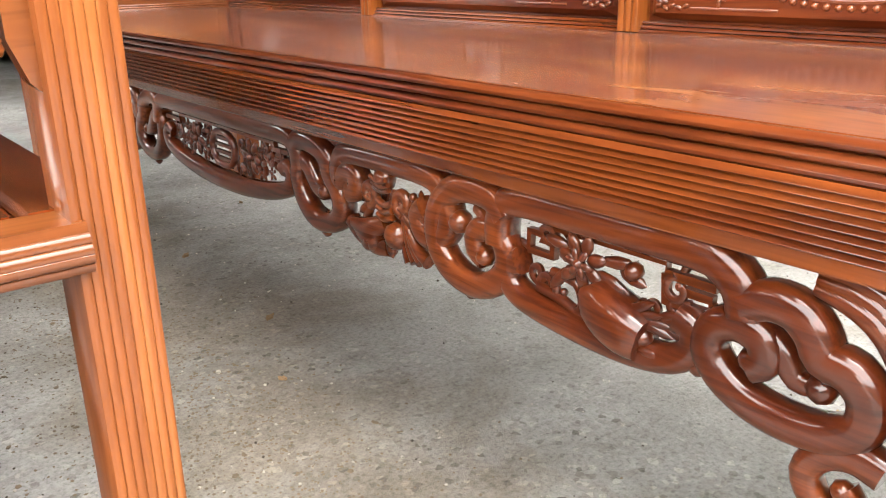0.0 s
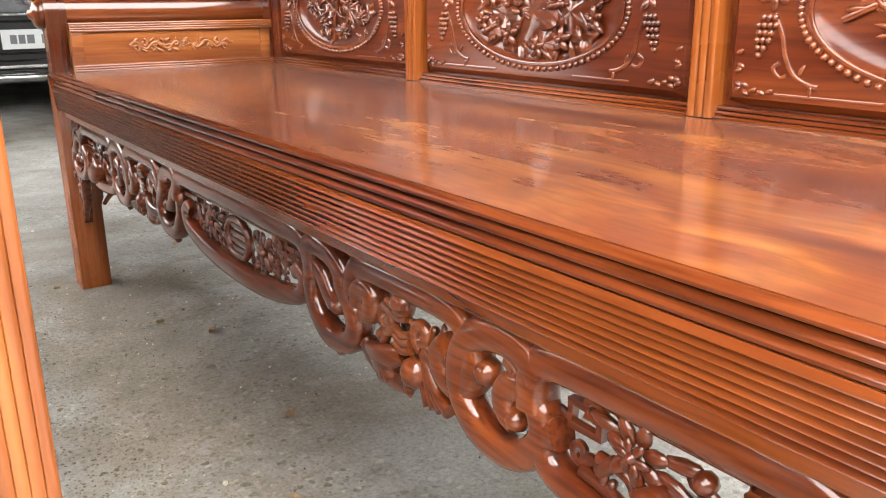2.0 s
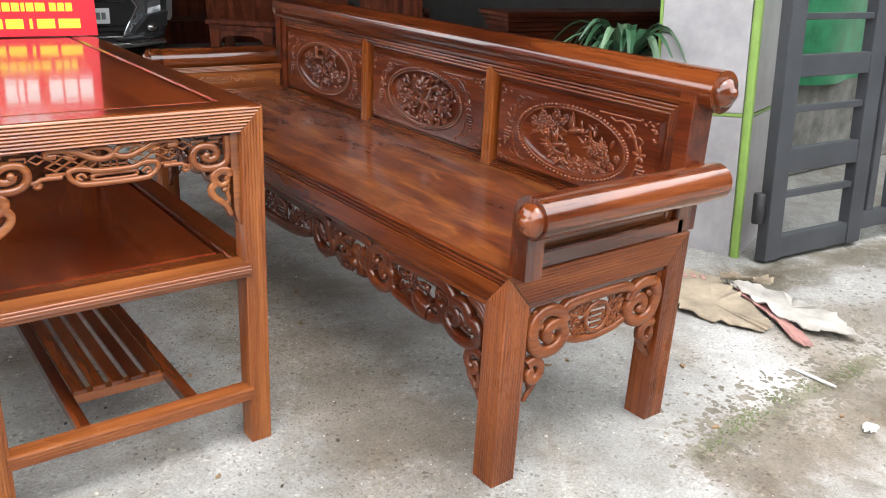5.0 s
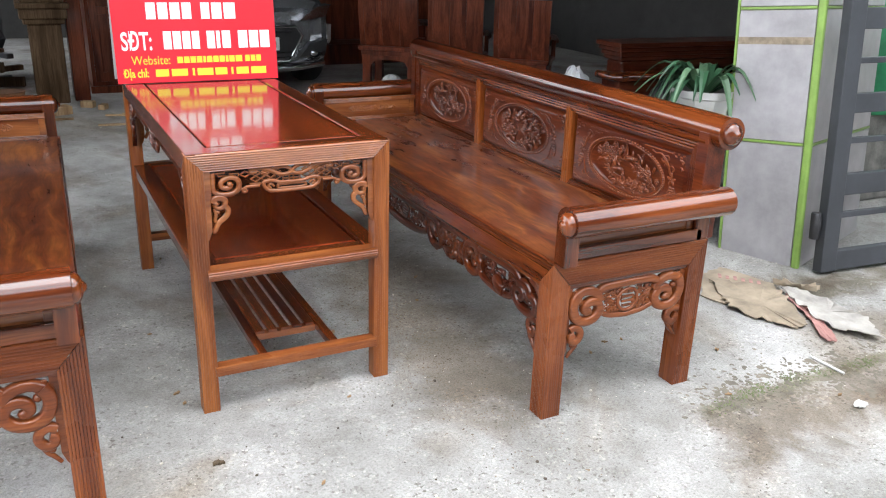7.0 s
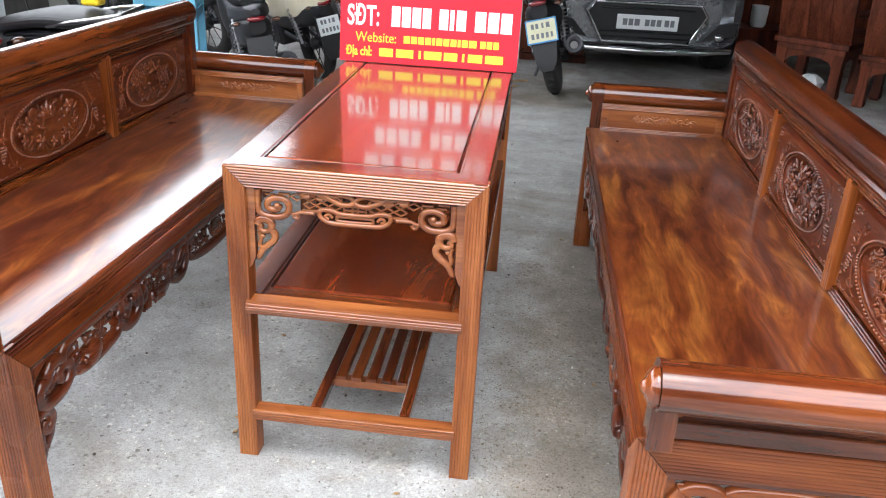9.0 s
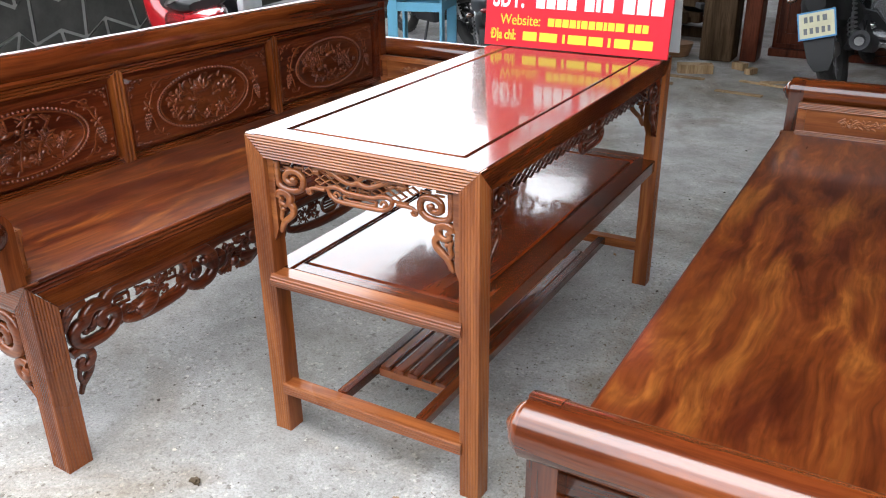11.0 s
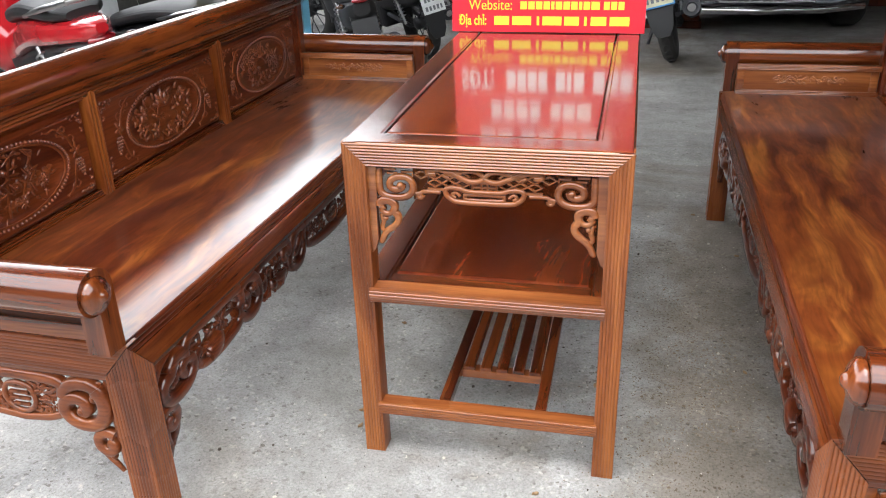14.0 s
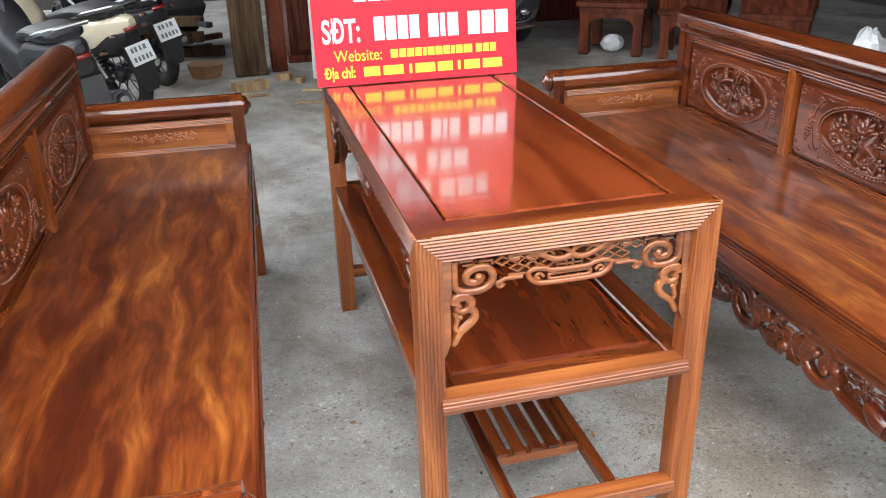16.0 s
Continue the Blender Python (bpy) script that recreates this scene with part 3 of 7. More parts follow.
        leaf(0.404, 0.086, 70, 0.034, 0.016, 0.009)
        for q in range(4):
            line(arc((0.398 - 0.012 * q, 0.082 + 0.006 * q), (0.330 + 0.010 * q, 0.096 + 0.006 * q), -0.006 - 0.002 * q), 0.0078, 0.004, taper=lambda t: 0.6 + 0.9 * math.sin(math.pi * (0.15 + 0.8 * t)))
        line([(0.325, 0.094), (0.345, 0.108), (0.375, 0.116), (0.400, 0.112)], 0.0085, 0.002)
        for q in range(4):
            line(arc((0.430 + 0.004 * q, 0.072 + 0.004 * q), (0.440 + 0.011 * q, 0.116 - 0.003 * q), 0.004), 0.0064, 0.004 + 0.001 * q, taper=lambda t: 0.7 + 0.7 * t)
        # outer lobe: thick bar, keyed thin bar, blossom and long-tailed bird over a bowed edge
        line([(0.578, 0.060), (0.577, 0.040), (0.584, 0.023), (0.602, 0.014), (0.660, 0.013), (0.780, 0.013), (0.806, 0.019), (0.822, 0.034), (0.826, 0.052)], 0.0145, 0.003)
        line([(0.604, 0.070), (0.592, 0.076), (0.590, 0.090), (0.604, 0.103), (0.640, 0.110), (0.690, 0.114), (0.735, 0.113), (0.768, 0.106), (0.786, 0.092), (0.786, 0.076), (0.772, 0.070)], 0.0120, 0.003)
        for u, d in ((0.585, 0.090), (0.792, 0.104)):
            R.bead(*at(u, d), 0.0095, 0.003)
        for u in (0.640, 0.690, 0.740):
            leaf(u, 0.104, 4, 0.044, 0.010, 0.011)
        line([(0.640, 0.0300), (0.756, 0.0300), (0.756, 0.040), (0.800, 0.040)], 0.0050, 0.001, n=4)
        line([(0.640, 0.0300), (0.640, 0.058), (0.612, 0.058), (0.612, 0.040), (0.628, 0.040), (0.628, 0.048)], 0.0050, 0.001, n=4)
        line([(0.756, 0.040), (0.756, 0.062), (0.796, 0.062), (0.796, 0.050), (0.772, 0.050)], 0.0050, 0.001, n=4)
        line([(0.796, 0.056), (0.818, 0.060)], 0.0050, 0.001, n=4)
        R.flower(*at(0.676, 0.052), 0.024, 0.007, 7)
        R.flower(*at(0.676, 0.052), 0.013, 0.012, 6)
        for u, d, a, l in ((0.690, 0.056, 20, 0.036), (0.694, 0.046, -8, 0.034), (0.660, 0.062, 130, 0.032), (0.690, 0.066, 48, 0.034), (0.660, 0.044, 190, 0.028), (0.676, 0.034, -90, 0.02), (0.712, 0.050, 10, 0.030)):
            leaf(u, d, a, l, 0.012, 0.004)
        R.bead(*at(0.728, 0.046), 0.0085, 0.005)
        line([(0.640, 0.072), (0.668, 0.074), (0.676, 0.092), (0.668, 0.102)], 0.0052, 0.002)
        line([(0.690, 0.066), (0.700, 0.080), (0.722, 0.092), (0.745, 0.098)], 0.0125, 0.006, taper=lambda t: 0.5 + 1.2 * math.sin(math.pi * (0.12 + 0.6 * t)))
        R.bead(*at(0.744, 0.096), 0.0085, 0.009)
        for q in range(4):
            leaf(0.714 + 0.004 * q, 0.086 - 0.002 * q, -30 + 14 * q, 0.046, 0.010, 0.008)
            line(arc((0.742, 0.092), (0.786, 0.070 + 0.008 * q), -0.008), 0.0042, 0.004)
        line([(0.624, 0.090), (0.650, 0.094), (0.676, 0.104)], 0.0055, 0.002)
        # interlocking hooks beside the leg
        line([(0.824, 0.042), (0.842, 0.034), (0.862, 0.036), (0.876, 0.048), (0.884, 0.062), (0.902, 0.066), (0.915, 0.080), (0.914, 0.100), (0.896, 0.114), (0.866, 0.118), (0.836, 0.114), (0.812, 0.102), (0.799, 0.084),
              (0.804, 0.066), (0.822, 0.058), (0.840, 0.064), (0.844, 0.078), (0.834, 0.086)], 0.0142, 0.004, taper=lambda t: 1.0 - 0.12 * t)
        R.bead(*at(0.834, 0.082), 0.0105, 0.006)
        line([(0.838, 0.058), (0.856, 0.072), (0.866, 0.086), (0.882, 0.086)], 0.0085, 0.002, taper=lambda t: 1.2 - 0.4 * t)
        R.bead(*at(0.884, 0.085), 0.0115, 0.004)
        R.bead(*at(0.829, 0.052), 0.0100, 0.006)
        for q in range(3):
            line(arc((0.870, 0.008 + 0.005 * q), (0.934, 0.046 + 0.012 * q), -0.016), 0.0075, -0.002 + 0.002 * q, taper=lambda t: 0.5 + 0.8 * math.sin(math.pi * (0.1 + 0.8 * t)))
        # strip on the leg and bracket that curls down along it
        R.g.prism([(half - legw, 0.0), (half - legw - 0.013, 0.0), (half - legw - 0.013, -0.17), (half - legw - 0.009, -0.215), (half - legw - 0.003, -0.240), (half - legw, -0.245)], lambda p, q, a, f=f: put(f * p, q, a), -0.014, 0.004)
        line([(0.932, 0.126), (0.912, 0.122), (0.892, 0.130), (0.882, 0.148), (0.890, 0.166), (0.906, 0.172), (0.916, 0.162), (0.908, 0.150)], 0.0115, 0.004, taper=lambda t: 1.05 - 0.3 * t)
        line([(0.889, 0.164), (0.894, 0.184), (0.906, 0.200), (0.918, 0.214), (0.926, 0.234)], 0.0092, 0.003, taper=lambda t: 1.15 - 0.6 * t)
        line([(0.918, 0.170), (0.922, 0.190), (0.918, 0.206)], 0.0062, 0.004)
        R.bead(*at(0.908, 0.151), 0.0085, 0.006)
        R.bead(*at(0.913, 0.208), 0.0072, 0.005)
        # tendrils, buds and leaves that fill the lobes
        for a, b, lo, m in ((0.036, 0.165, 0.084, 26), (0.345, 0.455, 0.080, 12), (0.604, 0.660, 0.094, 8), (0.700, 0.780, 0.088, 8)):
            for i in range(m):
                u, d = rnd.uniform(a, b), rnd.uniform(0.040, lo)
                k = rnd.random()
                if k < 0.55:
                    leaf(u, d, rnd.uniform(0, 360), rnd.uniform(0.018, 0.032), rnd.uniform(0.006, 0.010), rnd.uniform(-0.004, 0.004))
                elif k < 0.8:
                    line(spiral((u, d), rnd.uniform(0.008, 0.012), 0.003, rnd.uniform(0, 360), rnd.choice((-1, 1)), 9), 0.0036, rnd.uniform(-0.003, 0.003), n=6)
                else:
                    R.bead(*at(u, d), rnd.uniform(0.004, 0.006), rnd.uniform(0.0, 0.005))
    return R.g


def end_carving(put, half):
    """Pierced carving under an end rail: strips beside the legs, scrolls, a filled middle."""
    R, rnd = Relief(put), random.Random(15)
    for f in (-1, 1):
        def at(s, d, f=f):
            return (f * (half - s), -d)

        def line(pts, r, d=0.0, **k):
            R.bar([at(*p) for p in pts], r, d, **k)
        R.g.prism([(half, 0.0), (half - 0.018, 0.0), (half - 0.016, -0.12), (half - 0.014, -0.20), (half - 0.004, -0.225), (half, -0.23)], lambda p, q, a, f=f: put(f * p, q, a), -0.012, 0.002)
        # thick scroll with a hook above it
        line([(0.030, 0.030), (0.052, 0.018), (0.082, 0.020), (0.104, 0.034), (0.112, 0.052)], 0.0130, 0.003)
        line([(0.034, 0.026), (0.022, 0.046), (0.022, 0.074), (0.036, 0.100), (0.064, 0.112), (0.096, 0.106), (0.114, 0.084), (0.106, 0.060), (0.084, 0.052), (0.066, 0.060), (0.062, 0.076), (0.074, 0.084)], 0.0148, 0.004, taper=lambda t: 1.05 - 0.25 * t)
        R.bead(*at(0.076, 0.082), 0.0120, 0.006)
        R.bead(*at(0.044, 0.050), 0.0105, 0.004)
        for q in range(3):
            R.leaf(*at(0.020 + 0.012 * q, 0.012), 180 * (f > 0) + f * 20, 0.034, 0.012, 0.002)
        # top bar, bowed lower edge
        line([(0.104, 0.034), (0.116, 0.022), (0.140, 0.015), (half + 0.002, 0.013)], 0.0115, 0.003)
        line([(0.112, 0.092), (0.130, 0.100), (0.160, 0.110), (half + 0.002, 0.116)], 0.0078, 0.003)
        R.key(*at(0.124, 0.034), 0.026, 0.024, 0.0045, -f)
        for i in range(4):
            line([(half + 0.002, 0.044 + 0.014 * i), (half - 0.024 + 0.004 * abs(i - 1.5), 0.044 + 0.014 * i)], 0.0042, 0.006, n=4)
        line([(half + 0.002, 0.034), (half - 0.022, 0.040), (half - 0.034, 0.058), (half - 0.032, 0.082), (half - 0.016, 0.098), (half + 0.002, 0.102)], 0.0056, 0.006)
        for i in range(46):
            s, d = rnd.uniform(0.120, half - 0.030), rnd.uniform(0.030, 0.100)
            if i % 3 == 0:
                line(spiral((s, d), rnd.uniform(0.007, 0.012), 0.003, rnd.uniform(0, 360), rnd.choice((-1, 1)), 9), 0.0036, rnd.uniform(-0.002, 0.005), n=6)
            elif i % 7 == 0:
                R.flower(*at(s, d), 0.013, 0.003, 5)
            else:
                R.leaf(*at(s, d), rnd.uniform(-40, 40), rnd.uniform(0.018, 0.034), rnd.uniform(0.005, 0.009), rnd.uniform(-0.003, 0.006))
        # bracket that curls down the leg
        line([(0.016, 0.132), (0.034, 0.126), (0.052, 0.138), (0.054, 0.158), (0.040, 0.172), (0.026, 0.168), (0.022, 0.154), (0.032, 0.148)], 0.0108, 0.004)
        line([(0.048, 0.172), (0.040, 0.190), (0.026, 0.206), (0.016, 0.220)], 0.0075, 0.003, taper=lambda t: 1.1 - 0.5 * t)
        R.bead(*at(0.030, 0.184), 0.008, 0.004)
    return R.g


OA, OB = 0.192, 0.088          # half axes of the carved ovals


def panel_board(put, w, h):
    """Raised field with bevelled edges and a dished oval in its middle; w, h: half sizes."""
    g = Geo()
    n = 96
    rings = []
    ang = [2 * math.pi * (i + 0.5) / n for i in range(n)]

    def square(c, s, a, b):
        k = min(a / max(1e-6, abs(c)), b / max(1e-6, abs(s)))
        return (c * k, s * k)

    def oval(k):
        return [(OA * k * math.cos(a), OB * k * math.sin(a)) for a in ang]
    dirs = [(math.cos(math.atan2(OB * math.sin(a), OA * math.cos(a))), math.sin(math.atan2(OB * math.sin(a), OA * math.cos(a)))) for a in ang]
    rings.append(([square(c, s, w + 0.010, h + 0.009) for c, s in dirs], -0.010))
    rings.append(([square(c, s, w, h) for c, s in dirs], 0.0))
    for k, d in ((1.07, 0.0), (1.045, 0.0005), (0.975, 0.0005), (0.955, -0.002), (0.90, -0.0065), (0.82, -0.0095), (0.70, -0.011), (0.35, -0.011)):
        rings.append((oval(k), d))
    for pts, d in rings:
        g.v += [put(u, v, d) for u, v in pts]
    k = len(rings)
    g.f = [(i * n + j, i * n + (j + 1) % n, (i + 1) * n + (j + 1) % n, (i + 1) * n + j) for i in range(k - 1) for j in range(n)] + [tuple(range((k - 1) * n, k * n))]
    return g


def blossom(R, u, v, r, d):
    """Round five-petalled blossom with a raised heart."""
    for i in range(5):
        a = 2 * math.pi * i / 5 + u * 40
        R.bead(u + r * 0.60 * math.cos(a), v + r * 0.60 * math.sin(a), r * 0.50, d, 0.5)
    R.bead(u, v, r * 0.34, d + r * 0.35)


def bird(R, u, v, s, f, d):
    """Small flying bird: body, head, fanned wing and long tail; f: the way it faces."""
    R.leaf(u - 0.020 * s, v, 12 if f > 0 else -12, 0.042 * s, 0.016 * s, d + 0.004, 0.55)
    R.bead(u + f * 0.024 * s, v + 0.007 * s, 0.0075 * s, d + 0.005)
    R.leaf(u + f * 0.028 * s, v + 0.007 * s, 0 if f > 0 else 180, 0.012 * s, 0.004 * s, d + 0.005)
    for q in range(6):
        R.leaf(u, v + 0.004 * s, 90 + f * (8 + 13 * q), (0.044 - 0.004 * q) * s, 0.0085 * s, d + 0.007 - 0.0008 * q, 0.3)
        if q < 4:
            R.leaf(u - f * 0.016 * s, v - 0.003 * s, (180 if f > 0 else 0) + f * (14 * q - 8), (0.052 - 0.005 * q) * s, 0.0065 * s, d + 0.003, 0.3)


def ruffled_leaf(R, u, v, r, d, rise, seed, lobes=5):
    """Broad lotus leaf with a folded, wavy rim; its heart is sunk or raised by rise."""
    rnd = random.Random(seed)
    n, p0, tilt, turn = 30, rnd.uniform(0, 6.3), rnd.uniform(0.0, 0.10), rnd.uniform(0, 6.3)
    rows = []
    for k, lift in ((0.0, rise), (0.30, rise * 0.8), (0.62, rise * 0.35), (0.86, 0.0), (1.0, -0.0012), (1.02, -0.006)):
        row = []
        for i in range(n):
            a = 2 * math.pi * i / n
            wave = math.sin(lobes * a + p0)
            rr = r * k * (1 + 0.16 * k * wave + 0.07 * k * math.sin(2 * a + turn) + 0.03 * k * math.sin(11 * a))
            x, y = rr * math.cos(a), rr * 0.80 * math.sin(a)
            row.append(R.put(u + x, v + y, d + lift + 0.0034 * k ** 3 * math.sin(lobes * a + p0 + 1.1) + tilt * (x * math.cos(turn) + y * math.sin(turn)) + 0.0007 * k * math.cos(10 * a)))
        rows.append(row)
    R.g.soft = True
    R.g.add([p for row in rows for p in row], [(i * n + j, i * n + (j + 1) % n, (i + 1) * n + (j + 1) % n, (i + 1) * n + j) for i in range(len(rows) - 1) for j in range(n)])


def oval_scene(put, w, h, theme):
    """Carving of a back panel: beads round a dished oval, a scene inside it, grape vines and corner frets beside it."""
    R, rnd = Relief(put), random.Random(11 + theme)
    A, B, deep = OA, OB, -0.010
    R.bar([(A * 0.955 * math.cos(2 * math.pi * i / 80), B * 0.945 * math.sin(2 * math.pi * i / 80)) for i in range(80)], 0.0030, 0.0, 0.8, 6, True)
    n = 84
    for i in range(n):
        a = 2 * math.pi * i / n
        R.bead(A * 1.012 * math.cos(a), B * 1.028 * math.sin(a), 0.0048, 0.0014)

    def inside(u, v, k=0.86):
        return (u / A) ** 2 + (v / B) ** 2 < k * k
    if theme == 1:
        # lotus pond: one great bloom over broad leaves, buds and reeds
        for q, (l, wd, out) in enumerate(((0.050, 0.020, 0.004), (0.042, 0.018, 0.009))):
            for i in range(5 - q):
                R.leaf(-0.010, 0.022, 90 + (i - (4 - q) / 2) * 36, l, wd, deep + out + 0.004, 0.4)
        R.bead(-0.010, 0.030, 0.009, deep + 0.014)
        for i, (u, v, r, o, rise) in enumerate(((0.000, -0.006, 0.050, 0.007, 0.005), (-0.078, -0.010, 0.040, 0.004, -0.004), (0.080, -0.004, 0.042, 0.005, 0.005), (-0.060, 0.034, 0.034, 0.003, 0.004),
                                              (0.062, 0.040, 0.032, 0.003, -0.004), (0.020, -0.052, 0.036, 0.004, 0.004), (-0.046, -0.050, 0.032, 0.004, -0.003), (0.118, 0.020, 0.030, 0.003, 0.004),
                                              (-0.122, 0.012, 0.030, 0.003, 0.004), (0.102, -0.036, 0.030, 0.005, -0.003), (-0.108, -0.034, 0.026, 0.005, 0.003), (0.010, 0.055, 0.026, 0.002, -0.003))):
            ruffled_leaf(R, u, v, r, deep + o, rise, 40 + i, 4 + i % 3)
        for i in range(22):
            a = 2 * math.pi * i / 22 + rnd.uniform(-0.1, 0.1)
            k = rnd.uniform(0.50, 0.70)
            R.leaf(A * k * math.cos(a), B * k * math.sin(a), math.degrees(a) + rnd.uniform(-70, 70), rnd.uniform(0.022, 0.036), rnd.uniform(0.008, 0.012), deep + rnd.uniform(0.004, 0.008), 0.4)
        for u, v, r in ((0.095, 0.030, 0.020), (-0.110, 0.022, 0.020), (0.060, -0.045, 0.017), (-0.060, -0.040, 0.018), (0.125, -0.015, 0.016), (-0.130, -0.020, 0.015), (0.005, -0.058, 0.015)):
            for i in range(5):
                R.leaf(u, v, 72 * i + 20, r * 1.25, r * 0.72, deep + 0.008, 0.4)
            R.bead(u, v, r * 0.32, deep + 0.014)
        for i in range(12):
            u, v = rnd.uniform(-0.13, 0.13), rnd.uniform(-0.055, 0.02)
            if inside(u, v):
                R.bar(arc((u, v), (u + rnd.uniform(-0.03, 0.03), v + 0.035), rnd.uniform(-0.008, 0.008), 8), 0.0032, deep + 0.006, 0.9, 6)
        for f in (-1, 1):
            bird(R, f * 0.045, 0.000, 0.8, f, deep + 0.006)
    elif theme == 2:
        # two birds among clusters of blossom over rocks
        for cu, cv, m in ((-0.105, 0.030, 14), (0.095, -0.002, 16), (-0.060, 0.042, 7), (0.130, -0.030, 6)):
            for i in range(m):
                u, v = cu + rnd.gauss(0, 0.022), cv + rnd.gauss(0, 0.015)
                if inside(u, v, 0.84):
                    blossom(R, u, v, rnd.uniform(0.0095, 0.0125), deep + rnd.uniform(0.001, 0.007))
        for i in range(46):
            cu, cv = ((-0.100, 0.022), (0.095, -0.008), (-0.02, -0.03), (0.05, 0.03))[i % 4]
            u, v = cu + rnd.gauss(0, 0.026), cv + rnd.gauss(0, 0.020)
            if inside(u, v, 0.8):
                R.leaf(u, v, rnd.uniform(0, 360), rnd.uniform(0.018, 0.030), rnd.uniform(0.007, 0.011), deep + rnd.uniform(0, 0.004), 0.35)
        R.bar(smooth([(-0.150, -0.012), (-0.110, 0.006), (-0.070, 0.020), (-0.035, 0.024)]), 0.0042, deep + 0.002, 0.9, 6)
        R.bar(smooth([(0.150, -0.040), (0.110, -0.018), (0.070, 0.012), (0.060, 0.040)]), 0.0042, deep + 0.002, 0.9, 6)
        for i in range(16):
            u, v = (-0.135 + 0.27 * rnd.random(), -0.062 + 0.030 * rnd.random()) if i % 2 else (rnd.choice((-0.10, 0.10)) + rnd.gauss(0, 0.024), rnd.gauss(0.008, 0.022))
            if inside(u, v, 0.78):
                ruffled_leaf(R, u, v, rnd.uniform(0.013, 0.021), deep + rnd.uniform(0.001, 0.004), 0.003, 90 + i)
        bird(R, 0.010, 0.026, 1.15, 1, deep)
        bird(R, -0.045, -0.020, 1.05, 1, deep)
        for i in range(5):
            R.bar(arc((-0.080 - 0.004 * i, 0.010 - 0.004 * i), (-0.060 + 0.010 * i, -0.040), -0.012, 10), 0.0042, deep + 0.002, 0.8, 6)
        for i in range(34):
            u = -0.085 + 0.19 * i / 33
            v = -0.060 + 0.010 * math.sin(i * 0.8) - 0.004 * math.cos(i * 2.1)
            if inside(u, v, 0.90):
                R.leaf(u, v, rnd.uniform(-30, 60), rnd.uniform(0.014, 0.026), rnd.uniform(0.007, 0.011), deep + rnd.uniform(0.0, 0.005), 0.5)
    else:
        # bamboo and chrysanthemums with a bird
        for cu, cv, r in ((-0.060, -0.030, 0.020), (0.030, -0.048, 0.018), (0.105, -0.020, 0.018), (-0.125, 0.000, 0.016), (0.060, 0.012, 0.015)):
            for q in (1.0, 0.62):
                for i in range(9):
                    R.leaf(cu, cv, 40 * i + 20 * q, r * q * 1.1, r * 0.34, deep + 0.006 + 0.005 * (1 - q), 0.4)
            R.bead(cu, cv, r * 0.25, deep + 0.013)
        for u0, v0, u1, v1 in ((-0.02, -0.07, 0.02, 0.07), (0.03, -0.06, 0.09, 0.06), (-0.05, -0.06, -0.11, 0.05)):
            R.bar(arc((u0, v0), (u1, v1), 0.006), 0.0042, deep + 0.003, 0.9, 6)
            for i in range(16):
                t = rnd.uniform(0.35, 1.0)
                u, v = u0 + (u1 - u0) * t, v0 + (v1 - v0) * t
                if inside(u, v, 0.8):
                    R.leaf(u, v, rnd.uniform(-80, 30) + 180 * (i % 2), rnd.uniform(0.024, 0.040), 0.0070, deep + rnd.uniform(0.003, 0.009), 0.35)
        for i in range(14):
            u, v = rnd.uniform(-0.13, 0.13), rnd.uniform(-0.064, 0.0)
            if inside(u, v, 0.8):
                ruffled_leaf(R, u, v, rnd.uniform(0.013, 0.022), deep + rnd.uniform(0.001, 0.004), 0.003, 120 + i)
        bird(R, -0.040, 0.030, 1.1, 1, deep + 0.002)
        for i in range(40):
            a, k = rnd.uniform(0, 6.283), math.sqrt(rnd.random()) * 0.84
            R.leaf(A * k * math.cos(a), B * k * math.sin(a), rnd.uniform(0, 360), rnd.uniform(0.014, 0.026), rnd.uniform(0.005, 0.009), deep + rnd.uniform(0, 0.004), 0.4)
    # grape vines beside the oval
    for f in (-1, 1):
        def line(pts, r=0.0026, out=0.0006, taper=None, f=f):
            R.bar(smooth([(f * u, v) for u, v in pts]), r, out, 0.8, 6, taper=taper)
        line([(0.128, 0.088), (0.146, 0.082), (0.164, 0.086), (0.182, 0.080), (0.198, 0.084), (0.206, 0.076), (0.198, 0.070), (0.190, 0.076)])
        line([(0.180, 0.080), (0.196, 0.066), (0.208, 0.052), (0.216, 0.034), (0.226, 0.018)], 0.0044, taper=lambda t: 1.2 - 0.5 * t)
        line([(0.208, 0.052), (0.222, 0.056), (0.232, 0.048), (0.226, 0.040)])
        line([(0.190, 0.066), (0.178, 0.064), (0.172, 0.072)])
        for u, v, r in ((0.228, 0.014, 0.026), (0.196, 0.060, 0.015)):
            for i, q in enumerate((0.8, 1.0, 0.95, 0.8, 0.7)):
                R.leaf(f * u, v, (90 if i < 0 else 0) + 72 * i + 20 * f, r * q, r * 0.42, 0.0012, 0.22)
        for row, m in enumerate((3, 4, 3, 3, 2, 1)):
            for i in range(m):
                R.bead(f * (0.232 + 0.0075 * (i - (m - 1) / 2) + 0.002 * row), -0.010 - 0.0085 * row, 0.0046, 0.0014)
        line([(0.226, -0.006), (0.214, -0.030), (0.208, -0.052), (0.196, -0.072), (0.178, -0.082), (0.164, -0.084)], 0.0030)
        line([(0.214, -0.060), (0.222, -0.066), (0.214, -0.076), (0.204, -0.074)])
        R.leaf(f * 0.190, -0.074, 60, 0.016, 0.006, 0.001)
        R.leaf(f * 0.172, -0.083, -100, 0.014, 0.006, 0.001)
        # stepped frets of small studs in the corners
        U, V = w - 0.008, h - 0.007
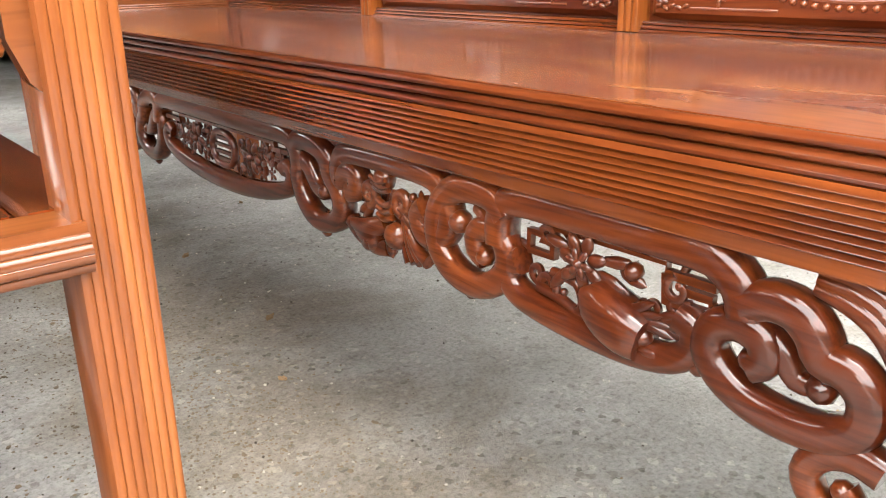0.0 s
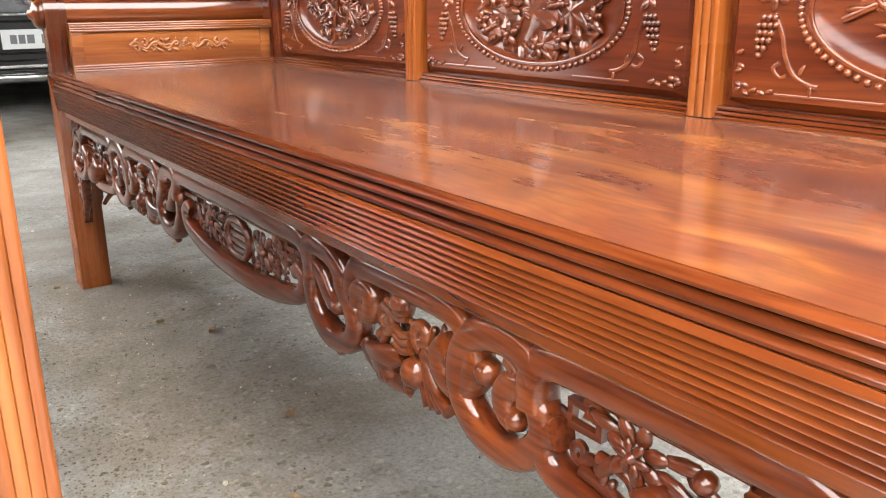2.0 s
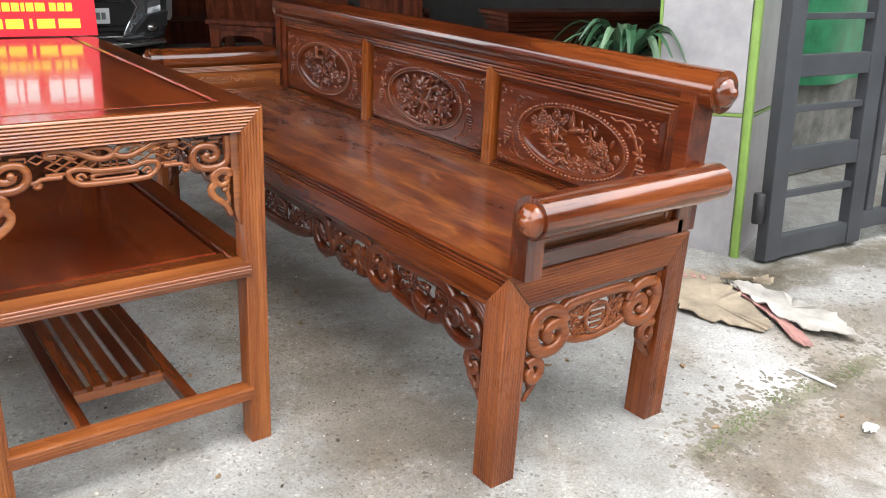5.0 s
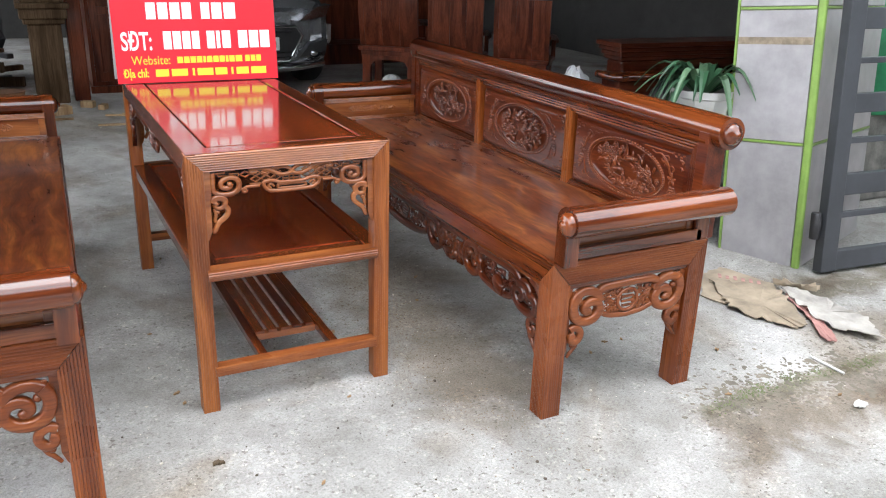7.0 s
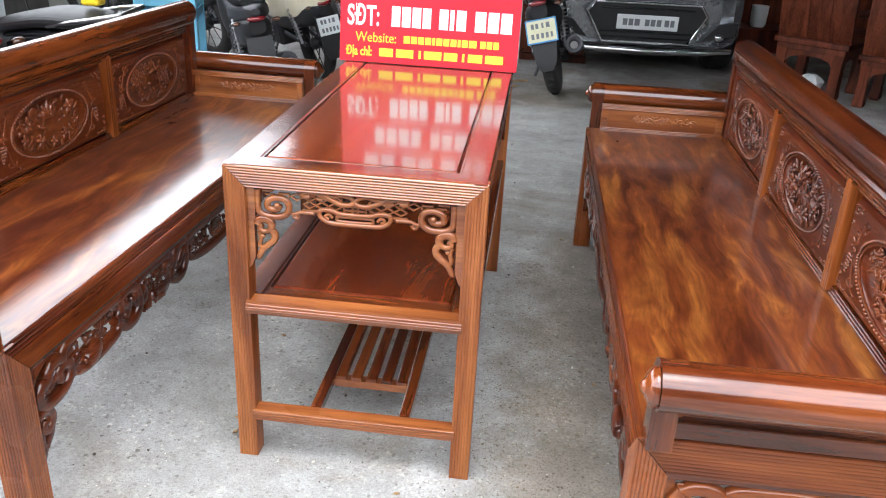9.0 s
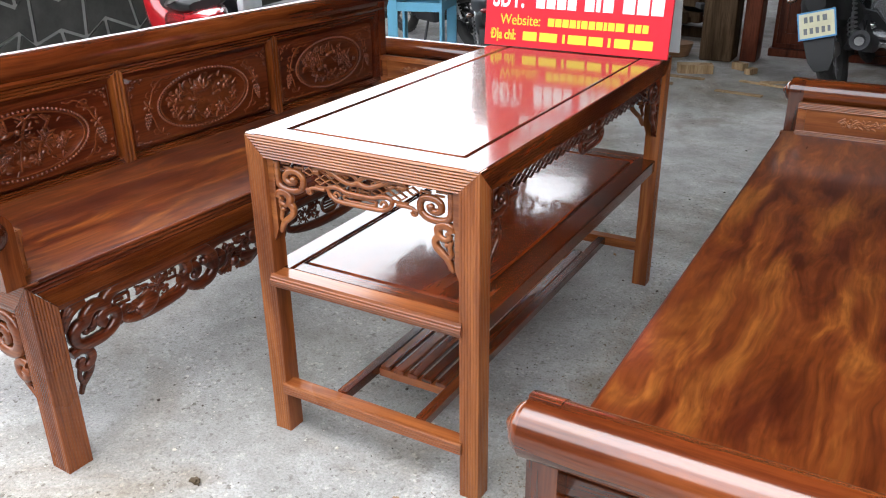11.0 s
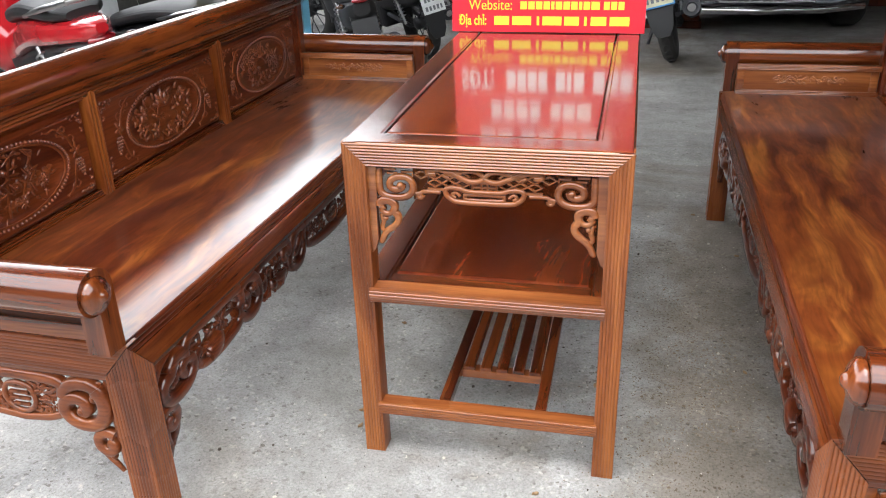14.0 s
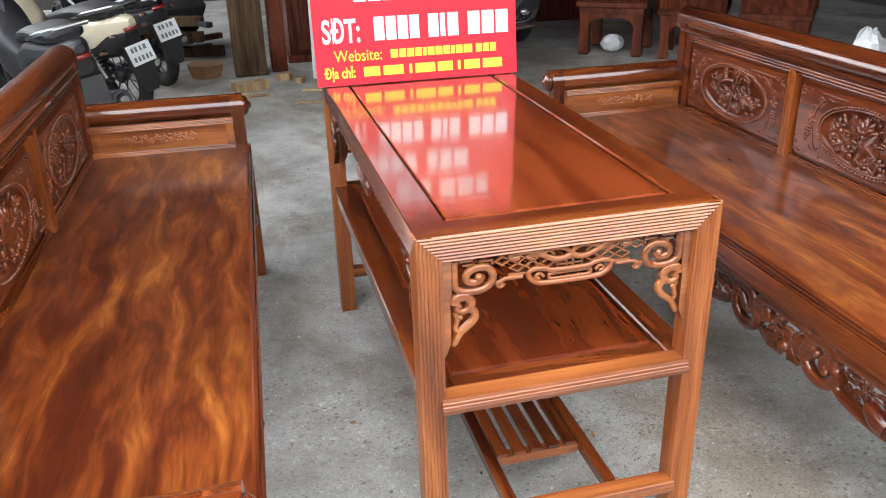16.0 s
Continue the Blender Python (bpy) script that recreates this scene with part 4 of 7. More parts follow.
        for g in (-1, 1):
            for i, (a, b) in enumerate(((0, 0), (0.011, 0.002), (0.022, 0.0), (0.033, 0.003), (0.044, 0.0), (0.002, 0.011), (0.0, 0.022), (0.003, 0.033), (0.0, 0.044), (0.010, 0.011))):
                R.leaf(f * (U - a) - 0.006, g * (V - b), 25 * (-1) ** i, 0.0125, 0.0068, 0.0008, 0.4)
        R.bar([(f * 0.09, f * V), (f * (U - 0.05), f * V)], 0.0022, 0.0, 0.8, 6)
        R.bar([(f * 0.09, -f * V), (f * 0.20, -f * V)], 0.0018, 0.0, 0.8, 6)
    return R.g


def make_bench():
    bench = thing("bench", "long glossy red-brown wooden bench with carved oval back panels", "bench", "pair of carved benches")
    # seat board with fine ridges on its edge
    prof = [(DEP - 0.007 + 0.003 * (a / 0.028) + o, SEAT - a) for a, o in reeds(3, 0.028, 0.0058)]
    # the board is cupped, a few millimetres higher along its middle
    ws = DEP - 0.014
    crown = [(ws * (i / 10 - 1), SEAT + 0.0026 * (1 - (i / 10 - 1) ** 2)) for i in range(21)]
    g = Geo().prism(crown + [(ws, RT - 0.002), (-ws, RT - 0.002)], lambda p, q, a: (p, a, q), -LEN + 0.014, LEN - 0.014)
    part("seat", g, figured, bench, "glossy seat board with swirling orange and dark brown grain")
    g = Geo()
    c = lambda p, q: 0.86 * (SEAT - q) + 0.002
    g.prism([(p + 0.0, q) for p, q in prof] + [(DEP - 0.032, RT), (DEP - 0.032, SEAT - 0.003)], lambda p, q, a: (-p, a, q - 0.0008), -LEN, LEN, c, c)
    # dark carved wood colour stands in for shade and dirt in the grooves
    part("seat_moulding", g, carved, bench, angle=RIDGE)
    # reeded rails, mitred with the legs
    rail = reeded_rail(8, RT, RB, 0.0046, 0.035)
    cut = lambda p, q: 0.86 * (SEAT - q)
    end = [(o, SEAT - 0.002 - a) for a, o in reeds(10, SEAT - RB - 0.002, 0.0014)] + [(-0.035, RB), (-0.035, SEAT - 0.002)]
    for f in (-1, 1):
        part("apron_rail", Geo().prism(rail, lambda p, q, a, f=f: (f * (DEP + p), a, q), -LEN, LEN, cut, cut), wood_y, bench, angle=RIDGE)
        part("apron_rail", Geo().prism(end, lambda p, q, a, f=f: (a, f * (LEN + p), q), -DEP, DEP, cut, cut), end_wood, bench, "end rail with fine even reeding", angle=RIDGE)
        part("under_rail", Geo().box(f * DEP - f * 0.007 if f < 0 else DEP - 0.032, f * DEP + 0.032 if f < 0 else DEP - 0.007, -LEN + 0.060, LEN - 0.060, ST - 0.002, RB, 0.002), wood_y, bench)
        part("under_rail", Geo().box(-DEP + 0.060, DEP - 0.060, LEN - 0.032 if f > 0 else -LEN + 0.007, LEN - 0.007 if f > 0 else -LEN + 0.032, ST - 0.002, RB, 0.002), wood_x, bench)
    post = reeded_post(9, LEG, 0.0020)
    for fx in (-1, 1):
        for fy in (-1, 1):
            g = Geo().prism(post, lambda p, q, a, fx=fx, fy=fy: (fx * (DEP - p), fy * (LEN - q), a), 0.0, SEAT - 0.002, None, lambda p, q: max(0.0, p, q) / 0.86 + 0.0004)
            part("leg", g, leg_wood, bench, "square leg with fine vertical reeding", angle=RIDGE)
    part("carved_apron", apron_carving(lambda u, v, d: (-DEP + 0.027 - d, u, ST + v), LEN, LEG), carved, bench, "pierced scroll carving of dark glossy wood")
    for f in (-1, 1):
        part("carved_apron", end_carving(lambda u, v, d, f=f: (u, f * (LEN - 0.016 + d), ST + v), DEP - LEG), end_wood, bench, "pierced scroll carving of dark glossy wood")
    # backrest
    XF = 0.234                                  # face of the frame
    rp = [(o, 0.779 - a) for a, o in reeds(4, 0.037, 0.004)] + [(-0.022, 0.742), (-0.022, 0.779)]
    part("top_moulding", Geo().prism(rp, lambda p, q, a: (XF + 0.004 - p, a, q), -LEN + 0.046, LEN - 0.046, lambda p, q: (0.779 - q) * 0.86, lambda p, q: (0.779 - q) * 0.86), wood_y, bench, angle=RIDGE)
    rp = [(o - 0.002 + 0.010 * (1 - i / 14), SEAT + a) for i, (a, o) in enumerate(reeds(3, 0.017, 0.004, 5))] + [(-0.022, SEAT + 0.017), (-0.022, SEAT)]
    part("bottom_moulding", Geo().prism(rp, lambda p, q, a: (XF + 0.004 - p, a, q), -LEN + 0.05, LEN - 0.05), wood_y, bench, angle=RIDGE)
    # roll along the top, flattened in front
    RZ, RE = 0.808, 1.036
    roll = [(0.052 * math.cos(2 * math.pi * i / 28) * (0.9 if math.cos(2 * math.pi * i / 28) < 0 else 1.0), 0.047 * math.sin(2 * math.pi * i / 28)) for i in range(28)]
    g = Geo().prism(roll, lambda p, q, a: (XF + 0.046 + p, a, RZ + q), -RE, RE)
    g.prism([(-0.047, -0.034), (-0.049, -0.026), (-0.044, -0.019), (-0.02, -0.017), (-0.02, -0.034)], lambda p, q, a: (XF + 0.043 + p, a, RZ + q), -LEN + 0.02, LEN - 0.02)
    tr = part("top_rail", g, wood_y, bench, "thick rounded roll along the top of the back", angle=42)
    for f in (-1, 1):
        m = Matrix.Translation((XF + 0.046, f * (RE - 0.002), RZ)) @ Matrix.Rotation(radians(-90 * f), 4, "X")
        part("knob", Geo().lathe([(0.033, 0), (0.034, 0.006), (0.030, 0.016), (0.020, 0.024), (0.012, 0.027), (0.011, 0.031), (0.006, 0.034), (0.001, 0.035)], m), wood_y, tr, "turned end knob")
    for y in (-LEN + 0.0355, LEN - 0.0355):
        f = math.copysign(1, y)
        part("end_post", Geo().box(XF - 0.004, XF + 0.068, *sorted((f * (LEN - 0.008), f * (LEN - 0.048))), SEAT - 0.003, 0.806, 0.002), back_wood, bench)
        vm = [(a, o) for a, o in reeds(4, 0.032, 0.004)] + [(0.032, -0.02), (0.0, -0.02)]
        part("side_moulding", Geo().prism(vm, lambda p, q, a, f=f: (XF + 0.004 - q, f * (LEN - 0.078 + p), a), SEAT + 0.014, 0.779, None, lambda p, q: (0.032 - p) * 1.16), back_wood, bench, angle=RIDGE)
    ys = 0.3279
    for y in (-ys, ys):
        w = 0.0185
        st = [(p - w, o) for p, o in reeds(3, 2 * w, 0.0050)] + [(w, -0.036), (-w, -0.036)]
        g = Geo().prism(st, lambda p, q, a, y=y: (XF - 0.009 - q, y + p, a), SEAT + 0.002, 0.765, None, lambda p, q: abs(p) * 0.76)
        part("stile", g, stile_wood, bench, "narrow pointed stile of lighter ochre wood", angle=RIDGE)
    spans = ((-LEN + 0.078, -ys - 0.0185), (-ys + 0.0185, ys - 0.0185), (ys + 0.0185, LEN - 0.078))
    for i, (a, b) in enumerate(spans):
        mid, w, h, zc = (a + b) / 2, (b - a) / 2 - 0.018, 0.103, 0.618
        pn = part("back_panel", Geo().box(XF + 0.020, XF + 0.032, a - 0.004, b + 0.004, 0.500, 0.760, 0.001), back_wood, bench)
        face = lambda u, v, d, mid=mid: (XF + 0.006 - d, mid - u, zc + v)
        part("raised_field", panel_board(face, w, h), back_wood, pn, "raised panel field with a dished oval", angle=30)
        part("oval_carving", oval_scene(face, w, h, (2, 1, 0)[i]), relief, pn, "beaded oval relief of birds, blossoms and grape vines")
    # arms
    AZ, AY, XA = 0.612, 1.044, -DEP + 0.048     # roll height and distance, front of the arm panel
    for f in (-1, 1):
        yc = f * AY
        inner = f * (LEN - 0.033)
        arm = part("armrest", Geo().box(XA, XF, inner - 0.009, inner + 0.009, SEAT - 0.002, 0.590, 0.001), ochre_x, bench)
        R = Relief(lambda u, v, d, inner=inner, f=f: (0.010 + u, inner - f * (0.009 + d), 0.539 + v))
        for g in (-1, 1):
            R.bar(smooth([(g * (0.004 + 0.0095 * i), 0.0080 * math.sin(i * 1.25 + 0.6)) for i in range(13)]), 0.0034, 0.0014, 0.9, 8)
            for i in range(6):
                u = g * (0.014 + 0.018 * i)
                v = 0.010 * (-1) ** i
                R.bar(spiral((u, v * 0.5), 0.0085, 0.0025, 90 * (-1) ** i, 0.95 * g * (-1) ** i, 11), 0.0031, 0.0014, 0.9, 8)
                R.leaf(u + g * 0.008, -v * 0.7, 30 * g * (-1) ** i, 0.017, 0.0072, 0.0016)
                R.leaf(u + g * 0.004, v * 0.2, 200 * (-1) ** i, 0.013, 0.0058, 0.0016)
        R.flower(0, 0, 0.009, 0.0006, 5)
        part("vine_carving", R.g, ochre_x, arm)
        g = Geo()
        for z0, n in ((SEAT, 3), (0.571, 4)):
            h = 0.005 * n
            g.prism([(o, a) for a, o in reeds(n, h, 0.0018)] + [(-0.01, h), (-0.01, 0)], lambda p, q, a, z0=z0, inner=inner, f=f: (a, inner - f * (0.016 + p), z0 + q), XA, XF)
        for x in (XA + 0.002, XF - 0.030):
            g.box(x, x + 0.024, inner - 0.013, inner + 0.013, SEAT + 0.015, 0.571, 0.0015)
        part("arm_moulding", g, ochre_x, arm, angle=RIDGE)
        out = f * (LEN - 0.004)
        part("arm_rail", Geo().box(XA, XF + 0.02, min(out, inner), max(out, inner), SEAT - 0.002, 0.520, 0.003), wood_x, arm)
        for x in (XF - 0.002,):
            part("arm_stub", Geo().box(x, x + 0.046, min(out, inner), max(out, inner), SEAT - 0.002, 0.585, 0.003), wood_z, arm)
        n = 48
        rp = [(0.045 * math.cos(2 * math.pi * i / n), 0.042 * math.sin(2 * math.pi * i / n)) for i in range(n)]
        part("arm_roll", Geo().prism(rp, lambda p, q, a, yc=yc: (a, yc + p, AZ + q), -DEP + 0.012, DEP + 0.012), wood_x, arm, "thick rounded arm roll with a bright lacquer", angle=42)
        hz = AZ - SEAT + 0.002
        head = [(0.000, 0.0), (0.000, hz + 0.0435)] + [(-0.0462 * math.sin(math.pi * i / 20), hz + 0.0435 * math.cos(math.pi * i / 20)) for i in range(1, 11)] + [(-0.0462, 0.0)]
        part("arm_post", Geo().prism(head, lambda p, q, a, yc=yc, f=f: (a, yc + f * p, SEAT - 0.002 + q), -DEP + 0.010, -DEP + 0.054), wood_z, arm, angle=RIDGE)
        m = Matrix.Translation((-DEP + 0.0112, yc + f * 0.004, AZ - 0.002)) @ Matrix.Rotation(radians(-90), 4, "Y")
        part("knob", Geo().lathe([(0.034, 0), (0.0345, 0.003), (0.033, 0.008), (0.028, 0.014), (0.021, 0.018), (0.0145, 0.0198), (0.012, 0.0215), (0.0095, 0.025), (0.005, 0.0275), (0.001, 0.028)], m), wood_z, arm, "turned end knob")
    return bench


bench = make_bench()
bench.matrix_basis = pose(0.7377, 1.0963, 0, 0, 0, 0.11)
bench_b = copy_thing(bench, pose(-0.9537, 1.1502, 0, 0, 0, 177.99))
tagged(bench_b, "long glossy red-brown wooden bench with swirling orange seat grain", "bench", "pair of carved benches")


# ---- the tea table ----
TX, TY, HW, HL, TH = -0.1265, 1.139, 0.287, 0.6275, 0.762


def fret(put, half):
    """Pierced fret between two legs: u from the middle, v downwards from 0."""
    R = Relief(put)
    for f in (-1, 1):
        def line(pts, r, d=0.0, **k):
            R.bar([(f * (half - s), -t) for s, t in pts], r, d, **k)
        # upright strip with a tapered foot, end frame
        R.g.prism([(half, 0.0), (half - 0.018, 0.0), (half - 0.018, -0.078), (half - 0.015, -0.080), (half - 0.015, -0.165), (half - 0.006, -0.190), (half, -0.196)],
                  lambda p, q, a, f=f: put(f * p, q, a), -0.008, 0.008)
        line([(0.024, 0.006), (0.024, 0.050), (0.030, 0.062), (0.044, 0.068), (0.072, 0.068), (0.090, 0.058), (0.094, 0.040), (0.084, 0.026), (0.064, 0.024), (0.048, 0.032), (0.046, 0.046), (0.058, 0.052), (0.070, 0.048), (0.072, 0.040)], 0.0076, 0.004)
        R.bead(f * (half - 0.068), -0.042, 0.008, 0.006)
        # stepped bars above the scroll
        for pts in ([(0.034, 0.010), (0.058, 0.010), (0.058, 0.004), (0.086, 0.004)], [(0.040, 0.018), (0.062, 0.018)], [(0.070, 0.014), (0.094, 0.014), (0.094, 0.022)]):
            line(pts, 0.0030, 0.001, n=4)
        # foot with a curl towards the plaque
        line([(0.096, 0.058), (0.108, 0.060), (0.116, 0.054), (0.150, 0.054)], 0.0042, 0.002)
        line(spiral((0.108, 0.062), 0.007, 0.003, 0, 1.1, 12), 0.0036, 0.003)
        line([(0.124, 0.048), (0.160, 0.048)], 0.0034, 0.001, n=4)
        # heart-shaped bracket down the leg
        line([(0.022, 0.088), (0.026, 0.078), (0.042, 0.076), (0.054, 0.086), (0.052, 0.100), (0.060, 0.110), (0.058, 0.124), (0.046, 0.136), (0.032, 0.148), (0.022, 0.168)], 0.0080, 0.004, taper=lambda t: 1.1 - 0.35 * t)
        line([(0.054, 0.092), (0.044, 0.104), (0.032, 0.104), (0.026, 0.096), (0.034, 0.090)], 0.0062, 0.006)
        line([(0.024, 0.106), (0.028, 0.122), (0.024, 0.138), (0.030, 0.146)], 0.0050, 0.004)
        R.bead(f * (half - 0.033), -0.116, 0.006, 0.005)
        R.bead(f * (half - 0.021), -0.170, 0.006, 0.003)
        # lattice of flat diamonds from the plaque to the scroll
        reach = half - 0.098
        n = max(4, round((reach - 0.03) / 0.034))
        for i in range(n):
            a, b = 0.03 + (reach - 0.03) * i / n, 0.03 + (reach - 0.03) * (i + 1) / n
            for top in (0.010, 0.026):
                if top > 0.02 and i == n - 1:
                    continue
                R.bar([(f * a, -top - 0.008), (f * (a + b) / 2, -top), (f * b, -top - 0.008), (f * (a + b) / 2, -top - 0.016)], 0.0026, 0.002, 1.4, 4, True)
    # scalloped plaque with a slot, small grid and a winged ribbon above it
    w = 0.078
    R.bar([(-w, -0.046), (-w * 0.86, -0.042), (-w * 0.6, -0.044), (-w * 0.4, -0.049), (w * 0.4, -0.049), (w * 0.6, -0.044), (w * 0.86, -0.042), (w, -0.046), (w * 1.0, -0.056), (w * 0.88, -0.066), (w * 0.6, -0.072),
           (-w * 0.6, -0.072), (-w * 0.88, -0.066), (-w * 1.0, -0.056)], 0.0052, 0.004, closed=True)
    R.bar([(-w * 0.44, -0.056), (w * 0.44, -0.056), (w * 0.5, -0.061), (w * 0.44, -0.066), (-w * 0.44, -0.066), (-w * 0.5, -0.061)], 0.0034, 0.003, closed=True)
    for f in (-1, 1):
        R.bar([(f * 0.050, -0.060), (f * 0.058, -0.052), (f * 0.066, -0.058), (f * 0.058, -0.064)], 0.0034, 0.003)
        R.bar([(0, -0.020), (f * 0.012, -0.026), (f * 0.030, -0.026), (f * 0.050, -0.018), (f * 0.070, -0.008), (f * 0.092, -0.004), (f * 0.112, -0.006), (f * 0.114, -0.014), (f * 0.098, -0.014)], 0.0058, 0.006)
        R.bar([(0, -0.018), (f * 0.012, -0.008), (f * 0.030, -0.005), (f * 0.048, -0.009), (f * 0.060, -0.016)], 0.0050, 0.005)
        for q in range(4):
            R.leaf(f * (0.050 + 0.006 * q), -0.010 - 0.004 * q, 90 - f * 70, 0.020, 0.007, 0.006)
        for x in (0.006, 0.024):
            R.bar([(f * x, -0.030), (f * x, -0.048)], 0.0024, 0.001, 1.0, 4)
    for z in (0.031, 0.040):
        R.bar([(-0.026, -z), (0.026, -z)], 0.0024, 0.001, 1.0, 4)
    R.bar([(-half + 0.02, -0.002), (half - 0.02, -0.002)], 0.0040, -0.004, 1.0, 10)
    return R.g


def make_table():
    table = thing("tea_table", "narrow carved wooden tea table with shelf and slatted rack", "table")
    leg = 0.047
    rail = reeded_rail(8, TH, TH - 0.050, 0.0042, 0.03)
    cut = lambda p, q: TH - q
    post = reeded_post(7, leg, 0.0015)
    for fx in (-1, 1):
        for fy in (-1, 1):
            g = Geo().prism(post, lambda p, q, a, fx=fx, fy=fy: (fx * (HW - p), fy * (HL - q), a), 0.0, TH, None, lambda p, q: max(p, q) + 0.0003)
            part("leg", g, ochre_z, table, "square reeded leg of lighter ochre wood", angle=RIDGE)
    for f in (-1, 1):
        part("edge_rail", Geo().prism(rail, lambda p, q, a, f=f: (a, f * (HL + p), q), -HW, HW, cut, cut), ochre_x, table, angle=RIDGE)
        part("edge_rail", Geo().prism(rail, lambda p, q, a, f=f: (f * (HW + p), a, q), -HL, HL, cut, cut), wood_y, table, angle=RIDGE)
    # mitred top frame with a sunk panel
    fw, t0 = 0.066, TH - 0.012
    fp = [(0.0, TH - 0.001), (0.002, TH), (fw - 0.006, TH), (fw - 0.003, TH - 0.003), (fw, TH - 0.003), (fw, t0), (0.0, t0)]
    e = lambda p, q: p
    for f in (-1, 1):
        part("frame_board", Geo().prism(fp, lambda p, q, a, f=f: (a, f * (HL - 0.003 - p), q + 0.0006), -HW + 0.003, HW - 0.003, e, e), wood_x, table, angle=15)
        part("frame_board", Geo().prism(fp, lambda p, q, a, f=f: (f * (HW - 0.003 - p), a, q + 0.0006), -HL + 0.003, HL - 0.003, e, e), wood_y, table, angle=15)
    part("top_panel", Geo().box(-HW + fw + 0.008, HW - fw - 0.008, -HL + fw + 0.008, HL - fw - 0.008, t0 - 0.004, TH - 0.0005, 0.0035), panel_wood, table, "mirror-glossy red-brown top panel")
    part("panel_bed", Geo().box(-HW + 0.05, HW - 0.05, -HL + 0.05, HL - 0.05, t0 - 0.010, t0 - 0.002), wood_y, table)
    for f in (-1, 1):
        part("fret", fret(lambda u, v, d, f=f: (u, f * (HL - 0.020 + d), TH - 0.050 + v), HW - leg), ochre_x, table, "pierced fret of scrolls and lattice")
        part("fret", fret(lambda u, v, d, f=f: (f * (HW - 0.020 + d), u, TH - 0.050 + v), HL - leg), carved, table, "pierced fret of scrolls and lattice")
    # shelf
    sh = 0.440
    edge = [(o + 0.0 + 0.005 * (1 - abs(2 * i / 27 - 1)), sh - 0.008 - a) for i, (a, o) in enumerate(reeds(4, 0.026, 0.0016))] + [(-0.042, sh - 0.034), (-0.042, sh - 0.0015), (-0.003, sh - 0.0015)]
    for f in (-1, 1):
        part("shelf_edge", Geo().prism(edge, lambda p, q, a, f=f: (a, f * (HL + 0.006 + p), q), -HW + 0.039, HW - 0.039), ochre_x, table, angle=RIDGE)
    sp = [(0.0, sh - 0.036), (0.0, sh - 0.003), (0.003, sh), (0.054, sh), (0.057, sh - 0.004), (0.060, sh - 0.004), (0.060, sh - 0.016), (0.030, sh - 0.036)]
    for f in (-1, 1):
        part("shelf_side", Geo().prism(sp, lambda p, q, a, f=f: (f * (HW - 0.008 - p), a, q), -HL + leg - 0.012, HL - leg + 0.012), wood_y, table, angle=15)
        part("shelf_end", Geo().box(-HW + 0.070, HW - 0.070, *sorted((f * (HL - 0.036), f * (HL - 0.075))), sh - 0.016, sh - 0.0012, 0.003), wood_x, table)
    x1, y1 = HW - 0.076, HL - 0.082
    part("shelf_board", Geo().box(-x1, x1, -y1, y1, sh - 0.018, sh - 0.002, 0.004), panel_wood, table, "glossy red-brown shelf panel")
    part("shelf_bed", Geo().box(-HW + 0.06, HW - 0.06, -HL + 0.06, HL - 0.06, sh - 0.026, sh - 0.012), wood_y, table)
    # stretchers and slatted rack
    zs = 0.143
    for f in (-1, 1):
        pr = [(o, zs - 0.004 - a) for a, o in reeds(4, 0.026, 0.0014)] + [(-0.036, zs - 0.030), (-0.036, zs), (-0.003, zs)]
        part("stretcher", Geo().prism(pr, lambda p, q, a, f=f: (a, f * (HL + 0.006 + p), q), -HW + 0.041, HW - 0.041), ochre_x, table, angle=RIDGE)
    for x in (-0.100, 0.120):
        part("rack_rail", Geo().box(x - 0.013, x + 0.013, -HL + 0.036, HL - 0.036, zs - 0.026, zs - 0.001, 0.002), wood_y, table)
    for y in (-0.437, 0.437):
        part("rack_bar", Geo().box(-0.088, 0.108, y - 0.014, y + 0.014, zs - 0.032, zs - 0.010, 0.002), ochre_x, table)
    for i in range(5):
        x = -0.070 + 0.040 * i
        part("rack_slat", Geo().box(x - 0.014, x + 0.014, -0.450, 0.450, zs - 0.012, zs - 0.001, 0.002), wood_y, table)
    return table


table = make_table()
table.matrix_basis = pose(TX, TY, 0)


# ---- the sign on the table ----
def letters(text, size, mat, parent, place, bold=0.0, name="lettering"):
    cu = bpy.data.curves.new(name, "FONT")
    cu.body, cu.size, cu.extrude, cu.offset, cu.align_x = text, size, 0.0008, bold, "LEFT"
    tmp = new("tmp", cu)
    dg = bpy.context.evaluated_depsgraph_get()
    me = bpy.data.meshes.new_from_object(tmp.evaluated_get(dg))
    bpy.data.objects.remove(tmp)
    me.name = name
    me.materials.clear()
    me.materials.append(mat)
    ob = new(name, me)
    ob.parent, ob.matrix_basis = parent, place
    return ob


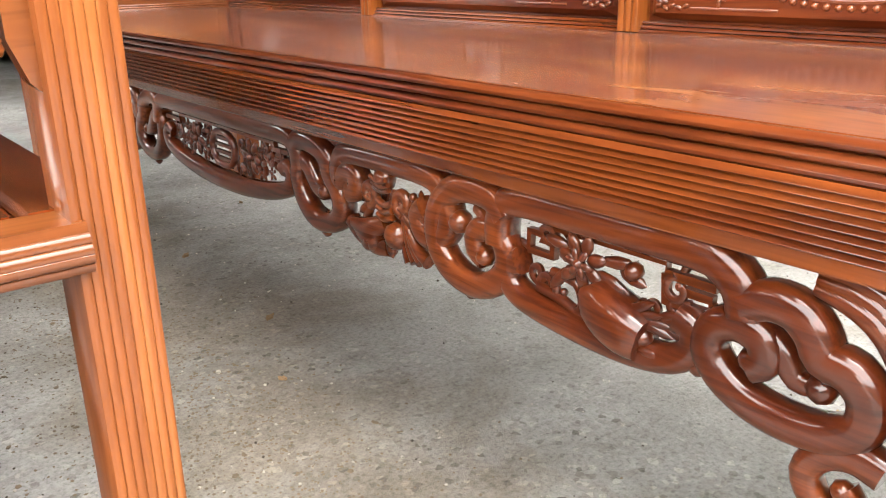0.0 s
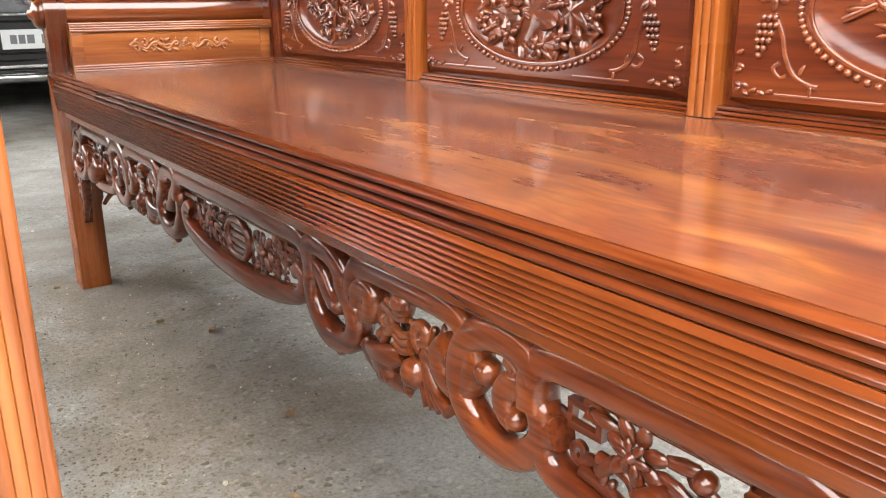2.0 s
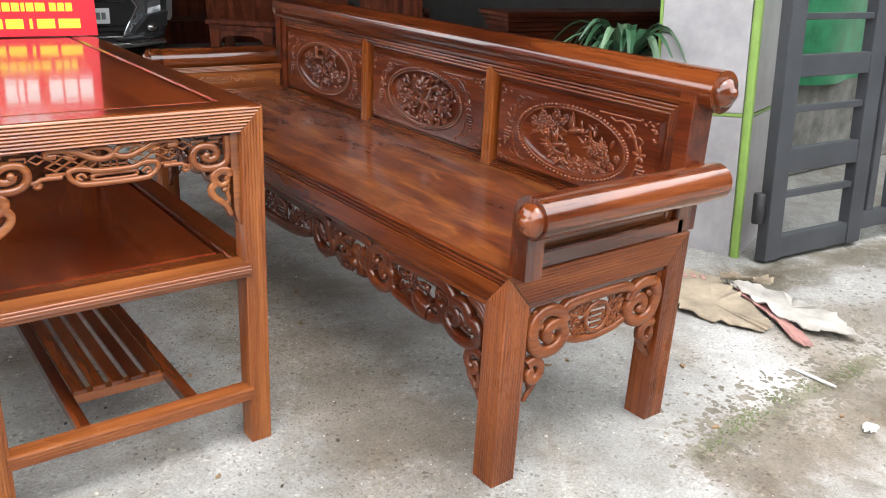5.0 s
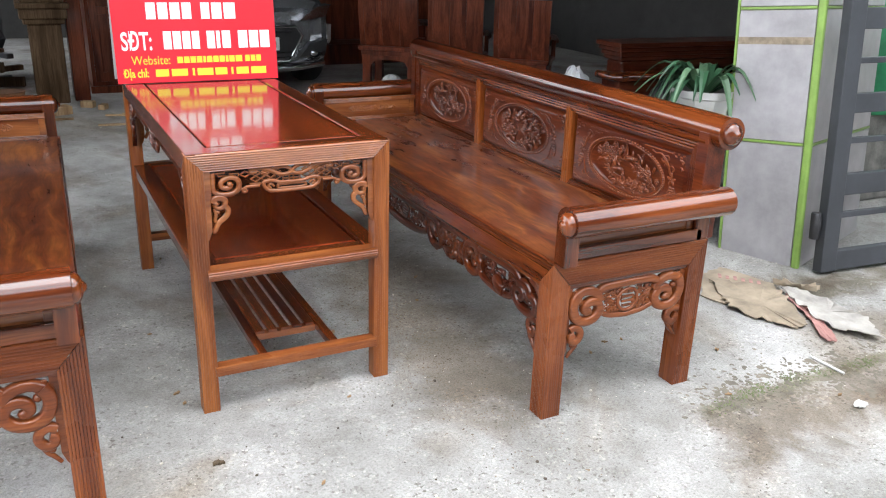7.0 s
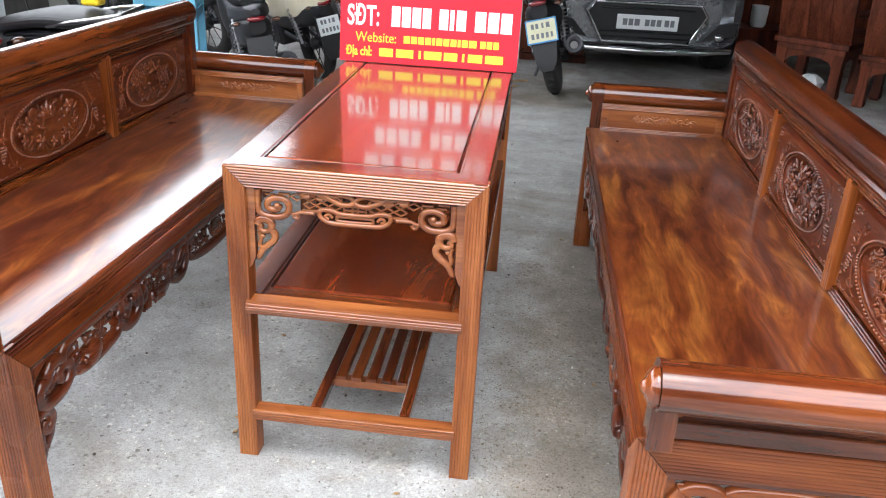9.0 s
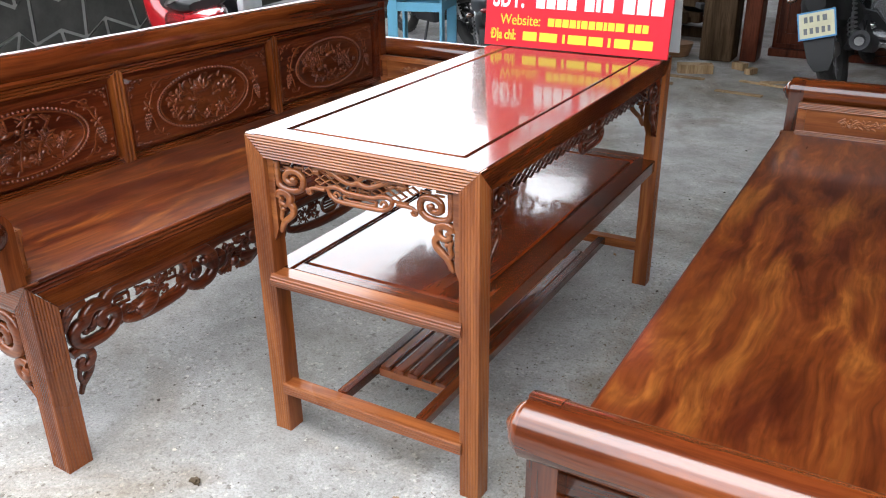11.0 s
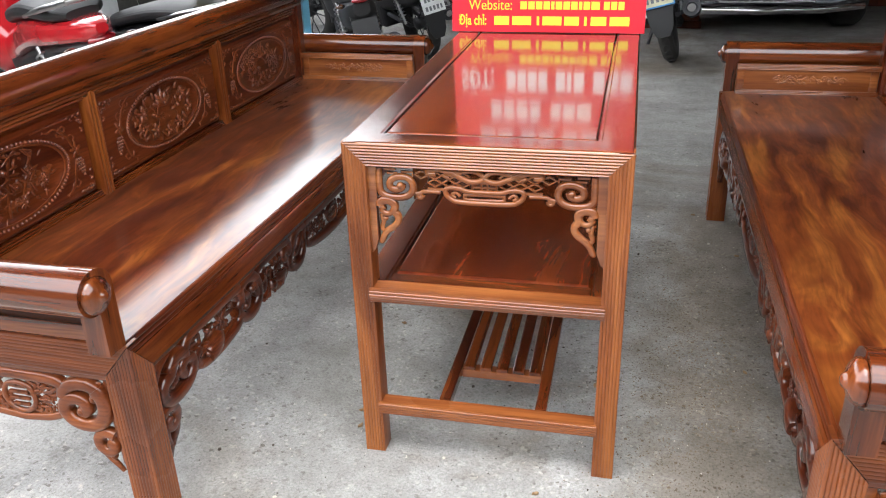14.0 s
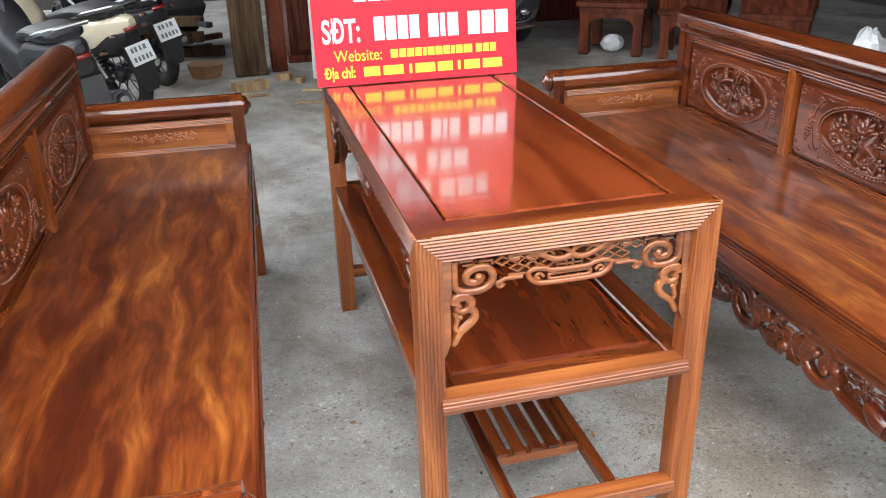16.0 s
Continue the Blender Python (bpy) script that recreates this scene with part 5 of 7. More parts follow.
sign_red = plain("red_sign_vinyl", (0.72, 0.018, 0.035), 0.35, var=0.05)
sign_white = plain("white_sign_vinyl", (0.85, 0.85, 0.85), 0.4, var=0.03)
sign_yellow = plain("yellow_sign_vinyl", (0.85, 0.66, 0.05), 0.4, var=0.04)
grey_board = plain("grey_board", (0.42, 0.46, 0.46), 0.6, var=0.1)
SW, SH = 0.606, 0.46
sign = thing("advertising_sign", "red folding sign board with white and yellow lettering", "sign", m=pose(-0.131, 1.672, 0.7645, -6, 0, -0.8))
part("front_board", Geo().box(-SW / 2, SW / 2, 0, 0.010, 0, SH, 0.001), sign_red, sign)
part("back_board", Geo().box(-SW / 2, SW / 2, 0.0, 0.008, 0, SH, 0.001, Matrix.Translation((0, 0.012, SH)) @ Matrix.Rotation(radians(14), 4, "X") @ Matrix.Translation((0, 0, -SH))), grey_board, sign, "pale grey supporting board")
stand = Matrix.Translation((0, -0.0012, 0)) @ Matrix.Rotation(radians(90), 4, "X")


def bars(y, h, spans, mat, name="bar"):
    for a, b in spans:
        part(name, Geo().box(a, b, -0.0022, -0.0004, y, y + h), mat, sign)


wide = Matrix.Diagonal((0.84, 1, 1, 1))
letters("Địa chỉ:", 0.042, sign_yellow, sign, stand @ Matrix.Translation((-0.281, 0.022, 0)) @ Matrix.Diagonal((0.70, 1, 1, 1)), 0.0010)
bars(0.022, 0.027, ((-0.166, -0.118), (-0.108, -0.048), (-0.030, -0.022), (-0.012, 0.048), (0.056, 0.102), (0.118, 0.126), (0.138, 0.186), (0.196, 0.256)), sign_yellow)
letters("Website:", 0.046, sign_yellow, sign, stand @ Matrix.Translation((-0.249, 0.068, 0)) @ wide)
bars(0.070, 0.024, ((-0.083, -0.062), (-0.058, -0.038), (-0.034, -0.014), (-0.010, 0.010), (0.014, 0.024), (0.028, 0.048), (0.052, 0.072), (0.076, 0.096), (0.100, 0.110), (0.114, 0.134), (0.138, 0.164), (0.176, 0.194), (0.198, 0.216), (0.220, 0.238)), sign_yellow)
letters("SĐT:", 0.092, sign_white, sign, stand @ Matrix.Translation((-0.279, 0.122, 0)) @ Matrix.Diagonal((0.60, 1, 1, 1)), 0.0018)
bars(0.122, 0.066, ((-0.127, -0.098), (-0.092, -0.063), (-0.057, -0.028), (-0.022, 0.006), (0.034, 0.064), (0.070, 0.084), (0.092, 0.124), (0.154, 0.190), (0.197, 0.233), (0.240, 0.277)), sign_white)
bars(0.232, 0.060, ((-0.180, -0.146), (-0.138, -0.102), (-0.094, -0.058), (-0.050, -0.016), (0.020, 0.052), (0.060, 0.098), (0.106, 0.150)), sign_white)
bars(0.332, 0.060, ((-0.22, -0.17), (-0.16, -0.11), (-0.08, -0.03), (-0.02, 0.03), (0.06, 0.11), (0.12, 0.17), (0.18, 0.22)), sign_white)


# ---- tiled pillar, steel gate, planter and litter at the front of the shed ----
tile_mat = plain("white_wall_tile", (0.33, 0.318, 0.328), 0.35, var=0.25, scale=5, detail=8)
green_trim = plain("lime_green_trim", (0.20, 0.32, 0.07), 0.45, var=0.2)
grout = plain("dirty_grout", (0.20, 0.20, 0.17), 0.9)
gate_grey = plain("dark_grey_gate_paint", (0.040, 0.043, 0.050), 0.5, 0.0, var=0.3, scale=5)
PW, PD = 0.362, 0.80               # width of the face, depth
SLOPE = Matrix.Rotation(radians(-5.16), 4, "X")   # true plumb against the sloping forecourt


def make_pillar():
    pillar = thing("pillar", "square gate pillar of stained white tiles with lime green trim", "pillar", kind="structure", m=Matrix.Translation((2.174, 0.6555, 0)) @ SLOPE @ Matrix.Rotation(radians(20), 4, "Z"))
    part("core", Geo().box(0.010, PD - 0.010, 0.010, PW - 0.010, -0.12, 3.7), grout, pillar)
    z = -0.06
    for h in (0.600, 0.561, 0.561, 0.561, 0.561, 0.561, 0.30):
        part("tile", Geo().box(0, 0.012, 0.030, PW - 0.010, z + 0.010, z + h - 0.006, 0.002), tile_mat, pillar)
        part("joint_strip", Geo().box(-0.002, 0.010, 0.030, PW - 0.010, z + h - 0.003, z + h + 0.008, 0.001), green_trim, pillar)
        for a, b in ((0.030, 0.412), (0.415, PD - 0.012)):
            part("tile", Geo().box(a, b, 0, 0.012, z + 0.010, z + h - 0.006, 0.002), tile_mat, pillar)
            part("joint_strip", Geo().box(a, b, -0.002, 0.010, z + h - 0.003, z + h + 0.008, 0.001), green_trim, pillar)
        z += h
    part("corner_trim", Geo().box(-0.005, 0.028, -0.005, 0.028, -0.05, 3.7, 0.010), green_trim, pillar)
    part("corner_trim", Geo().box(-0.003, 0.011, PW - 0.009, PW + 0.003, -0.05, 3.7, 0.003), green_trim, pillar)
    part("rust_streak", Geo().box(-0.0012, 0.004, 0.032, PW - 0.012, 0.955, 0.985), plain("rust_streak", (0.26, 0.21, 0.15), 0.8, var=0.5, scale=14), pillar, "brown stain across a tile")
    return pillar


make_pillar()


def make_gate():
    gate = thing("steel_gate", "open dark grey painted steel gate with flat horizontal bars", "gate", m=Matrix.Translation((2.199, 0.5734, 0.0)) @ SLOPE @ Matrix.Rotation(radians(-6.7), 4, "Z"))

    def bar(name, x0, x1, z0, z1, t=0.02, y=0.0):
        part(name, Geo().box(x0, x1, y - t, y + t, z0, z1, 0.003), gate_grey, gate)
    for a, b in ((0.0, 0.082), (0.488, 0.575)):
        bar("stile", a, b, 0.012, 2.1, 0.024)
    for a, b in ((0.015, 0.100), (0.345, 0.434), (0.690, 0.769), (1.024, 1.108), (1.36, 1.44), (1.70, 1.78), (2.02, 2.1)):
        bar("rail", 0.082, 0.488, a, b)
    for z in (0.245, 0.563, 0.889, 1.22, 1.55, 1.88):
        bar("slat", 0.082, 0.488, z, z + 0.024, 0.014)
    bar("rail", 0.575, 2.1, 0.06, 0.13)
    bar("rail", 0.575, 2.1, 0.98, 1.05)
    bar("rail", 0.575, 2.1, 2.0, 2.06)
    for i in range(11):
        x = 0.615 + 0.13 * i
        bar("picket", x, x + 0.045, 0.131, 2.0, 0.012)
    hinge = Geo().lathe([(0.020, 0), (0.022, 0.004), (0.022, 0.11), (0.020, 0.114)], Matrix.Translation((-0.024, 0.010, 0.16)), 12)
    hinge.box(-0.024, 0.004, -0.002, 0.022, 0.19, 0.25, 0.002)
    part("hinge", hinge, dark_metal, gate)


make_gate()
rubble = plain("grey_rubble", (0.20, 0.195, 0.18), 0.95, scale=9, var=0.5, bump=0.01)
slab("wall_garden", rubble, "low grey rubble garden wall beyond the gate", 3.02, 7.5, 1.25, 1.5, 0, 0.56, 0.02)
tarp_mat = plain("green_tarpaulin", (0.03, 0.22, 0.10), 0.45, var=0.35, scale=10)
g = Geo()
nx, nz = 40, 12
for i in range(nx + 1):
    for j in range(nz + 1):
        g.v.append((3.03 + 4.4 * i / nx, 1.21 + 0.03 * math.sin(i * 0.9) + 0.015 * math.sin(j * 1.3 + i), 0.50 + 2.0 * j / nz))
g.f = [(i * (nz + 1) + j, (i + 1) * (nz + 1) + j, (i + 1) * (nz + 1) + j + 1, i * (nz + 1) + j + 1) for i in range(nx) for j in range(nz)]
k = len(g.v)
g.v += [(x, y + 0.004, z) for x, y, z in g.v]
g.f += [tuple(i + k for i in f[::-1]) for f in g.f]
tagged(part("tarpaulin", g, tarp_mat), "creased green tarpaulin hung above the rubble wall", "tarpaulin")


def make_plant():
    plant = thing("potted_plant", "spider plant with arching green leaves in a tall white fluted pot", "plant", m=pose(1.985, 1.175, 0))
    pot = Geo()
    n = 40
    prof = [(0.095, 0.0), (0.105, 0.02), (0.100, 0.06), (0.125, 0.62), (0.135, 0.68), (0.140, 0.685), (0.140, 0.715), (0.122, 0.715), (0.115, 0.66)]
    V = [(r * (1 + (0.03 * math.cos(10 * 2 * math.pi * j / n) if 0 < i < 5 else 0)) * math.cos(2 * math.pi * j / n), r * math.sin(2 * math.pi * j / n) * (1 + (0.03 * math.cos(10 * 2 * math.pi * j / n) if 0 < i < 5 else 0)), h) for i, (r, h) in enumerate(prof) for j in range(n)]
    pot.add(V, [(i * n + j, i * n + (j + 1) % n, (i + 1) * n + (j + 1) % n, (i + 1) * n + j) for i in range(len(prof) - 1) for j in range(n)] + [tuple(range(n))])
    part("pot", pot, plain("white_pot", (0.40, 0.40, 0.385), 0.5, var=0.12), plant)
    part("soil", Geo().lathe([(0.001, 0.672), (0.117, 0.670), (0.117, 0.664), (0.001, 0.664)], Matrix.Identity(4), 20), dirt_mat, plant)
    rnd = random.Random(8)
    leaf_a = plain("leaf_green", (0.026, 0.080, 0.036), 0.4, var=0.3)
    leaf_b = plain("leaf_pale", (0.085, 0.16, 0.085), 0.4, var=0.3)
    for i in range(46):
        a = rnd.uniform(0, 2 * math.pi)
        ln, rise, droop = rnd.uniform(0.16, 0.34), rnd.uniform(0.08, 0.20), rnd.uniform(0.12, 0.34)
        w = rnd.uniform(0.014, 0.024)
        g = Geo()
        m = 9
        for j in range(m + 1):
            t = j / m
            r = 0.02 + ln * t * 0.85
            z = 0.68 + rise * math.sin(min(1, t * 1.25) * math.pi / 2) - droop * max(0, t - 0.4) ** 1.5 * 1.8
            ww = w * (math.sin(math.pi * min(0.97, 0.25 + 0.75 * t)) ** 0.7)
            cx, cy = r * math.cos(a), r * math.sin(a)
            sx, sy = -math.sin(a), math.cos(a)
            g.v += [(cx - sx * ww, cy - sy * ww, z + 0.005), (cx, cy, z - 0.002), (cx + sx * ww, cy + sy * ww, z + 0.005)]
        g.f = [(j * 3 + q, j * 3 + q + 1, j * 3 + q + 4, j * 3 + q + 3) for j in range(m) for q in (0, 1)]
        part("leaf", g, leaf_a if rnd.random() < 0.7 else leaf_b, plant)


make_plant()
card_mat = plain("brown_cardboard", (0.30, 0.245, 0.18), 0.85, var=0.35, scale=9)
card_white = plain("white_cardboard", (0.38, 0.36, 0.33), 0.8, var=0.35)
cloth_pale = plain("white_paper", (0.60, 0.60, 0.58), 0.7, var=0.1)
card_pink = plain("pink_print", (0.36, 0.19, 0.17), 0.7, var=0.4)


def sheet(name, label, category, mat, outline, z, seed, tilt=0.0, rag=0.008):
    """A torn flat piece lying on the floor, a little curled."""
    rnd = random.Random(seed)
    pts = []
    for (a, b), (c, d) in zip(outline, outline[1:] + outline[:1]):
        for t in (0, 0.17, 0.33, 0.5, 0.67, 0.83):
            pts.append((a + (c - a) * t + rnd.uniform(-rag, rag), b + (d - b) * t + rnd.uniform(-rag, rag)))
    cx, cy = sum(p[0] for p in pts) / len(pts), sum(p[1] for p in pts) / len(pts)
    n = len(pts)
    up = [rnd.uniform(0, tilt) for _ in pts]
    g = Geo()
    g.v = [(cx, cy, z + 0.004)] + [(x, y, z + 0.004 + u) for (x, y), u in zip(pts, up)] + [(cx, cy, z)] + [(x, y, z + u) for (x, y), u in zip(pts, up)]
    for i in range(n):
        j = (i + 1) % n
        g.f += [(0, 1 + i, 1 + j), (n + 1, n + 2 + j, n + 2 + i), (1 + i, n + 2 + i, n + 2 + j, 1 + j)]
    return tagged(part(name, g, mat, angle=60), label, category)


sheet("cardboard", "flattened tan cardboard with a torn edge on the concrete", "cardboard", card_mat, [(1.694, 0.678), (1.604, 0.53), (1.569, 0.456), (1.592, 0.319), (1.653, 0.200), (1.719, 0.211), (1.837, 0.401), (1.875, 0.493), (1.788, 0.595)], 0.006, 1, 0.016, 0.010)
card = sheet("cardboard", "flattened cardboard with faded red print beside the pillar", "cardboard", card_mat, [(1.56, 0.60), (1.734, 0.76), (1.861, 0.80), (1.93, 0.56), (1.842, 0.46), (1.70, 0.50), (1.58, 0.48)], 0.0012, 7, 0.003, 0.008)
for i in range(6):
    # faded print as plain bars
    x, y = 1.775 + 0.020 * i, 0.712 - 0.024 * i
    g = Geo().box(-0.007, 0.007, -0.022, 0.022 - 0.008 * (i % 2), 0.0, 0.0012)
    ob = part("bar", g, card_pink, card)
    ob.matrix_basis = pose(x, y, 0.0085, 0, 0, -42)
sheet("cardboard", "torn white cardboard lying on the concrete", "cardboard", card_white, [(1.893, 0.502), (1.824, 0.362), (1.775, 0.187), (1.782, 0.093), (1.862, -0.004), (1.95, 0.138), (1.945, 0.20), (1.969, 0.36), (1.94, 0.434)], 0.014, 2, 0.016, 0.012)
sheet("cardboard", "pink printed strip of cardboard lying on the concrete", "cardboard", card_pink, [(1.875, 0.45), (1.837, 0.401), (1.777, 0.267), (1.668, 0.093), (1.70, 0.064), (1.753, 0.144), (1.83, 0.281), (1.885, 0.40)], 0.008, 3, 0.008, 0.007)
sheet("cardboard", "curled tan cardboard scrap on the torn white one", "cardboard", card_mat, [(1.88, 0.53), (1.93, 0.50), (2.00, 0.40), (1.97, 0.38), (1.92, 0.45)], 0.024, 6, 0.03, 0.008)
tagged(part("paper_stick", Geo().tube([(1.527, 0.036, 0.005), (1.526, -0.03, 0.006), (1.530, -0.096, 0.005)], 0.0045, 8), cloth_pale), "thin white paper stick on the concrete", "stick")
sheet("paper_scrap", "small white paper scrap on the damp soil", "paper", cloth_pale, [(1.375, -0.250), (1.40, -0.238), (1.425, -0.252), (1.41, -0.272), (1.385, -0.268)], 0.003, 4, 0.010, 0.005)
damp = plain("damp_soil_on_concrete", (0.165, 0.145, 0.115), 0.9, scale=9, var=0.5, bump=0.004, detail=8)
rnd = random.Random(14)
g = Geo()
for i in range(2600):
    t = rnd.random() ** 0.8
    x, y = 1.0 + 2.6 * (1 - t) + rnd.gauss(0, 0.06), -0.06 - 0.12 * (1 - t) + rnd.gauss(0, 0.05 + 0.20 * (1 - t))
    r = rnd.uniform(0.003, 0.012) * (1.8 if rnd.random() < 0.05 else 1)
    g.blob((x, y, 0.0), (r, r * rnd.uniform(0.5, 1), rnd.uniform(0.0006, 0.0016)), Matrix.Rotation(rnd.uniform(0, 3), 3, "Z"), 6, 3)
tagged(part("soil_patch", g, damp), "thin brown soil washed over the concrete", "soil", kind="stuff")
moss = plain("moss_green", (0.115, 0.135, 0.060), 0.9, var=0.4, scale=30)
g = Geo()
for i in range(620):
    hub = rnd.choice((0.04, 0.16, 0.24, 0.30, 0.46, 0.62, 0.80, 0.88))
    x = 0.98 + 0.80 * (hub + rnd.gauss(0, 0.035))
    y = -0.078 + 0.035 * math.sin(4.0 * (x - 0.95)) + rnd.gauss(0, 0.016)
    r = rnd.uniform(0.0012, 0.0042)
    g.blob((x, y, r * 0.3), (r, r * rnd.uniform(0.4, 1), r * rnd.uniform(0.4, 0.9)), Matrix.Rotation(rnd.uniform(0, 3), 3, "Z"), 5, 3)
tagged(part("moss", g, moss), "thin green moss along the damp edge of the concrete", "moss", kind="stuff")
sheet("leaf_litter", "small dark fallen leaf on the concrete", "leaf", plain("dead_leaf", (0.10, 0.07, 0.04), 0.8), [(-0.445, 0.255), (-0.43, 0.262), (-0.418, 0.25), (-0.432, 0.245)], 0.001, 5, 0.006)
# grit and pebbles scattered over the floor
rnd = random.Random(21)
for count, tone, lab in ((3200, (0.52, 0.48, 0.41), "pale loose grit and tiny stones on the concrete"), (2600, (0.07, 0.055, 0.042), "dark grit and crumbs of bark on the concrete")):
    g = Geo()
    heaps = [(rnd.uniform(-1.8, 2.2), rnd.uniform(-0.9, 4.0), rnd.uniform(0.10, 0.45)) for _ in range(26)]
    for i in range(count):
        if i % 2:
            x, y = rnd.uniform(-2.2, 2.6), rnd.uniform(-0.9, 4.8)
        else:
            hx, hy, hr = heaps[rnd.randrange(26)]
            x, y = rnd.gauss(hx, hr), rnd.gauss(hy, hr)
        r = rnd.uniform(0.0008, 0.0028) * (2.2 if rnd.random() < 0.05 else 1)
        g.blob((x, y, r * 0.3), (r, r * rnd.uniform(0.45, 1), r * 0.6), Matrix.Rotation(rnd.uniform(0, 3), 3, "Z"), 5, 3)
    tagged(part("grit", g, plain("grit", tone, 0.9, var=0.5, scale=2)), lab, "grit", kind="stuff")
# brown dust and crumbs trodden in between the table and the bench
g = Geo()
for i in range(4200):
    x, y = rnd.gauss(0.33, 0.11), rnd.gauss(0.95, 0.50)
    r = rnd.uniform(0.0008, 0.0030) * (1.9 if rnd.random() < 0.06 else 1)
    g.blob((x, y, 0.0002), (r, r * rnd.uniform(0.5, 1), r * 0.35), Matrix.Rotation(rnd.uniform(0, 3), 3, "Z"), 5, 3)
tagged(part("dust", g, plain("brown_dust", (0.16, 0.12, 0.08), 0.95, var=0.5, scale=3)), "brown dust and crumbs trodden into the concrete", "dust", kind="stuff")
# wood chips and small dead leaves blown between the furniture
chip = plain("wood_chip", (0.30, 0.19, 0.10), 0.85, var=0.4)
for i in range(34):
    x, y = rnd.uniform(-0.6, 1.9), rnd.uniform(-0.5, 2.4)
    s, a = rnd.uniform(0.005, 0.014), rnd.uniform(0, 6.28)
    c, d = math.cos(a) * s, math.sin(a) * s
    sheet("wood_chip", "small brown wood chip on the concrete", "chip", chip, [(x + c, y + d), (x - d * 0.4, y + c * 0.4), (x - c, y - d), (x + d * 0.5, y - c * 0.5)], 0.001, i, 0.003, 0.0012)


# ---- things in the shed behind ----
plate_ink = plain("faded_plate_ink", (0.16, 0.17, 0.18), 0.6)
amber = plain("smoked_amber", (0.07, 0.025, 0.010), 0.25, coat=1.0)


def make_bike(label, paint, plate=True, rim=steel, lamp=red_lens, plate_mat=white_plate, edge=None, deep=0.0):
    """A parked motorbike: rear wheel round (0, -0.62), nose towards +y."""
    bike = thing("motorbike", label, "motorbike", "parked motorbikes")
    for y, w in ((-0.62, 0.050), (0.64, 0.042)):
        m = Matrix.Translation((0, y, 0.29)) @ Matrix.Rotation(radians(90), 4, "Y")
        tyre = Geo()
        ring = [(0.245 + w * math.cos(radians(a)), w * math.sin(radians(a))) for a in range(0, 360, 30)]
        n = 36
        tyre.add([m @ Vector((r * math.cos(2 * math.pi * j / n), r * math.sin(2 * math.pi * j / n), h)) for r, h in ring for j in range(n)],
                 [(i * n + j, i * n + (j + 1) % n, (i + 1) % 12 * n + (j + 1) % n, (i + 1) % 12 * n + j) for i in range(12) for j in range(n)])
        for j in range(n):
            a = 2 * math.pi * j / n
            tyre.box(-0.018, 0.018, -0.010, 0.010, -0.006, 0.006, 0, m @ Matrix.Rotation(a, 4, "Z") @ Matrix.Translation((0.245 + w - 0.002, 0, 0)) @ Matrix.Rotation(radians(90), 4, "Y") @ Matrix.Rotation(radians(25 if j % 2 else -25), 4, "Z"))
        wheel = part("wheel", tyre, rubber, bike, "black tyre")
        g = Geo().lathe([(0.205, -0.022), (0.215, -0.022), (0.215, 0.022), (0.205, 0.022)], m, 32, True).lathe([(0.035, -0.045), (0.05, -0.03), (0.05, 0.03), (0.035, 0.045)], m, 16)
        for j in range(12):
            a = radians(30 * j)
            g.tube([m @ Vector((0.045 * math.cos(a), 0.045 * math.sin(a), 0.02 * (-1) ** j)), m @ Vector((0.208 * math.cos(a + 0.2), 0.208 * math.sin(a + 0.2), 0))], 0.0045, 5)
        part("rim", g, rim, wheel)
    # swing arm, shocks, frame and engine
    g = Geo()
    for x in (-0.085, 0.085):
        g.tube([(x, -0.62, 0.29), (x, -0.20, 0.33)], 0.018, 8)
    g.tube([(0, -0.2, 0.35), (0, 0.1, 0.36), (0, 0.38, 0.60), (0, 0.46, 0.86)], 0.035, 8)
    part("frame", g, dark_metal, bike)
    for x in (-0.115, 0.115):
        g = Geo()
        lo, hi = Vector((x, -0.60, 0.31)), Vector((x, -0.44, 0.60))
        ax = (hi - lo).normalized()
        u = ax.cross(Vector((1, 0, 0))).normalized()
        v = ax.cross(u)
        g.tube([lo + (hi - lo) * (0.15 + 0.75 * i / 90) + (u * math.cos(i * 0.6) + v * math.sin(i * 0.6)) * 0.026 for i in range(91)], 0.0055, 5)
        g.tube([lo, hi], 0.011, 8)
        part("shock", g, steel, bike, "coil spring shock absorber")
    g = Geo().box(-0.11, 0.11, -0.12, 0.22, 0.20, 0.40, 0.03)
    engine = part("engine", g, dark_metal, bike)
    for i in range(5):
        part("fin", Geo().box(-0.085, 0.085, 0.20 + 0.028 * i, 0.212 + 0.028 * i, 0.22, 0.38, 0.003), dark_metal, engine)
    part("cover", Geo().lathe([(0.08, 0), (0.085, 0.01), (0.08, 0.02)], Matrix.Translation((0.10, -0.02, 0.29)) @ Matrix.Rotation(radians(90), 4, "Y")), dark_metal, engine)
    g = Geo().tube([(0.14, 0.15, 0.18), (0.15, -0.15, 0.19), (0.16, -0.30, 0.24)], 0.022, 10).tube([(0.165, -0.28, 0.235), (0.175, -0.42, 0.27), (0.185, -0.78, 0.34)], 0.052, 14, taper=lambda t: 0.75 + 0.35 * min(1, t * 3))
    g.lathe([(0.028, -0.004), (0.036, -0.004), (0.036, 0.012), (0.028, 0.012)], Matrix.Translation((0.186, -0.782, 0.341)) @ Matrix.Rotation(radians(100), 4, "X"), 14)
    part("muffler", g, dark_metal, bike)
    part("muffler_tip", Geo().lathe([(0.012, 0), (0.025, 0.0), (0.027, 0.02), (0.012, 0.02)], Matrix.Translation((0.187, -0.785, 0.341)) @ Matrix.Rotation(radians(100), 4, "X"), 14), chrome, bike)
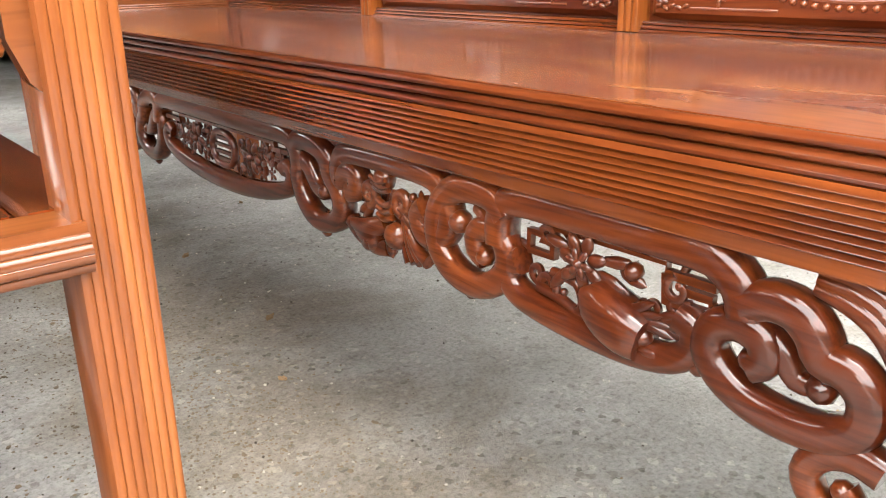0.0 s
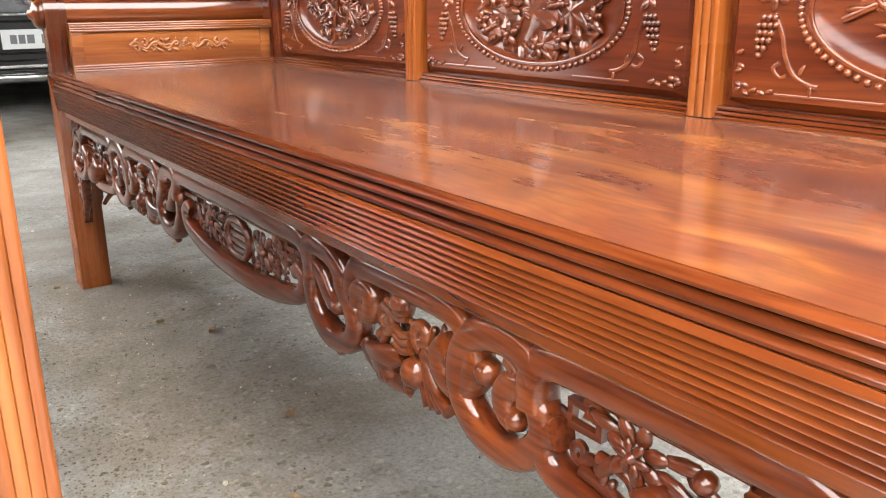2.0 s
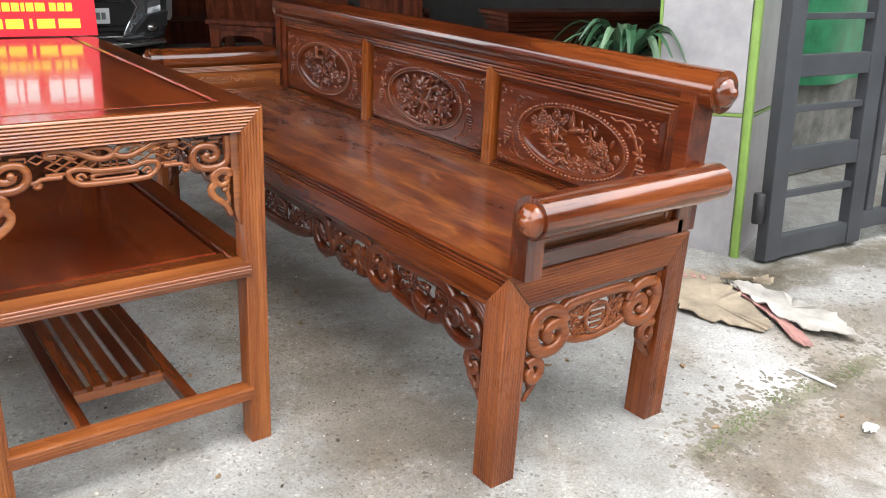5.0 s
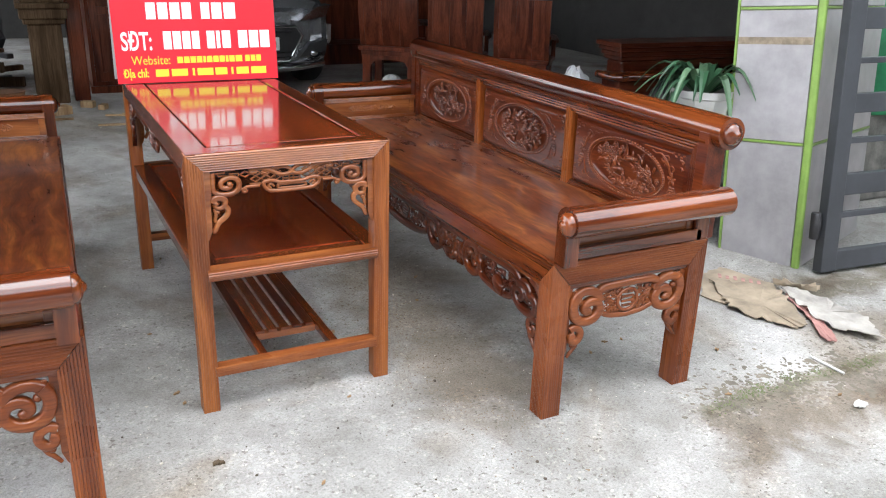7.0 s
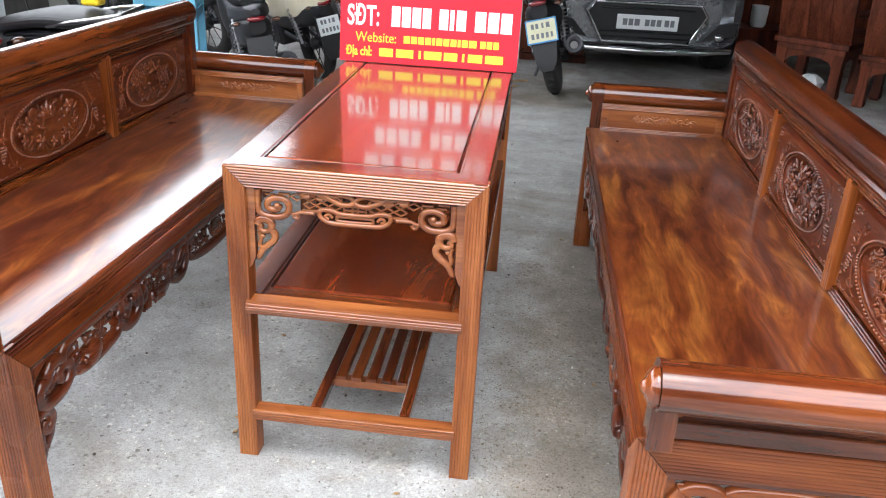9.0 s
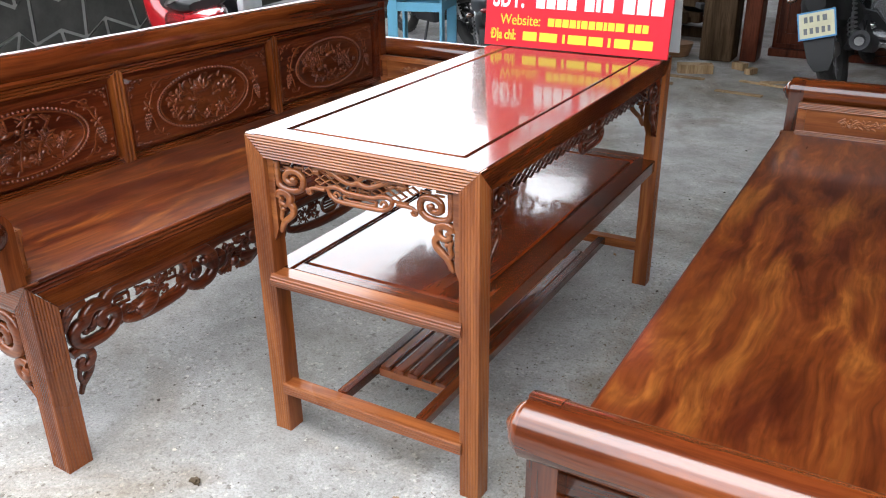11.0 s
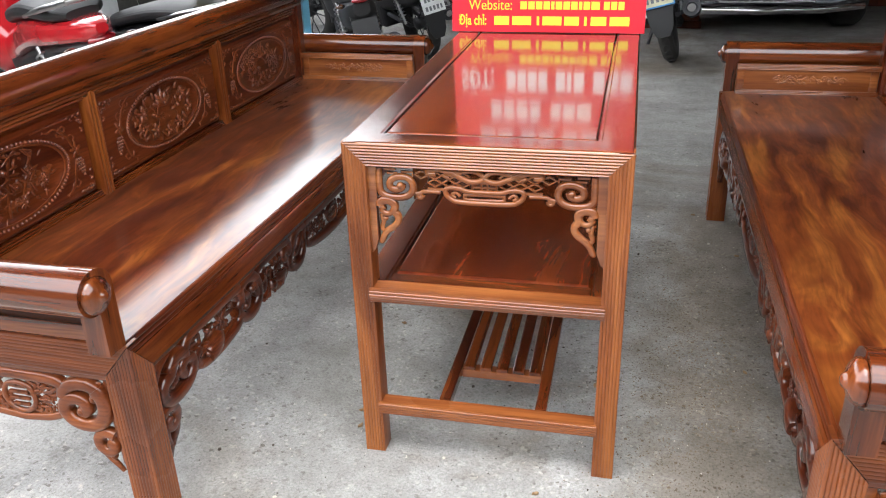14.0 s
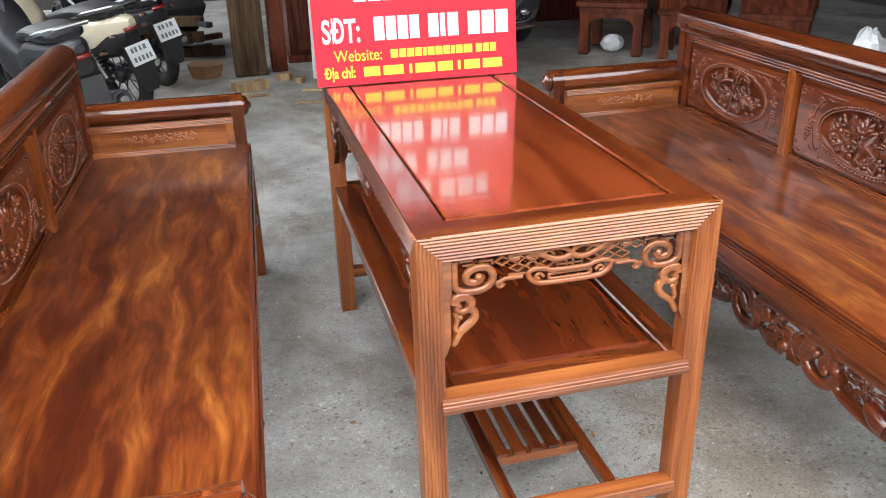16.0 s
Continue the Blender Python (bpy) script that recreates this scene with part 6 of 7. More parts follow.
    # bodywork: side panels sweep up to the tail
    def hull(name, rows, mat, lab=""):
        """rows: (y, half width, z low, z high)."""
        g = Geo()
        n = 24
        rows = smooth(rows, k=4)
        for y, w, z0, z1 in rows:
            c, h = (z0 + z1) / 2, (z1 - z0) / 2
            g.v += [(w * abs(math.cos(2 * math.pi * j / n)) ** 0.7 * (1 if math.cos(2 * math.pi * j / n) >= 0 else -1), y, c + h * abs(math.sin(2 * math.pi * j / n)) ** 0.7 * (1 if math.sin(2 * math.pi * j / n) >= 0 else -1)) for j in range(n)]
        k = len(rows)
        g.f = [(i * n + j, i * n + (j + 1) % n, (i + 1) * n + (j + 1) % n, (i + 1) * n + j) for i in range(k - 1) for j in range(n)] + [tuple(range(n - 1, -1, -1)), tuple(range((k - 1) * n, k * n))]
        return part(name, g, mat, bike, lab)
    hull("body", [(-0.95, 0.025, 0.69, 0.73), (-0.86, 0.075, 0.645 - deep / 3, 0.745), (-0.6, 0.128, 0.605 - deep, 0.735), (-0.3, 0.132, 0.555 - deep, 0.71), (0.0, 0.102, 0.47 - deep, 0.63), (0.25, 0.07, 0.40, 0.55)], paint)
    hull("lower_body", [(-0.90, 0.055, 0.56, 0.66), (-0.80, 0.105, 0.47, 0.66), (-0.55, 0.118, 0.42, 0.63), (-0.28, 0.120, 0.36, 0.58), (0.0, 0.10, 0.34, 0.50), (0.22, 0.07, 0.36, 0.48)], black_plastic, "black lower side panels")
    hull("leg_shield", [(0.22, 0.06, 0.40, 0.56), (0.34, 0.13, 0.34, 0.70), (0.44, 0.14, 0.42, 0.82), (0.52, 0.11, 0.60, 0.88), (0.58, 0.05, 0.72, 0.86)], paint)
    hull("seat", [(-0.80, 0.07, 0.735, 0.775), (-0.70, 0.125, 0.725, 0.800), (-0.45, 0.135, 0.715, 0.805), (-0.25, 0.125, 0.690, 0.770), (-0.02, 0.085, 0.640, 0.715), (0.05, 0.04, 0.63, 0.68)], black_plastic, "black vinyl seat")
    hull("handlebar_cover", [(0.40, 0.05, 0.92, 0.98), (0.44, 0.17, 0.90, 1.00), (0.52, 0.17, 0.90, 1.02), (0.58, 0.09, 0.93, 1.01)], paint)
    part("headlight", Geo().blob((0, 0.575, 0.965), (0.075, 0.03, 0.045), None, 14, 8), chrome, bike)
    g = Geo().tube([(-0.34, 0.36, 0.985), (-0.2, 0.44, 0.97), (0, 0.46, 0.96), (0.2, 0.44, 0.97), (0.34, 0.36, 0.985)], 0.015, 10)
    part("handlebar", g, black_plastic, bike)
    for x in (-1, 1):
        g = Geo().tube([(x * 0.22, 0.44, 0.98), (x * 0.27, 0.43, 1.10), (x * 0.31, 0.42, 1.16)], 0.006, 6).blob((x * 0.34, 0.42, 1.19), (0.065, 0.018, 0.042), None, 12, 6)
        part("mirror", g, black_plastic, bike)
        g = Geo().tube([(x * 0.075, 0.64, 0.29), (x * 0.075, 0.50, 0.78)], 0.022, 10)
        part("fork", g, dark_metal, bike)
    g = Geo()
    for i in range(15):
        a = radians(20 + 8.5 * i)
        for w in (-0.055, 0.055):
            g.v.append((w, 0.64 + 0.325 * math.cos(a), 0.29 + 0.325 * math.sin(a)))
            g.v.append((w, 0.64 + 0.333 * math.cos(a), 0.29 + 0.333 * math.sin(a)))
    g.f = [q for i in range(14) for q in ((i * 4, i * 4 + 2, i * 4 + 6, i * 4 + 4), (i * 4 + 1, i * 4 + 5, i * 4 + 7, i * 4 + 3), (i * 4, i * 4 + 4, i * 4 + 5, i * 4 + 1), (i * 4 + 2, i * 4 + 3, i * 4 + 7, i * 4 + 6))]
    part("front_fender", g, paint, bike)
    g = Geo().tube([(-0.12, -0.45, 0.74), (-0.13, -0.75, 0.80), (-0.09, -0.92, 0.83), (0.09, -0.92, 0.83), (0.13, -0.75, 0.80), (0.12, -0.45, 0.74)], 0.013, 8)
    part("grab_rail", g, steel, bike)
    # tail: lamp, fender and plate
    part("tail_lamp", Geo().blob((0, -0.910, 0.662), (0.062, 0.030, 0.022), None, 16, 8), lamp, bike, "red tail lamp")
    for x in (-0.13, 0.13):
        part("turn_signal", Geo().blob((x, -0.885, 0.640), (0.030, 0.020, 0.015), None, 10, 6), amber, bike)
    g = Geo()
    for y, z, w in ((-0.62, 0.60, 0.085), (-0.80, 0.60, 0.085), (-0.89, 0.54, 0.085), (-0.925, 0.40, 0.085), (-0.95, 0.28, 0.070), (-0.955, 0.22, 0.04)):
        g.v += [(-w, y, z), (w, y, z), (w, y + 0.012, z - 0.004), (-w, y + 0.012, z - 0.004)]
    g.f = [(i * 4 + a, i * 4 + (a + 1) % 4, i * 4 + 4 + (a + 1) % 4, i * 4 + 4 + a) for i in range(5) for a in range(4)] + [(3, 2, 1, 0), (20, 21, 22, 23)]
    part("rear_fender", g, black_plastic, bike)
    if plate:
        m = Matrix.Translation((0, -0.932, 0.485)) @ Matrix.Rotation(radians(-16), 4, "X")
        pl = part("number_plate", Geo().box(-0.095, 0.095, -0.003, 0.001, -0.07, 0.07, 0.001, m), plate_mat, bike, "small two-line number plate")
        if edge:
            part("plate_frame", Geo().box(-0.104, 0.104, -0.002, 0.004, -0.079, 0.079, 0.001, m), edge, pl)
        for z, spans in ((0.014, ((-0.07, -0.045), (-0.04, -0.015), (0.0, 0.02), (0.03, 0.06))), (-0.052, ((-0.075, -0.05), (-0.042, -0.018), (-0.01, 0.014), (0.022, 0.046), (0.054, 0.075)))):
            for a, b in spans:
                part("bar", Geo().box(a + 0.003, b - 0.003, -0.0048, -0.0022, z + 0.003, z + 0.037, 0, m), plate_ink, pl)
    g = Geo().tube([(-0.10, 0.0, 0.22), (-0.22, -0.06, 0.0)], 0.012, 8)
    part("side_stand", g, dark_metal, bike)
    return bike


def park(bike, x, y, head, lean=9.0, size=1.0):
    """Stands a bike so that its number plate is over (x, y); head: degrees from +y towards -x; lean to its left."""
    m = Matrix.Rotation(radians(head), 4, "Z") @ Matrix.Rotation(radians(-lean), 4, "Y") @ Matrix.Scale(size, 4)
    p = m @ Vector((0, -0.93, 0.48))
    bike.matrix_basis = Matrix.Translation((x - p.x, y - p.y, 0.012)) @ m


yellow_plate = plain("blue_edged_plate", (0.62, 0.60, 0.40), 0.5, var=0.1)
park(make_bike("black motorbike with a blue-edged plate parked beside the car", gloss_black, plate_mat=yellow_plate, edge=blue_paint), 0.26, 4.50, -4, 15)
park(make_bike("cream and black motorbike with a white plate on its stand", cream_paint, rim=dark_metal, deep=0.12), -1.18, 4.50, 40, 10, 0.86)
park(make_bike("black motorbike with a white plate behind a cream one", gloss_black, rim=dark_metal), -1.06, 5.28, 34, 10, 0.88)
park(make_bike("grey-black motorbike with exposed coil springs beside the bench", dark_metal, plate=False), -1.33, 3.52, 26, 8, 0.88)
park(make_bike("black motorbike with a chrome grab rail behind the bench", gloss_black, plate=False, rim=chrome), -1.60, 2.62, 78, 8, 0.88)
park(make_bike("glossy red motorbike with a black seat behind the bench", red_paint, plate=False, rim=dark_metal), -1.90, 1.98, 56, 8)
park(make_bike("dark dusty motorbike standing against the wall", black_plastic, plate=False), -2.75, 1.25, 76, 6)
park(make_bike("dark dusty motorbike with a red lamp behind the stool", black_plastic, plate=False, rim=dark_metal), -2.05, 4.95, 62, 8, 0.92)
park(make_bike("black motorbike deep in the shed by the stone wall", gloss_black, plate=False, rim=dark_metal), -2.55, 5.75, 70, 8, 0.92)


def make_car():
    car = thing("car", "silver-grey compact hatchback parked nose outwards in the shed", "car", m=pose(1.06, 5.60, 0, 0, 0, 4))
    # nose at local y = 0, tail at y = 3.7
    g = Geo()
    rows = [(0.06, 0.62, 0.24, 0.70), (-0.01, 0.70, 0.26, 0.74), (0.06, 0.78, 0.23, 0.80), (0.3, 0.82, 0.20, 0.88), (0.9, 0.83, 0.20, 0.98), (1.3, 0.83, 0.20, 1.02), (3.2, 0.83, 0.22, 1.02), (3.6, 0.78, 0.28, 0.98), (3.7, 0.68, 0.35, 0.90)]
    n = 20
    for y, w, z0, z1 in rows:
        c, h = (z0 + z1) / 2, (z1 - z0) / 2
        for j in range(n):
            a = 2 * math.pi * j / n
            ca, sa = math.cos(a), math.sin(a)
            g.v.append((w * math.copysign(abs(ca) ** 0.38, ca), y + 0.10 * abs(ca) ** 6, c + h * math.copysign(abs(sa) ** 0.45, sa)))
    g.f = [(i * n + j, i * n + (j + 1) % n, (i + 1) * n + (j + 1) % n, (i + 1) * n + j) for i in range(len(rows) - 1) for j in range(n)] + [tuple(range(n - 1, -1, -1)), tuple(range((len(rows) - 1) * n, len(rows) * n))]
    part("body", g, silver_paint, car)
    g = Geo()
    for z, y0, y1, w in ((0.96, 0.95, 3.55, 0.72), (1.20, 1.35, 3.45, 0.66), (1.42, 1.80, 3.25, 0.56), (1.46, 2.1, 3.0, 0.50)):
        g.v += [(-w, y0, z), (w, y0, z), (w, y1, z), (-w, y1, z)]
    g.f = [(i * 4 + a, i * 4 + (a + 1) % 4, i * 4 + 4 + (a + 1) % 4, i * 4 + 4 + a) for i in range(3) for a in range(4)] + [(12, 13, 14, 15)]
    part("cabin", g, gloss_black, car, "dark glass cabin")
    # six-sided black grille with a chrome rim
    hexa = [(-0.40, 0.58), (0.40, 0.58), (0.46, 0.50), (0.33, 0.285), (-0.33, 0.285), (-0.46, 0.50)]
    part("grille", Geo().prism(hexa, lambda p, q, a: (p, a + 0.10 * abs(p) ** 3, q), -0.052, 0.10), black_plastic, car)
    rim = Geo().tube([(p, -0.052 + 0.10 * abs(p) ** 3, q) for p, q in hexa], 0.012, 8, closed=True)
    part("grille_rim", rim, chrome, car)
    g = Geo()
    for z in (0.32, 0.36, 0.54):
        g.tube([(-0.36, -0.055, z), (0.36, -0.055, z)], 0.006, 6)
    part("grille_mesh", g, gloss_black, car)
    pl = part("number_plate", Geo().box(-0.235, 0.235, -0.082, -0.074, 0.385, 0.495, 0.002), white_plate, car, "long white number plate")
    for a, b in ((-0.19, -0.155), (-0.145, -0.11), (-0.10, -0.06), (-0.02, 0.015), (0.025, 0.06), (0.07, 0.105), (0.13, 0.165), (0.175, 0.205)):
        part("bar", Geo().box(a, b, -0.0845, -0.0815, 0.415, 0.465), plate_ink, pl)
    part("bumper_lip", Geo().tube([(-0.70, 0.06, 0.24), (-0.42, -0.03, 0.225), (0, -0.055, 0.22), (0.42, -0.03, 0.225), (0.70, 0.06, 0.24)], 0.028, 10), chrome, car, "bright lower bumper lip")
    for f in (-1, 1):
        part("fog_lamp", Geo().blob((f * 0.58, 0.005, 0.345), (0.045, 0.04, 0.035), None, 12, 7), chrome, car)
        part("fog_recess", Geo().prism([(0.44, 0.30), (0.70, 0.36), (0.72, 0.46), (0.56, 0.43)], lambda p, q, a, f=f: (f * p, a, q), -0.004, 0.08), black_plastic, car)
        part("headlight", Geo().prism([(0.44, 0.62), (0.70, 0.66), (0.76, 0.76), (0.62, 0.74)], lambda p, q, a, f=f: (f * p, a, q), -0.01, 0.14), chrome, car)
        for y in (0.62, 3.05):
            m = Matrix.Translation((f * 0.74, y, 0.30)) @ Matrix.Rotation(radians(90), 4, "Y")
            wheel = part("wheel", Geo().lathe([(0.19, -0.09), (0.28, -0.09), (0.30, -0.06), (0.30, 0.06), (0.28, 0.09), (0.19, 0.09)], m, 32, True), rubber, car, "black tyre")
            part("rim", Geo().lathe([(0.03, -0.085), (0.185, -0.08), (0.19, 0.0), (0.19, 0.08), (0.03, 0.085)], m, 24), steel, wheel)
    part("badge", Geo().blob((0, -0.035, 0.655), (0.075, 0.012, 0.035), None, 14, 6), chrome, car)
    return car


make_car()


def make_armchair():
    """A heavy carved chair, seen from the front; faces -y."""
    chair = thing("armchair", "heavy dark red wooden armchair with a panelled curved back", "armchair", "row of wooden armchairs")
    for x in (-0.235, 0.235):
        for y in (-0.235, 0.235):
            foot = [(0.036, 0.0), (0.046, 0.02), (0.040, 0.10), (0.038, 0.24), (0.046, 0.37)]
            g = Geo()
            for w, z in foot:
                g.v += [(x - w, y - w, z), (x + w, y - w, z), (x + w, y + w, z), (x - w, y + w, z)]
            g.f = [(i * 4 + q, i * 4 + (q + 1) % 4, i * 4 + 4 + (q + 1) % 4, i * 4 + 4 + q) for i in range(4) for q in range(4)] + [(3, 2, 1, 0), (16, 17, 18, 19)]
            part("leg", g, old_red, chair, "thick leg with a swollen foot")
    part("seat", Geo().box(-0.31, 0.31, -0.30, 0.30, 0.415, 0.46, 0.008), old_red, chair)
    part("seat_frame", Geo().box(-0.285, 0.285, -0.28, 0.28, 0.365, 0.414, 0.006), old_red, chair)
    arch = [(-0.20, 0.366), (-0.20, 0.25), (-0.165, 0.30), (-0.09, 0.325), (0.09, 0.325), (0.165, 0.30), (0.20, 0.25), (0.20, 0.366)]
    for y in (-0.265, 0.243):
        part("seat_apron", Geo().prism(arch, lambda p, q, a: (p, a, q), y, y + 0.022), old_red, chair, "arched apron between the legs")
    for x in (-0.265, 0.243):
        part("seat_apron", Geo().prism(arch, lambda p, q, a: (a, p, q), x, x + 0.022), old_red, chair, "arched apron between the legs")
    # curved back of three panels
    def bow(z):
        t = (z - 0.46) / 0.62
        return 0.22 + 0.05 * math.sin(t * 2.6) + 0.05 * t
    zs = [0.46 + 0.62 * i / 10 for i in range(11)]
    def strip(x0, x1, d0, d1, za=0, zb=10):
        g = Geo()
        for z in zs[za:zb + 1]:
            y = bow(z)
            g.v += [(x0, y - d0, z), (x1, y - d0, z), (x1, y + d1, z), (x0, y + d1, z)]
        k = zb - za
        g.f = [(i * 4 + a, i * 4 + (a + 1) % 4, i * 4 + 4 + (a + 1) % 4, i * 4 + 4 + a) for i in range(k) for a in range(4)] + [(3, 2, 1, 0), tuple(range(k * 4, k * 4 + 4))]
        return g
    part("back_board", strip(-0.26, 0.26, -0.006, 0.022), old_red, chair)
    for x in (-0.275, -0.09, 0.09, 0.275):
        part("back_stile", strip(x - 0.026, x + 0.026, 0.012, 0.028), old_red, chair)
    for a, b in ((0, 1), (3, 4), (9, 10)):
        part("back_rail", strip(-0.25, 0.25, 0.010, 0.02, a, b), old_red, chair)
    for f in (-1, 1):
        part("arm", Geo().tube([(f * 0.28, 0.25, 0.70), (f * 0.30, 0.0, 0.69), (f * 0.30, -0.22, 0.66), (f * 0.31, -0.28, 0.62)], 0.032, 10).tube([(f * 0.29, -0.22, 0.45), (f * 0.29, -0.22, 0.66)], 0.026, 8), old_red, chair)
    return chair


chair = make_armchair()
chair.matrix_basis = pose(2.41, 5.56, 0, 0, 0, 142) @ Matrix.Scale(0.90, 4)
copy_thing(chair, pose(2.86, 5.15, 0, 0, 0, 144) @ Matrix.Scale(0.90, 4))
copy_thing(chair, pose(3.30, 4.72, 0, 0, 0, 139) @ Matrix.Scale(0.90, 4))


def make_daybed():
    bed = thing("daybed", "massive dark red wooden daybed with a stepped ledge", "daybed", m=pose(3.50, 3.25, 0, 0, 0, -2))
    part("frame", Geo().box(-0.55, 1.2, -0.35, -0.17, 0.14, 0.58, 0.02), dark_red, bed)
    for z, d in ((0.58, 0.0), (0.61, 0.015), (0.642, 0.03), (0.672, 0.045)):
        part("ledge", Geo().box(-0.57 - d, 1.2 + d, -0.36 - d, -0.16 + d, z, z + 0.031, 0.008), dark_red, bed)
    part("seat_box", Geo().box(-0.71, 1.2, -0.55, -0.352, 0.15, 0.485, 0.012), dark_red, bed, "lower seat box with moulded sides")
    part("seat_ledge", Geo().tube([(-0.735, -0.34, 0.50), (-0.735, -0.54, 0.50), (-0.70, -0.57, 0.50), (1.2, -0.57, 0.50)], 0.026, 12).box(-0.73, 1.2, -0.565, -0.352, 0.484, 0.520, 0.008), wood_x, bed, "glossy rounded seat ledge")
    part("base_moulding", Geo().box(-0.73, 1.2, -0.57, -0.55, 0.15, 0.21, 0.006).box(-0.73, -0.71, -0.55, -0.352, 0.15, 0.21, 0.006), dark_red, bed)
    for x in (-0.64, 0.2, 1.1):
        for y in (-0.48, -0.22):
            part("leg", Geo().box(x - 0.05, x + 0.05, y - 0.05, y + 0.05, 0, 0.151, 0.01), dark_red, bed)


make_daybed()


def crumpled(name, label, category, mat, place, r, seed, n=14, k=9):
    rnd = random.Random(seed)
    g = Geo().blob((0, 0, r[2]), r, None, n, k)
    g.v = [tuple(c * (1 + rnd.uniform(-0.09, 0.09)) for c in v[:2]) + (max(0, v[2] * (1 + rnd.uniform(-0.05, 0.05))),) for v in g.v]
    ob = tagged(part(name, g, mat, angle=20), label, category)
    ob.matrix_basis = place
    return ob


cloth_white = plain("white_plastic_sheet", (0.66, 0.68, 0.69), 0.6, var=0.15)
crumpled("plastic_bag", "crumpled white plastic bag beside the daybed", "bag", cloth_white, pose(2.58, 2.95, 0.0), (0.13, 0.11, 0.275), 4, 18, 12)
crumpled("cloth_bundle", "crumpled black cloth heaped against the daybed", "cloth", black_plastic, pose(3.0, 2.54, 0.0), (0.16, 0.09, 0.25), 23, 18, 12)
stool = slab("low_plank", raw_timber, "raw timber plank lying on blocks behind the bench", 2.05, 3.1, 2.22, 2.40, 0.30, 0.345, 0.004)
stool["kind"] = ""
for x in (2.2, 2.9):
    tagged(part("block", Geo().box(x, x + 0.14, 2.24, 2.38, 0, 0.299, 0.006), raw_timber), "timber block under a plank", "block", "timber blocks")
crumpled("plastic_bag", "crumpled pale plastic bag under the plank", "bag", cloth_white, pose(2.25, 2.02, 0.0), (0.14, 0.10, 0.12), 9)
crumpled("crumpled_paper", "ball of crumpled paper under an armchair", "paper", cloth_white, pose(2.36, 5.52, 0.0), (0.10, 0.08, 0.07), 6)
# pale cup on a ledge at the back
cup = thing("cup", "pale cup on a low dark ledge", "cup", m=pose(2.35, 7.4, 0.22))
part("bowl", Geo().lathe([(0.06, 0), (0.075, 0.03), (0.08, 0.20), (0.07, 0.20), (0.06, 0.03)], Matrix.Identity(4)), white_plate, cup)
tagged(part("ledge", Geo().box(1.85, 3.9, 7.2, 7.7, 0, 0.22, 0.01), old_red), "low dark ledge along the back", "ledge")
tagged(part("shelf_unit", Geo().box(1.85, 3.9, 7.75, 8.1, 0, 0.9, 0.01).box(1.80, 3.95, 7.70, 8.12, 0.90, 0.94, 0.006), old_red), "dark wooden cabinet in the gloom", "cabinet")
# carved timber post and a dark cabinet beside it
post = thing("timber_post", "square brown timber post with a carved capital and worn base", "post", m=pose(-0.53, 5.76, 0))
part("shaft", Geo().box(-0.12, 0.12, -0.12, 0.12, 0.0, 0.62, 0.012), dark_timber, post)
part("collar", Geo().box(-0.15, 0.15, -0.15, 0.15, 0.62, 0.66, 0.008).box(-0.17, 0.17, -0.17, 0.17, 0.66, 0.74, 0.012).box(-0.19, 0.19, -0.19, 0.19, 0.74, 0.78, 0.008), dark_timber, post)
part("upper_shaft", Geo().box(-0.15, 0.15, -0.15, 0.15, 0.78, 3.79, 0.01), dark_timber, post)
tagged(part("timber_post", Geo().box(-0.37, -0.25, 5.72, 5.92, 0, 1.6, 0.01), old_red), "dark upright board beside the timber post", "board")
cab = thing("cabinet", "dark red wooden cabinet with framed panels", "cabinet", m=pose(0.04, 6.05, 0))
part("carcass", Geo().box(-0.24, 0.60, 0.0, 0.5, 0.06, 1.2, 0.008), old_red, cab)
part("plinth", Geo().box(-0.26, 0.62, -0.02, 0.5, 0, 0.06, 0.006), old_red, cab)
for x in (-0.02, 0.40):
    d = part("door", Geo().box(x - 0.19, x + 0.19, -0.02, 0.0, 0.10, 1.15, 0.004), old_red, cab)
    part("door_panel", Geo().box(x - 0.13, x + 0.13, -0.03, -0.018, 0.18, 0.66, 0.006).box(x - 0.13, x + 0.13, -0.03, -0.018, 0.72, 1.08, 0.006), old_red, d)
# off-cuts on the floor by the post
rnd = random.Random(4)
for i, (x, y, a, l, w, h) in enumerate(((-0.56, 5.18, 20, 0.24, 0.11, 0.06), (-0.30, 5.42, -30, 0.10, 0.06, 0.05), (-0.20, 5.30, 60, 0.08, 0.05, 0.04), (-0.62, 4.98, -6, 0.36, 0.05, 0.010), (-0.05, 4.98, -14, 0.34, 0.03, 0.012), (-0.15, 4.66, -8, 0.30, 0.05, 0.008), (-0.70, 4.72, 12, 0.22, 0.05, 0.010), (0.05, 5.10, 25, 0.3, 0.04, 0.01))):
    g = Geo().box(-l / 2, l / 2, -w / 2, w / 2, 0, h, 0.002)
    ob = tagged(part("offcut", g, raw_timber), "small sawn timber off-cut on the floor", "offcut", "timber off-cuts")
    ob.matrix_basis = pose(x, y, 0.0005, 0, 0, a)
basket = thing("basket", "round tan basket on the floor by the post", "basket", m=pose(-0.86, 5.75, 0))
g = Geo()
for i in range(7):
    g.lathe([(0.095 + 0.004 * i, 0.004 + 0.014 * i), (0.108 + 0.004 * i, 0.004 + 0.014 * i), (0.110 + 0.004 * i, 0.016 + 0.014 * i), (0.097 + 0.004 * i, 0.016 + 0.014 * i)], Matrix.Identity(4), 20)
part("weave", g, plain("woven_cane", (0.20, 0.10, 0.045), 0.7), basket)
part("bottom", Geo().lathe([(0.001, 0), (0.10, 0), (0.10, 0.006), (0.001, 0.006)], Matrix.Identity(4)), raw_timber, basket)
